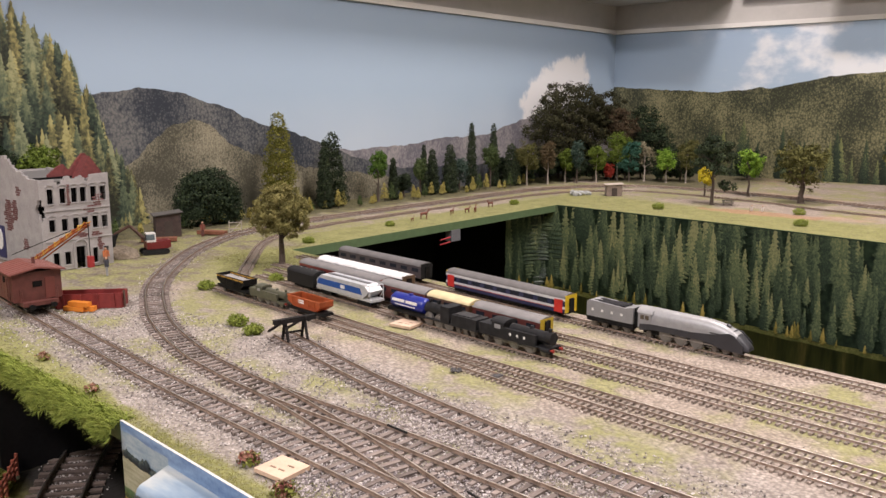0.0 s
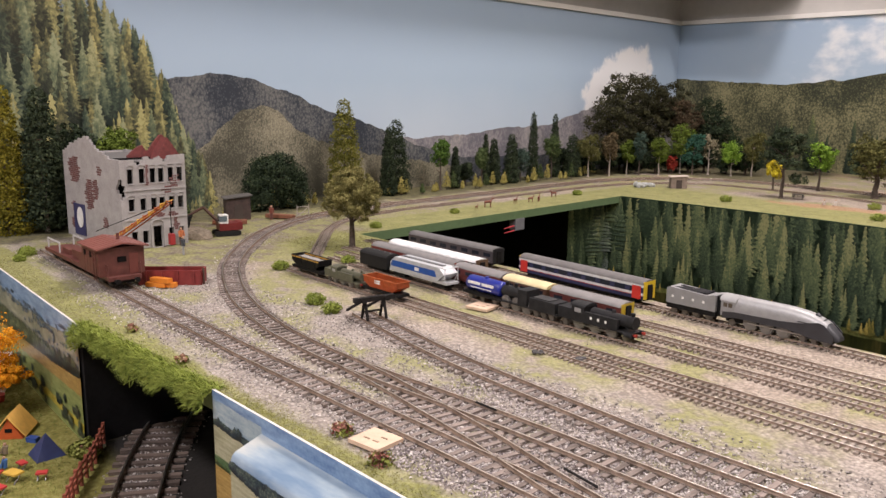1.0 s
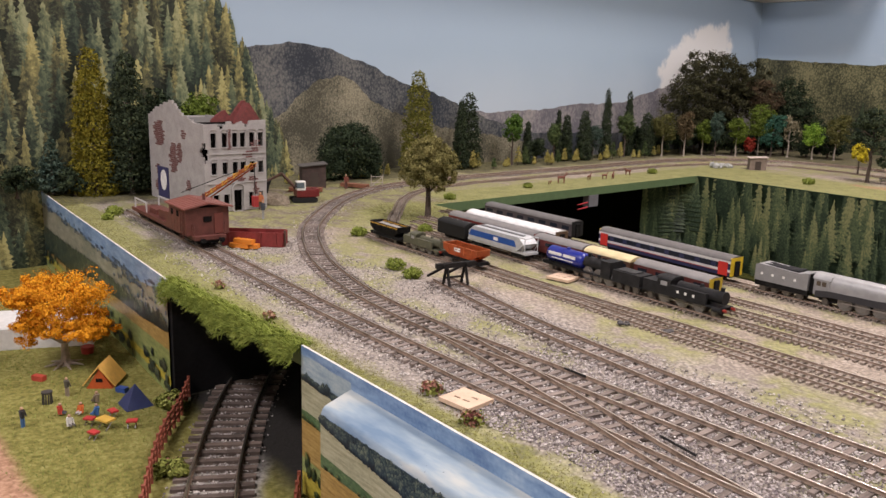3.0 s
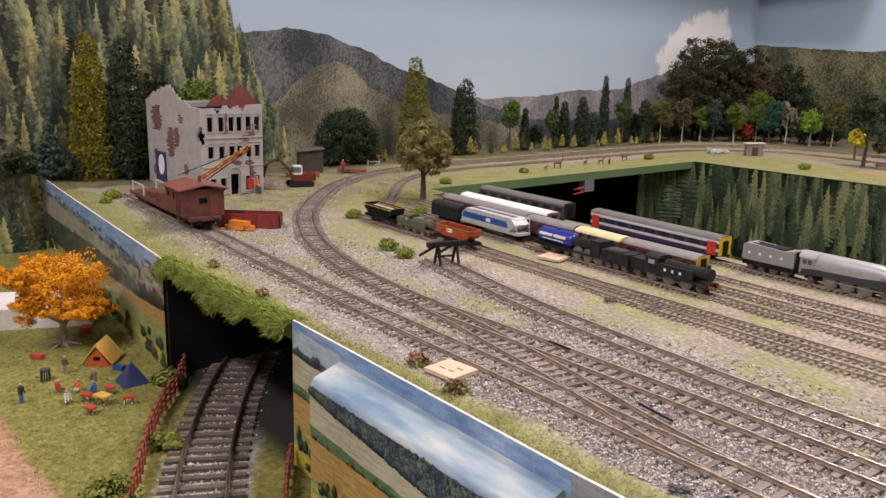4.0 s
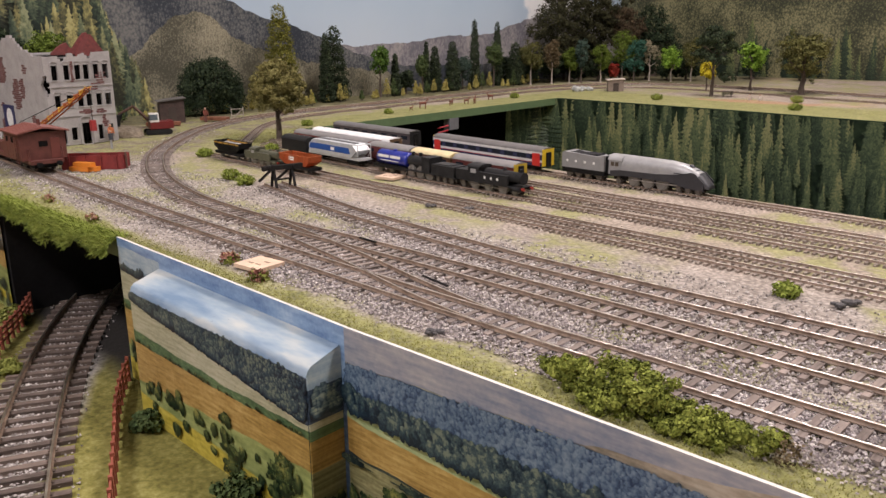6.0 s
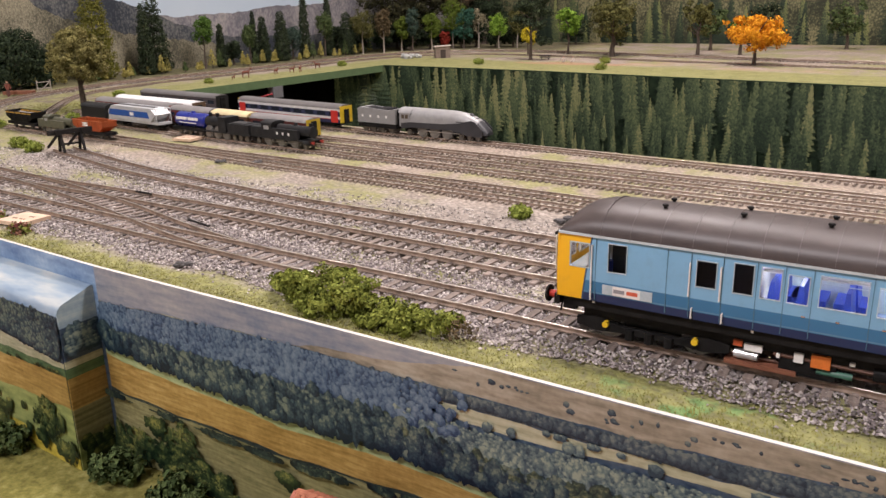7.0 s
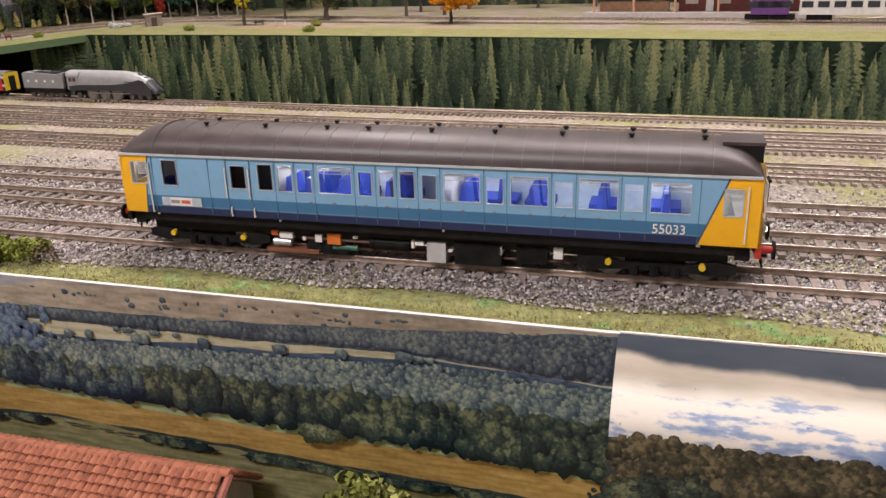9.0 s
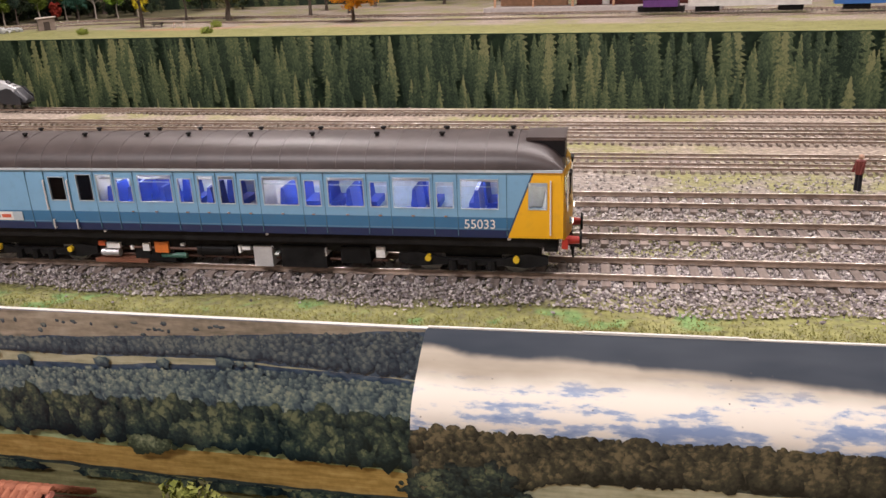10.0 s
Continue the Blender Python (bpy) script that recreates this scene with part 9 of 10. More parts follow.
def tree(label, x, y, z, bare, r, blobs, leaf, n, size, seed, bark=None, limbs=6, spread=None, group="trees", category="tree"):
    t = thing("tree", label, category, group, "", pose(x, y, z))
    top = max(b[2] + b[5] * 0.3 for b in blobs)
    part("trunk", trunk_bm(max(bare, top * 0.7), r, limbs, seed, spread or blobs[0][3] * 0.7), bark or BARK, t)
    ob = new("crown", leaf_cloud(blobs, n, size, LEAF[leaf], seed))
    ob.parent = t
    return t


def column(h, w, z0=0.1, n=7):
    """Blobs for a columnar tree."""
    out = []
    for k in range(n):
        f = k / (n - 1)
        ww = w * 0.5 * (1.04 - 0.40 * f - 0.22 * f ** 4)
        out.append((0, 0, h * (z0 + (0.95 - z0) * f), ww, ww, h * 0.62 / n * 1.4))
    return out


def rounded(h, w, bare, seed, n=9):
    rr = random.Random(seed)
    c = bare + (h - bare) * 0.52
    out = [(0, 0, c, w * 0.36, w * 0.36, (h - bare) * 0.42)]
    for k in range(n):
        a, q = rr.uniform(0, 6.28), rr.uniform(0.35, 0.8)
        zz = bare + (h - bare) * rr.uniform(0.25, 0.82)
        out.append((math.cos(a) * w * 0.33 * q, math.sin(a) * w * 0.33 * q, zz, w * 0.20, w * 0.20, (h - bare) * 0.19))
    return out


crown = [(0, 0, 0.067, 0.024, 0.024, 0.026), (0, 0, 0.095, 0.016, 0.016, 0.010)]
for k in range(22):
    a, up = k * 2.4, (k + 0.5) / 22
    reach = 0.029 * math.sqrt(max(0.05, 1 - (1.85 * up - 0.80) ** 2))
    crown.append((math.cos(a) * reach, math.sin(a) * reach, 0.042 + 0.052 * up, 0.0115, 0.0115, 0.0095))
tree("olive green broadleaf tree by the yard", -0.734, 0.840, 0, 0.034, 0.0040, crown, "oak", 22000, 0.0021, 1)
WEST_ROW = [(1.141, 0.173, 0.058, "cyp"), (1.242, 0.123, 0.029, "dcol"), (1.280, 0.137, 0.052, "dcol"), (1.388, 0.111, 0.047, "green"), (1.437, 0.082, 0.018, "thin"), (1.483, 0.052, 0.047, "dbush"), (1.512, 0.088, 0.037, "green2"), (1.542, 0.104, 0.015, "thin"), (1.571, 0.094, 0.028, "dcol"), (1.613, 0.103, 0.034, "dcol"), (1.672, 0.077, 0.056, "blue"), (1.702, 0.146, 0.023, "thin"), (1.768, 0.111, 0.053, "green2"), (1.805, 0.143, 0.022, "thin"), (1.852, 0.095, 0.043, "dcol")]
for i, (y, h, w, k) in enumerate(WEST_ROW):
    x = -1.125 + 0.012 * math.sin(i * 2.3)
    if k in ("cyp", "dcol", "thin"):
        tree({"cyp": "tall yellow green cypress before the backdrop", "dcol": "tall dark conifer before the backdrop", "thin": "thin dark cypress before the backdrop"}[k], x, y, 0, 0.01, 0.002, column(h, w * (1.2 if k != "thin" else 1.25)), {"cyp": "cyp", "dcol": "dcol", "thin": "dcol"}[k], int(1150000 * h * w + 4000), 0.0027, 40 + i, None, 2, 0.004)
    else:
        tree("dark bushy tree before the backdrop" if k == "dbush" else "small leafy tree before the backdrop", x, y, 0, h * 0.3, 0.0022, rounded(h, w, h * (0.12 if k in ("blue", "dbush") else 0.34), i), {"dbush": "dcol"}.get(k, k), 4200, 0.0030, 40 + i)
NORTH_ROW = [(-1.085, 1.876, 0.115, 0.073, "olive"), (-1.060, 1.933, 0.111, 0.050, "brown"), (-1.054, 2.004, 0.090, 0.050, "moss"), (-1.019, 2.005, 0.112, 0.038, "blue"), (-0.990, 2.052, 0.098, 0.056, "moss"), (-0.976, 2.136, 0.135, 0.085, "moss"), (-0.985, 2.110, 0.046, 0.029, "red"),
             (-0.940, 2.134, 0.109, 0.067, "teal"), (-0.916, 2.173, 0.111, 0.062, "straw"), (-0.854, 2.174, 0.092, 0.067, "lime"), (-0.813, 2.202, 0.113, 0.067, "olive")]
for i, (x, y, h, w, k) in enumerate(NORTH_ROW):
    tree("pale bare twiggy tree in the far corner" if k == "straw" else "small red tree in the far corner" if k == "red" else "bright green tree in the far corner" if k in ("lime", "moss") else "leafy tree in the far corner", x, y, 0, h * 0.30, 0.0020, rounded(h, w * 1.12, h * (0.10 if k in ("teal", "red") else 0.24), 60 + i), k, 1500 if k == "straw" else 4800, 0.0030, 70 + i, PALEBARK if k in ("lime", "straw", "brown", "moss", "olive") else None)
for i, (x, y, h, w, k) in enumerate(NORTH_ROW):
    tree("dark undergrowth bush behind the corner trees", x - 0.035, y + 0.045, 0, 0.02, 0.003, rounded(0.055 + 0.012 * (i % 3), 0.085, 0.0, 160 + i), "dark", 1800, 0.0046, 180 + i, group="undergrowth", category="bush")
# the broad dark trees behind
tree("broad dark evergreen tree beside the backdrop", -1.10, 0.970, 0, 0.02, 0.004, [(0, 0, 0.050, 0.035, 0.052, 0.044), (0, -0.034, 0.040, 0.03, 0.030, 0.032), (0, 0.036, 0.036, 0.03, 0.030, 0.030), (0, 0.012, 0.075, 0.026, 0.030, 0.020), (0, -0.02, 0.070, 0.026, 0.026, 0.020), (0, -0.030, 0.016, 0.03, 0.034, 0.018), (0, 0.030, 0.016, 0.03, 0.034, 0.018)], "dark", 26000, 0.0030, 5)
crown = [(0, -0.02, 0.19, 0.055, 0.085, 0.046), (0, -0.11, 0.165, 0.05, 0.06, 0.036), (0, 0.10, 0.175, 0.06, 0.085, 0.042), (0, -0.05, 0.238, 0.04, 0.036, 0.020), (0, 0.050, 0.232, 0.04, 0.040, 0.022), (0, -0.05, 0.12, 0.05, 0.08, 0.035), (0, 0.12, 0.12, 0.06, 0.08, 0.035),
         (0, -0.08, 0.075, 0.045, 0.09, 0.045), (0, 0.05, 0.065, 0.05, 0.10, 0.04), (0, -0.165, 0.128, 0.035, 0.04, 0.024), (0, 0.18, 0.145, 0.05, 0.05, 0.03), (0, -0.10, 0.212, 0.034, 0.028, 0.016), (0, 0.135, 0.206, 0.03, 0.034, 0.018)]
for k in range(26):
    up = (k + 0.5) / 26
    crown.append((0.045, -0.17 + 0.36 * ((k * 0.618) % 1.0), 0.085 + 0.145 * up, 0.026, 0.026, 0.015))
tree("huge dark oak in the corner of the layout", -1.115, 2.115, 0, 0.09, 0.009, crown, "shade", 34000, 0.0044, 6, None, 10)
tree("brownish dark tree in the far corner", -1.065, 2.275, 0, 0.07, 0.007, [(0, 0, 0.15, 0.055, 0.05, 0.040), (0.035, 0, 0.13, 0.035, 0.04, 0.035), (-0.03, 0, 0.14, 0.035, 0.04, 0.03), (0, 0, 0.175, 0.035, 0.04, 0.02)], "rust", 4600, 0.0050, 7, None, 8)
tree("dark ivy clad tree in the far corner", -1.005, 2.36, 0, 0.05, 0.008, [(0, 0, 0.12, 0.060, 0.05, 0.055), (0.03, 0, 0.09, 0.05, 0.05, 0.05), (-0.03, 0, 0.09, 0.05, 0.05, 0.05), (-0.005, 0, 0.170, 0.045, 0.04, 0.026)], "dark", 9000, 0.0048, 8)
for i, (x, y, h, w) in enumerate(((-1.15, 1.86, 0.075, 0.07), (-1.15, 1.95, 0.09, 0.08), (-1.13, 2.09, 0.10, 0.10), (-1.10, 2.2, 0.11, 0.10), (-1.03, 2.32, 0.10, 0.11), (-0.92, 2.36, 0.09, 0.10), (-0.72, 2.38, 0.09, 0.12), (-0.6, 2.38, 0.10, 0.12))):
    tree("dark undergrowth bush along the backdrop", x, y, 0, 0.02, 0.003, rounded(h, w, 0.0, 90 + i), "dark", 1300, 0.006, 120 + i, group="undergrowth", category="bush")
tree("dark flat crowned pine on the far meadow", -0.575, 1.802, 0, 0.06, 0.0036, [(0, 0, 0.115, 0.035, 0.035, 0.014), (0.02, 0.01, 0.098, 0.034, 0.034, 0.009), (-0.02, 0, 0.085, 0.034, 0.03, 0.009), (0.014, -0.02, 0.072, 0.03, 0.03, 0.008), (0, 0, 0.132, 0.018, 0.018, 0.010), (0.03, 0.0, 0.040, 0.020, 0.016, 0.010), (-0.024, 0.01, 0.106, 0.024, 0.024, 0.006), (0.026, -0.012, 0.122, 0.020, 0.020, 0.006)], "dcol", 6500, 0.0034, 11, None, 12, 0.03)
tree("yellow flowering tree on the far meadow", -0.645, 1.93, 0, 0.02, 0.002, rounded(0.066, 0.05, 0.022, 31), "yellow", 1500, 0.0036, 12)
tree("bright lime green tree on the far meadow", -0.575, 2.0, 0, 0.03, 0.0028, rounded(0.104, 0.078, 0.034, 32), "lime", 2400, 0.0042, 13)
tree("large olive brown tree on the far meadow", -0.445, 1.945, 0, 0.02, 0.006, rounded(0.125, 0.145, 0.018, 33, 14), "olive", 5200, 0.0042, 14)
tree("orange autumn tree on the far board", -0.116, 1.80, 0, 0.03, 0.0035, rounded(0.092, 0.145, 0.020, 34, 14), "orange", 5200, 0.0044, 15)
for i, (x, y, h, w, k) in enumerate(((-0.30, 2.2, 0.11, 0.10, "green2"), (-0.20, 2.3, 0.12, 0.10, "dcol"), (-0.02, 2.3, 0.12, 0.12, "green2"), (0.12, 2.34, 0.13, 0.12, "green2"), (0.26, 2.32, 0.11, 0.12, "olive"), (0.45, 2.3, 0.13, 0.12, "olive"), (-0.28, 2.02, 0.12, 0.10, "olive"), (-0.20, 2.06, 0.085, 0.06, "green"))):
    tree("leafy tree at the back of the far board", x, y, 0, 0.03, 0.004, rounded(h, w, 0.02, 200 + i), k, 1500, 0.0056, 220 + i)
# behind the ruin and in the left corner
tree("golden green conifer in the forest corner", -1.135, 0.560, 0, 0.01, 0.003, column(0.190, 0.070, 0.06), "gold", 20000, 0.0028, 21, None, 2, 0.006)
tree("tall dark green tree in the forest corner", -1.115, 0.603, 0, 0.03, 0.003, column(0.186, 0.070, 0.14), "dcol", 20000, 0.0030, 22, PALEBARK, 3, 0.006)
tree("blue green spruce in the forest corner", -1.155, 0.508, 0, 0.008, 0.002, [(0, 0, 0.012 + 0.01 * k, 0.030 - 0.004 * k, 0.030 - 0.004 * k, 0.007) for k in range(7)], "blue", 2600, 0.0036, 23, None, 2, 0.004)
tree("olive green bushy tree behind the ruin", -1.12, 0.708, 0, 0.05, 0.004, rounded(0.142, 0.085, 0.05, 24), "moss", 7000, 0.0034, 24)
tree("dark round tree behind the ruin", -1.14, 0.655, 0, 0.05, 0.004, rounded(0.150, 0.085, 0.04, 25), "dark", 6000, 0.0042, 25)
# dark bushes added in place of the shadow under these trees
for i, (x, y, h, w) in enumerate(((-1.15, 0.46, 0.045, 0.06), (-1.13, 0.53, 0.04, 0.06), (-1.15, 0.60, 0.05, 0.07), (-1.12, 0.64, 0.03, 0.05), (-1.14, 0.74, 0.05, 0.07))):
    tree("dark bush added for the shade below the forest corner's trees", x, y, 0, 0.01, 0.002, rounded(h, w, 0.0, 400 + i), "dark", 2600, 0.0036, 420 + i, group="undergrowth", category="bush")
rr = random.Random(9)
for i in range(46):
    y = 0.80 + 1.15 * (i + rr.random()) / 46
    h = rr.uniform(0.016, 0.042)
    tree("small yellowing larch at the foot of the backdrop", -1.095 + rr.uniform(-0.02, 0.012), y, 0, 0.003, 0.0008, [(0, 0, h * (0.22 + 0.13 * k), h * (0.24 - 0.035 * k), h * (0.24 - 0.035 * k), h * 0.09) for k in range(6)], "larch" if i % 4 else "green2", 520, 0.0024, 300 + i, None, 1, 0.001, "small larches")


def tuft(name, label, x, y, z, blobs, leaf, n, size, seed, category="bush", group="bushes", clumps=0):
    ob = new(name, leaf_cloud(blobs, n, size, LEAF[leaf], seed, 0.2, name, clumps))
    ob.matrix_world = pose(x, y, z)
    return tagged(ob, label, category, group)


tuft("bush", "large yellow green bush on the front verge", 0.008, 0.4555, 0, [(-0.034, 0.003, 0.005, 0.015, 0.010, 0.006), (-0.018, 0.002, 0.008, 0.014, 0.010, 0.008), (0.0, -0.002, 0.009, 0.016, 0.011, 0.009), (-0.012, -0.008, 0.004, 0.018, 0.007, 0.005), (0.018, -0.003, 0.006, 0.014, 0.009, 0.006), (0.034, -0.002, 0.004, 0.014, 0.009, 0.005), (0.048, -0.001, 0.005, 0.010, 0.008, 0.006), (0.020, -0.008, 0.003, 0.020, 0.006, 0.004), (-0.006, 0.003, 0.014, 0.008, 0.006, 0.004), (-0.032, 0.0, 0.010, 0.008, 0.006, 0.004)], "sprig", 26000, 0.0013, 31, clumps=230)
tuft("flower_clump", "small flower clump at the end of the bush", 0.066, 0.452, 0, [(0, 0, 0.004, 0.007, 0.006, 0.005)], "brown", 160, 0.0014, 32, "flowers", "flowers")
for i, (x, y) in enumerate(((-0.286, 0.469), (-0.242, 0.459), (-0.466, 0.463), (-0.566, 0.472))):
    s = 1.0 if i < 2 else 0.7
    tuft("flower_clump", "red and yellow flower clump on the grass verge", x, y, 0, [(0, 0, 0.003, 0.008 * s, 0.006 * s, 0.004 * s)], "flower", 150, 0.0020, 33 + i, "flowers", "flowers")
    tuft("flower_leaves", "green leaves of a flower clump", x, y, 0, [(0, 0, 0.002, 0.009 * s, 0.007 * s, 0.003 * s)], "bush", 140, 0.0022, 43 + i, "flowers", "flowers")
for i, (x, y, s) in enumerate(((-0.536, 0.635, 1.0), (-0.502, 0.628, 0.9), (-0.686, 0.699, 1.0), (-0.834, 0.966, 0.9), (-0.956, 0.522, 1.1), (-0.861, 1.163, 0.8), (-0.876, 1.536, 1.0), (-0.625, 1.666, 1.2), (-0.392, 1.766, 1.2), (-0.344, 1.622, 1.2), (0.001, 0.629, 0.7), (-0.66, 0.775, 0.9), (-0.93, 0.505, 0.7))):
    tuft("grass_tuft", "yellow green grass tuft growing on the ground", x, y, 0, [(0, 0, 0.004 * s, 0.010 * s, 0.010 * s, 0.006 * s)], "long", 1100, 0.0018, 60 + i, "grass tuft", "grass tufts")


def blades(name, count, place, length, leaf, seed, label, lean=0.5, droop=None):
    """Many thin grass blades in one object."""
    r = np.random.default_rng(seed)
    p = place(r, count)
    n = len(p)
    a = r.uniform(0, 6.28, n)
    h = r.uniform(0.5, 1.2, n) * length
    tip = p + np.stack([np.cos(a) * h * lean, np.sin(a) * h * lean, h], 1)
    if droop is not None:
        tip = p + np.stack([np.cos(a) * h * 0.45, -h * r.uniform(0.1, 0.9, n), h * r.uniform(droop, 0.5, n)], 1)
    w = np.stack([-np.sin(a), np.cos(a), np.zeros(n)], 1) * (0.00022 + 0.03 * h[:, None] if droop is not None else 0.00022 + 0.05 * h[:, None])
    v = np.stack([p - w, p + w, tip], 1).reshape(-1, 3)
    ob = new(name, quick(name, v, np.arange(3 * n).reshape(n, 3), LEAF[leaf]))
    return tagged(ob, label, "grass", "", "stuff")


def verge(r, n):
    x = np.where(r.uniform(0, 1, n) < 0.3, r.uniform(-1.15, -0.4, n), r.uniform(-0.4, 0.75, n))
    f = np.interp(x, [-1.25, -1.05, -0.61, -0.40, -0.14, 0.30, 2.0], [0.508, 0.488, 0.447, 0.451, 0.439, 0.432, 0.43])
    w = np.interp(x, [-1.2, -0.8, -0.4, 0.0, 0.7], [0.03, 0.034, 0.020, 0.017, 0.014])
    y = f + 0.001 + np.abs(r.normal(0, 0.5, n)) * w
    return np.stack([x, y, np.zeros(n)], 1)


blades("verge_grass", 26000, verge, 0.0008, "turf", 71, "short static grass along the front verge", 0.9)


def overhang(r, n):
    x = r.uniform(-0.622, -0.398, n)
    f = np.abs(r.normal(0, 0.5, n))
    hang = 0.0135 + 0.005 * np.sin(x * 47) + 0.004 * np.sin(x * 131)
    out = r.uniform(0, 1, n) < 0.62
    y = np.where(out, 0.4475 - 0.006 * np.sin(np.clip(f, 0, 1) * 2.2), 0.449 + 0.010 * f)
    z = np.where(out, 0.001 - hang * np.clip(f, 0, 1), 0.0005)
    return np.stack([x, y, z], 1)


blades("tunnel_grass", 16000, overhang, 0.0085, "long", 72, "long grass hanging over the tunnel mouth", 0.9, -0.55)


def meadow(r, n):
    x = r.uniform(-0.86, -0.62, n)
    y = r.uniform(0.80, 0.98, n)
    q = np.stack([x, y, np.zeros(n)], 1)
    k = (np.hypot(x + 0.745, y - 0.86) < 0.11 + 0.02 * r.normal(0, 1, n)) & (y < np.interp(x, [-0.81, -0.48], [0.905, 0.89]) + np.where(x < -0.81, 0.2, 0))
    return q[k]


blades("meadow_grass", 9000, meadow, 0.0012, "turf", 73, "short static grass round the yard's tree", 0.9)


# ---------- lower deck: campsite, fence, barn ----------
c = thing("tree", "big orange autumn tree on the campsite", "tree", "trees", "", pose(-0.751, 0.397, ZL))
bm = trunk_bm(0.04, 0.0045, 8, 55, 0.03)
for k in range(7):
    a = k * 0.9
    tube(bm, (0, 0, 0.003), (math.cos(a) * 0.018, math.sin(a) * 0.018, 0.0), 0.0022, 0.0008, 5)
part("trunk", bm, PALEBARK, c)
blobs = [(0, 0, 0.066, 0.046, 0.046, 0.024)]
rr = random.Random(77)
for k in range(20):
    a, q = rr.uniform(0, 6.28), rr.uniform(0.5, 1.0)
    blobs.append((math.cos(a) * 0.042 * q, math.sin(a) * 0.042 * q, rr.uniform(0.036, 0.082), 0.018, 0.018, 0.013))
ob = new("crown", leaf_cloud(blobs, 34000, 0.0019, LEAF["orange"], 56, 0.3, "crown", 330))
ob.parent = c


def ridge_tent(at, s=1.0):
    t = thing("ridge_tent", "orange ridge tent with a yellow flysheet on the grass", "tent", "", "", at @ Matrix.Scale(s, 4))
    bm = bmesh.new()
    prism(bm, [(-0.014, 0), (0.0, 0.022), (0.014, 0)], -0.016, 0.016)
    body = part("tent_body", bm, paint((0.52, 0.095, 0.02), 0.6), t)
    bm = bmesh.new()
    prism(bm, [(-0.0175, 0.004), (0.0, 0.0262), (0.0175, 0.004), (0.0170, 0.0032), (0.0, 0.0240), (-0.0170, 0.0032)], -0.018, 0.018)
    part("flysheet", bm, paint((0.72, 0.42, 0.10), 0.6), t)
    part("tent_window", rbox(-0.0035, 0.0035, -0.0165, -0.0158, 0.0075, 0.0115, 0.0003, 1), DARKHOLE, body)
    return t


ridge_tent(pose(-0.680, 0.411, ZL, 0, 0, 52), 0.84)
bm = bmesh.new()
base = [bm.verts.new((0.0165 * math.cos(t), 0.0165 * math.sin(t), 0)) for t in np.linspace(0.4, 0.4 + 2 * math.pi, 4, endpoint=False)]
top = bm.verts.new((0, 0, 0.0195))
for i in range(4):
    bm.faces.new((base[i], base[(i + 1) % 4], top))
bm.faces.new(base[::-1])
solo("pyramid_tent", bevel(bm, 0.0006), paint((0.020, 0.030, 0.10), 0.6), "dark blue pyramid tent on the grass", "tent", "", "", False, pose(-0.615, 0.415, ZL, 0, 0, 20))
bm = rbox(-0.005, 0.005, -0.003, 0.003, 0, 0.0045, 0.0021, 3)
solo("sleeping_bag", bm, paint((0.02, 0.06, 0.25), 0.6), "rolled blue sleeping bag beside the tents", "bag", "", "", True, pose(-0.650, 0.416, ZL, 0, 0, 30))


def camp_seat(x, y, rz, top, w, h, label, cat):
    t = thing("camp_table" if cat == "table" else "camp_stool", label, cat, "camping furniture", "", pose(x, y, ZL, 0, 0, rz))
    part("top", rbox(-w, w, -w * 0.7, w * 0.7, h, h + 0.0014, 0.0003), paint(top, 0.6), t)
    for u in (-w * 0.7, w * 0.7):
        bm = bmesh.new()
        tube(bm, (u, -w * 0.6, 0), (u, w * 0.5, h), 0.0006, seg=5)
        part("leg", bm, CHROME, t)
        bm = bmesh.new()
        tube(bm, (u, w * 0.6, 0), (u, -w * 0.5, h), 0.0006, seg=5)
        part("leg", bm, CHROME, t)
    return t


camp_seat(-0.583, 0.379, 20, (0.58, 0.36, 0.06), 0.0066, 0.0072, "yellow folding camp table on the grass", "table")
for x, y, rz in ((-0.597, 0.371, 40), (-0.601, 0.391, 10), (-0.572, 0.396, 60), (-0.569, 0.365, 20)):
    camp_seat(x, y, rz, (0.40, 0.03, 0.03), 0.0042, 0.0052, "red folding camp stool on the grass", "stool")
for x, y, rz, a, b, seat, lab in ((-0.624, 0.328, 40, (0.03, 0.03, 0.035), (0.05, 0.13, 0.30), False, "painted model figure in black and blue with a pack"), (-0.669, 0.375, 120, (0.10, 0.09, 0.07), (0.30, 0.24, 0.18), False, "painted model figure with a rucksack"),
                                 (-0.638, 0.390, 200, (0.22, 0.17, 0.12), (0.10, 0.08, 0.07), True, "painted model figure kneeling by the tent"), (-0.630, 0.358, 60, (0.45, 0.05, 0.03), (0.05, 0.05, 0.06), True, "painted model figure in red sitting on the grass"),
                                 (-0.602, 0.357, 20, (0.62, 0.60, 0.56), (0.12, 0.11, 0.10), True, "painted model figure in white sitting on the grass"), (-0.622, 0.372, 300, (0.60, 0.14, 0.03), (0.40, 0.38, 0.36), True, "painted model figure in orange sitting on the grass"),
                                 (-0.611, 0.381, 220, (0.05, 0.14, 0.36), (0.05, 0.14, 0.36), True, "painted model figure in blue sitting on the grass"), (-0.432, 0.290, 30, (0.30, 0.16, 0.12), (0.30, 0.05, 0.05), True, "painted model figure sitting on the bare earth")):
    figure(x, y, ZL, rz, a, b, lab, 0.0178, seat)
bm = bmesh.new()
for k in range(12):
    a = k * 0.5236
    tube(bm, (math.cos(a) * 0.004, math.sin(a) * 0.004, 0), (math.cos(a) * 0.0035, math.sin(a) * 0.0035, 0.010), 0.0006, seg=5)
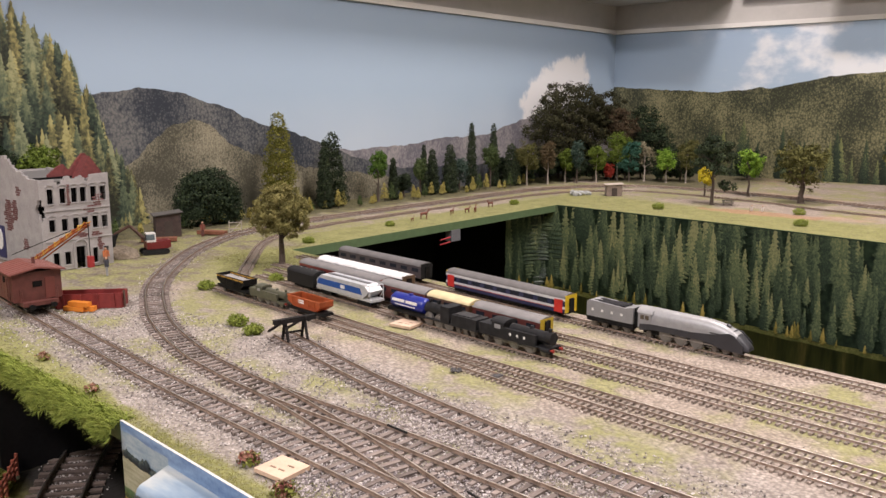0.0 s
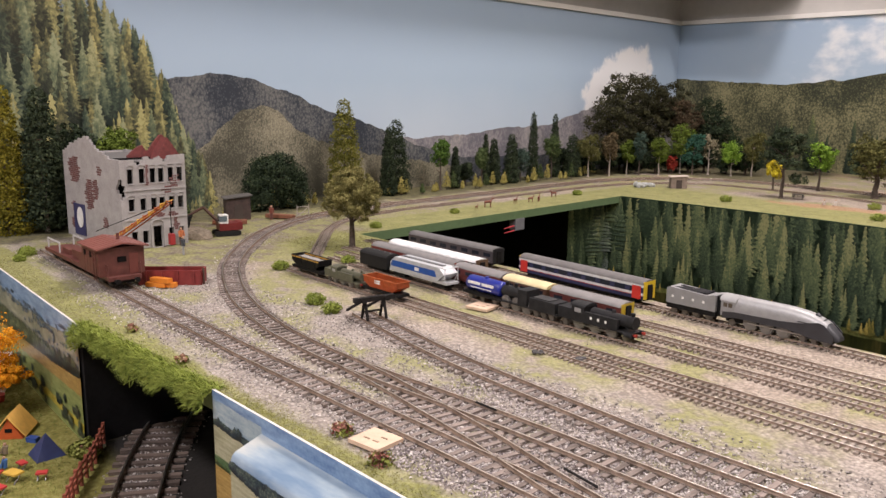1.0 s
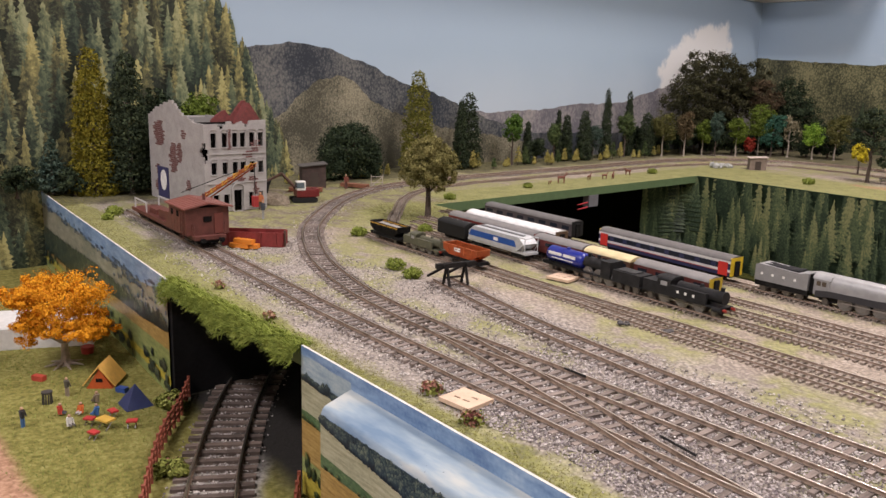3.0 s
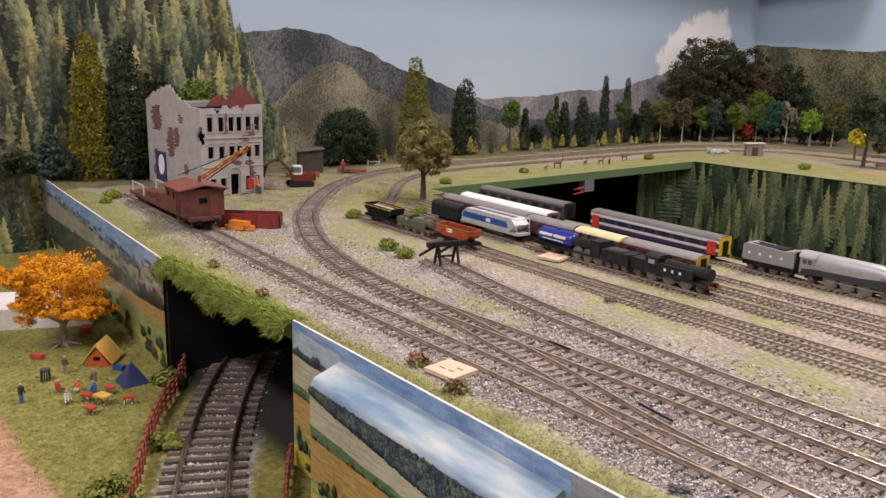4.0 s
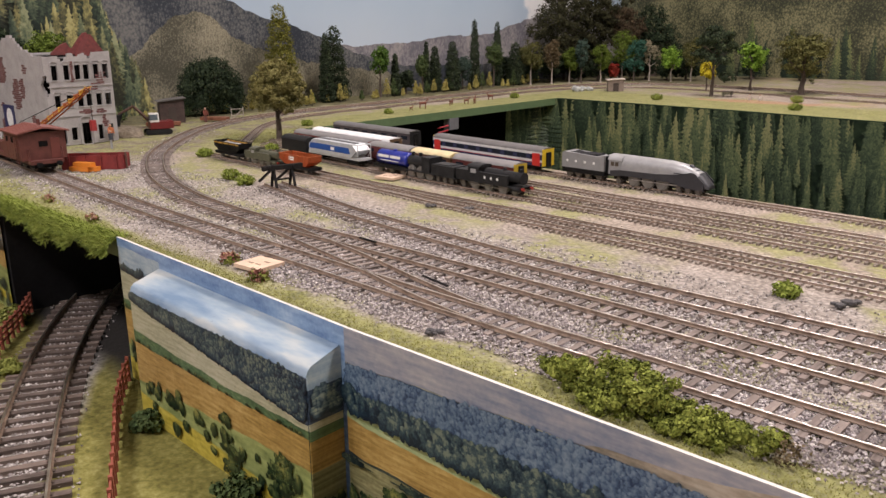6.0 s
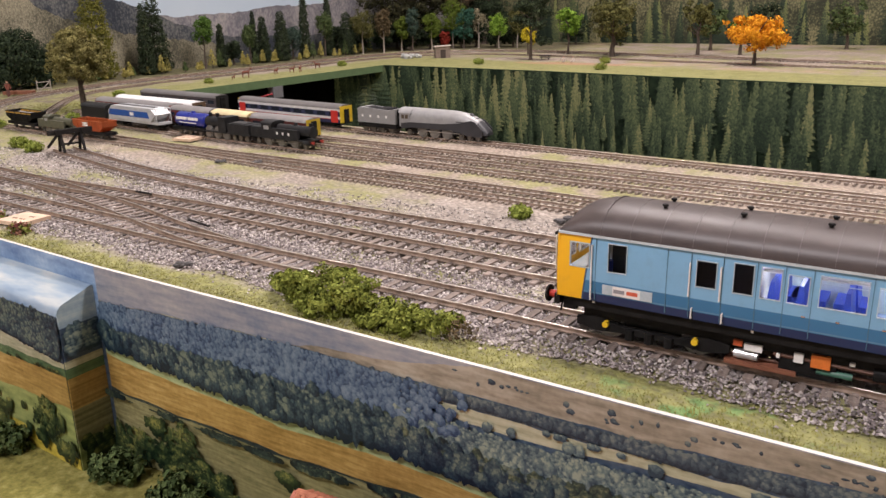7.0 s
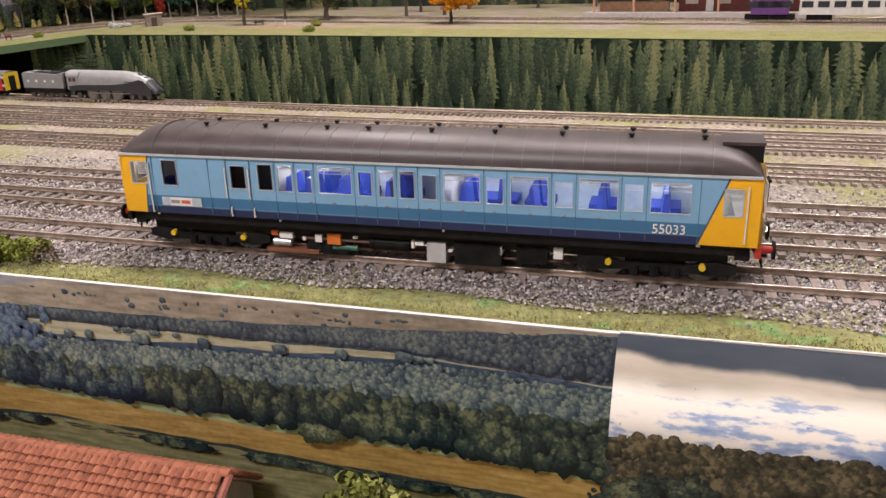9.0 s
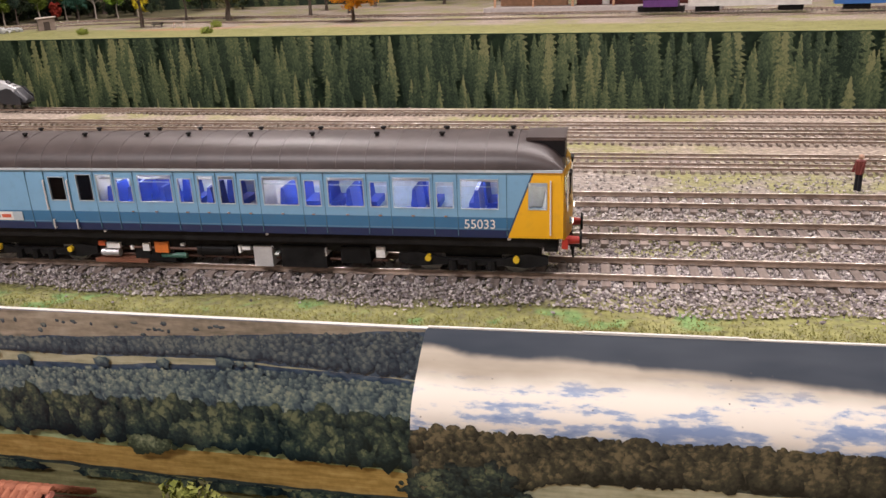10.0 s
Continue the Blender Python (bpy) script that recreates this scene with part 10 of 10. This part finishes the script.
tube(bm, (0, 0, 0.0095), (0, 0, 0.0108), 0.0046, 0.0046, 12)
solo("barbecue_grill", bm, paint((0.05, 0.045, 0.042), 0.6), "dark round barbecue grill on the grass", "grill", "", "", False, pose(-0.663, 0.357, ZL))
bm = rbox(-0.006, 0.006, -0.003, 0.003, 0, 0.005, 0.0015, 3)
solo("red_bag", bm, paint((0.38, 0.05, 0.03), 0.6), "small red bag lying on the grass", "bag", "", "", True, pose(-0.722, 0.366, ZL, 0, 0, 30))
bm = bmesh.new()
tube(bm, (0, 0, 0), (0, 0, 0.007), 0.0058, 0.0066, 14)
solo("red_tub", bm, paint((0.40, 0.05, 0.04), 0.5), "red round tub behind the orange tree", "tub", "", "", True, pose(-0.772, 0.425, ZL))
# pale moulded tray behind the orange tree
bm = bmesh.new()
box(bm, -0.085, 0.085, -0.035, 0.035, 0, 0.022)
bevel(bm, 0.006, 3)
solo("white_tray", bm, paint((0.66, 0.65, 0.63), 0.5), "pale white block behind the orange tree", "block", "", "", True, pose(-0.86, 0.375, ZL, 0, 0, 65))


def fence(points, name, label):
    f = thing(name, label, "fence", "brown fences", "")
    M = paint((0.24, 0.062, 0.035), 0.65, 0.0, 0.2, 200.0)
    p = smooth_line(points, 0.0125)
    for i, q in enumerate(p):
        d, s = line_at(p, i)
        bm = rbox(-0.0012, 0.0012, -0.0012, 0.0012, 0, 0.0195, 0.0003, 1)
        bmesh.ops.transform(bm, matrix=pose(q[0], q[1], ZL, 0, 0, math.degrees(math.atan2(d[1], d[0]))), verts=bm.verts)
        part("post", bm, M, f)
    for z in (0.0065, 0.0115, 0.0165):
        bm = bmesh.new()
        rings = []
        for i, q in enumerate(p):
            d, s = line_at(p, i)
            rings.append([(q[0] + s[0] * u, q[1] + s[1] * u, ZL + z + v) for u, v in ((-0.0006, -0.0010), (0.0006, -0.0010), (0.0006, 0.0010), (-0.0006, 0.0010))])
        loft(bm, rings)
        part("rail", bm, M, f)
    return f


fence([(-0.36, 0.312), (-0.4249, 0.3472), (-0.4875, 0.3804), (-0.5291, 0.4057), (-0.5643, 0.4325), (-0.604, 0.458)], "fence", "low reddish brown fence between campsite and track")
fence([(-0.20, 0.335), (-0.26, 0.367), (-0.3034, 0.3898), (-0.3352, 0.4062), (-0.374, 0.4296), (-0.394, 0.4440)], "fence", "low reddish brown fence on the far side of the track")
for i, (x, y, s, k) in enumerate(((-0.412, 0.329, 1.5, "bush"), (-0.386, 0.317, 1.4, "bush"), (-0.589, 0.436, 0.9, "bush"), (-0.475, 0.388, 0.8, "bush"), (-0.315, 0.417, 0.8, "green2"), (-0.20, 0.408, 0.9, "green2"), (-0.125, 0.420, 0.9, "green2"), (-0.08, 0.424, 0.8, "green2"), (0.232, 0.400, 2.2, "bush"))):
    tuft("bush", "green bush on the lower deck", x, y, ZL, [(0, 0, 0.008 * s, 0.012 * s, 0.012 * s, 0.009 * s), (0.008 * s, 0.004 * s, 0.006 * s, 0.009 * s, 0.009 * s, 0.007 * s), (-0.007 * s, -0.005 * s, 0.006 * s, 0.009 * s, 0.009 * s, 0.007 * s)], k, 1500, 0.0030, 400 + i)
tree("round topped green tree beside the barn", 0.228, 0.400, ZL, 0.02, 0.003, rounded(0.056, 0.052, 0.012, 51, 10), "bush", 2600, 0.0030, 410)
for i, (x, y) in enumerate(((-0.586, 0.437), (-0.478, 0.391))):
    tuft("flower_clump", "pink and red flowers by the fence", x, y, ZL, [(0, 0, 0.006, 0.009, 0.008, 0.006)], "flower", 160, 0.0018, 420 + i, "flowers", "flowers")


def low_grass(r, n):
    x = r.uniform(-1.0, -0.40, n)
    y = r.uniform(0.28, 0.455, n)
    q = np.stack([x, y, np.full(n, ZL)], 1)
    d = 0.59 * x + 0.807 * y
    return q[(d < 0.016) & (y > 0.303 + 0.012 * r.uniform(-1, 1, n))]


blades("camp_grass", 24000, low_grass, 0.0016, "grass", 81, "short static grass of the campsite", 0.9)


def barn():
    """Barn with a tiled roof; the ridge runs along x."""
    x0, x1, ridge, zr, eave = 0.020, 0.172, 0.404, -0.055, -0.0825
    b = thing("barn", "small barn with a red pantiled roof on the lower deck", "barn", "", "")
    WALLM = paint((0.42, 0.40, 0.37), 0.9, 0.0, 0.2, 120.0)
    bm = bmesh.new()
    prism(bm, [(ridge - 0.040, ZL), (ridge - 0.040, eave + 0.002), (ridge, zr - 0.002), (ridge + 0.022, -0.074), (ridge + 0.022, ZL)], x0 + 0.005, x1 - 0.005)
    for v in bm.verts:
        v.co.x, v.co.y = v.co.y, v.co.x
    part("wall", bm, WALLM, b)
    TILE = island_free_tile()
    # one barrel tile, laid in courses on both slopes
    w, l, pitch = 0.0030, 0.0044, 0.0034
    n = 5
    bm = bmesh.new()
    rows = []
    for y, lift in ((0.0, 0.0), (-l, 0.0011)):
        up = [bm.verts.new((w * (k / n - 0.5) * 0.98, y, lift + 0.0013 * math.sin(math.pi * k / n))) for k in range(n + 1)]
        rows.append(up + [bm.verts.new((w * 0.49, y, lift - 0.0005)), bm.verts.new((-w * 0.49, y, lift - 0.0005))])
    for k in range(n + 3):
        j = (k + 1) % (n + 3)
        bm.faces.new((rows[0][k], rows[0][j], rows[1][j], rows[1][k]))
    bm.faces.new(rows[0][::-1])
    bm.faces.new(rows[1])
    me = put_mesh("tile", bm, TILE)
    tv = [v.co.copy() for v in me.vertices]
    tf = [list(p.vertices) for p in me.polygons]
    rr = random.Random(4)
    for sgn, length, drop in ((1, 0.0475, math.atan2(zr - eave, 0.043)), (-1, 0.030, math.atan2(zr + 0.075, 0.024))):
        roof = part("roof_slope", rbox(x0, x1, -length, 0, -0.0016, -0.0006, 0.0002, 1), paint((0.16, 0.075, 0.06), 0.9), b, "red pantiles")
        roof.matrix_basis = Matrix.Translation((0, ridge, zr)) @ (Matrix.Rotation(drop, 4, "X") if sgn > 0 else Matrix.Translation((x0 + x1, 0, 0)) @ Matrix.Rotation(math.pi, 4, "Z") @ Matrix.Rotation(drop, 4, "X"))
        verts, faces = [], []
        count = int((x1 - x0) / w)
        for r_ in range(int(length / pitch)):
            for k in range(count):
                if sgn > 0 and (r_, k) in ((2, 9), (3, 8)):
                    continue
                m = Matrix.Translation((x0 + w * (k + 0.5), -r_ * pitch + rr.uniform(-0.0002, 0.0002), 0.0004 + rr.uniform(0, 0.00015))) @ Matrix.Rotation(rr.uniform(-0.03, 0.03), 4, "Z")
                if sgn > 0 and r_ < 6:
                    share("tile", me, roof, m)
                else:
                    i0 = len(verts)
                    verts.extend([tuple(m @ v) for v in tv])
                    faces.extend([[i0 + q for q in f] for f in tf])
        ob = new("tiles", quick("tiles", verts, faces, TILE))
        ob.parent = roof
        ob["kind"] = "stuff"
    bm = bmesh.new()
    pieces = int((x1 - x0) / 0.0045)
    for k in range(pieces):
        bm = bmesh.new()
        xa = x0 + (x1 - x0) * k / pieces
        xb = x0 + (x1 - x0) * (k + 1) / pieces + 0.0006
        rs = [[(x, ridge + rad * math.cos(t), zr + 0.0002 + rad * 0.8 * math.sin(t)) for t in np.linspace(0, math.pi, 7)] for x, rad in ((xa, 0.0017), (xb, 0.0020))]
        loft(bm, rs)
        part("ridge_tile", bm, TILE, b)
    for x in (x0 - 0.0004, x1 + 0.0004):
        bm = bmesh.new()
        tube(bm, (x, ridge, zr), (x, ridge - 0.043, eave), 0.0014, seg=6)
        part("verge_board", bm, paint((0.30, 0.10, 0.07), 0.8), b)
    return b


def island_free_tile():
    g = Graph("pantile")
    r = g.node("ShaderNodeObjectInfo").outputs["Random"]
    n = g.noise(260, 3)
    f = g.m("ADD", g.m("MULTIPLY", r, 0.30), g.m("MULTIPLY", n, 0.70))
    g.bump(g.noise(900, 2), 0.2, 0.0003)
    return g.done(g.ramp(f, (0.25, (0.20, 0.066, 0.036)), (0.55, (0.32, 0.115, 0.062)), (0.85, (0.42, 0.18, 0.105))), 0.85)


barn()


# ---------- ballast, sleepers and rails ----------
scatter_stones("ballast", 85000, yard_stones, (0.0005, 0.0012), GREYSTONE, 11, "loose grey and pinkish model ballast round the tracks")


def front_stones(r, n):
    q = along(T1, 0.024, r, n, -0.25, 0.66)
    q = q[q[:, 1] > np.interp(q[:, 0], [-0.40, -0.14, 0.3, 2], [0.474, 0.463, 0.454, 0.454]) - r.uniform(0, 1, len(q)) ** 3 * 0.014]
    return q


scatter_stones("front_ballast", 15000, front_stones, (0.0005, 0.0011), ((0.0, (0.085, 0.072, 0.074)), (0.4, (0.20, 0.172, 0.174)), (0.75, (0.33, 0.292, 0.29)), (1.0, (0.50, 0.455, 0.44))), 17, "mauve grey model ballast piled along the front siding")


def shoulder_stones(r, n):
    """A full bed of stones between and beside the front tracks."""
    x = r.uniform(-0.30, 0.68, n)
    y = np.interp(x, [-0.40, -0.14, 0.3, 2], [0.472, 0.462, 0.4520, 0.451]) + 0.003 * np.sin(x * 60) + r.uniform(0, 1, n) ** 1.15 * 0.135
    y -= np.where(r.uniform(0, 1, n) < 0.04, r.uniform(0, 0.010, n), 0)
    keep = np.ones(n, bool)
    for line in (T1, MAIN, BUF):
        p = smooth_line([q[:2] for q in line], 0.01)
        o = np.argsort(p[:, 0])
        d = np.abs(y - np.interp(x, p[o, 0], p[o, 1]))
        if line is MAIN:
            front_leg = p[(p[:, 1] < 0.57)]
            o = np.argsort(front_leg[:, 0])
            d = np.abs(y - np.interp(x, front_leg[o, 0], front_leg[o, 1]))
        keep &= np.abs(d - 0.00875) > 0.0011
    return np.stack([x, y, r.uniform(0.0, 0.0005, n)], 1)[keep]


scatter_stones("shoulder_ballast", 62000, shoulder_stones, (0.0005, 0.00105), ((0.0, (0.125, 0.105, 0.102)), (0.35, (0.265, 0.232, 0.226)), (0.7, (0.44, 0.392, 0.376)), (1.0, (0.62, 0.57, 0.535))), 19, "dense mauve grey ballast bed of the front tracks")


def n_stones(r, n):
    q = np.concatenate([along(row, 0.013, r, n // 6, -0.8, 0.7) for row in N_ROWS])
    return q[(q[:, 1] < np.interp(q[:, 0], [-0.81, -0.48, -0.14, 0.15, 0.46, 2.0], [0.912, 0.892, 0.857, 0.84, 0.82, 0.745])) | (q[:, 0] < -0.82)]


scatter_stones("fine_ballast", 20000, n_stones, (0.0004, 0.0009), ((0.0, (0.18, 0.152, 0.128)), (0.5, (0.36, 0.315, 0.27)), (1.0, (0.56, 0.50, 0.44))), 12, "fine beige ballast of the N gauge yard")


def low_stones(r, n):
    q = along(LOW, 0.02, r, n)
    q[:, 2] += ZL
    return q[q[:, 2] < 0]


scatter_stones("lower_ballast", 7000, low_stones, (0.0007, 0.0015), GREYSTONE, 13, "grey ballast of the lower track")
lay_all()
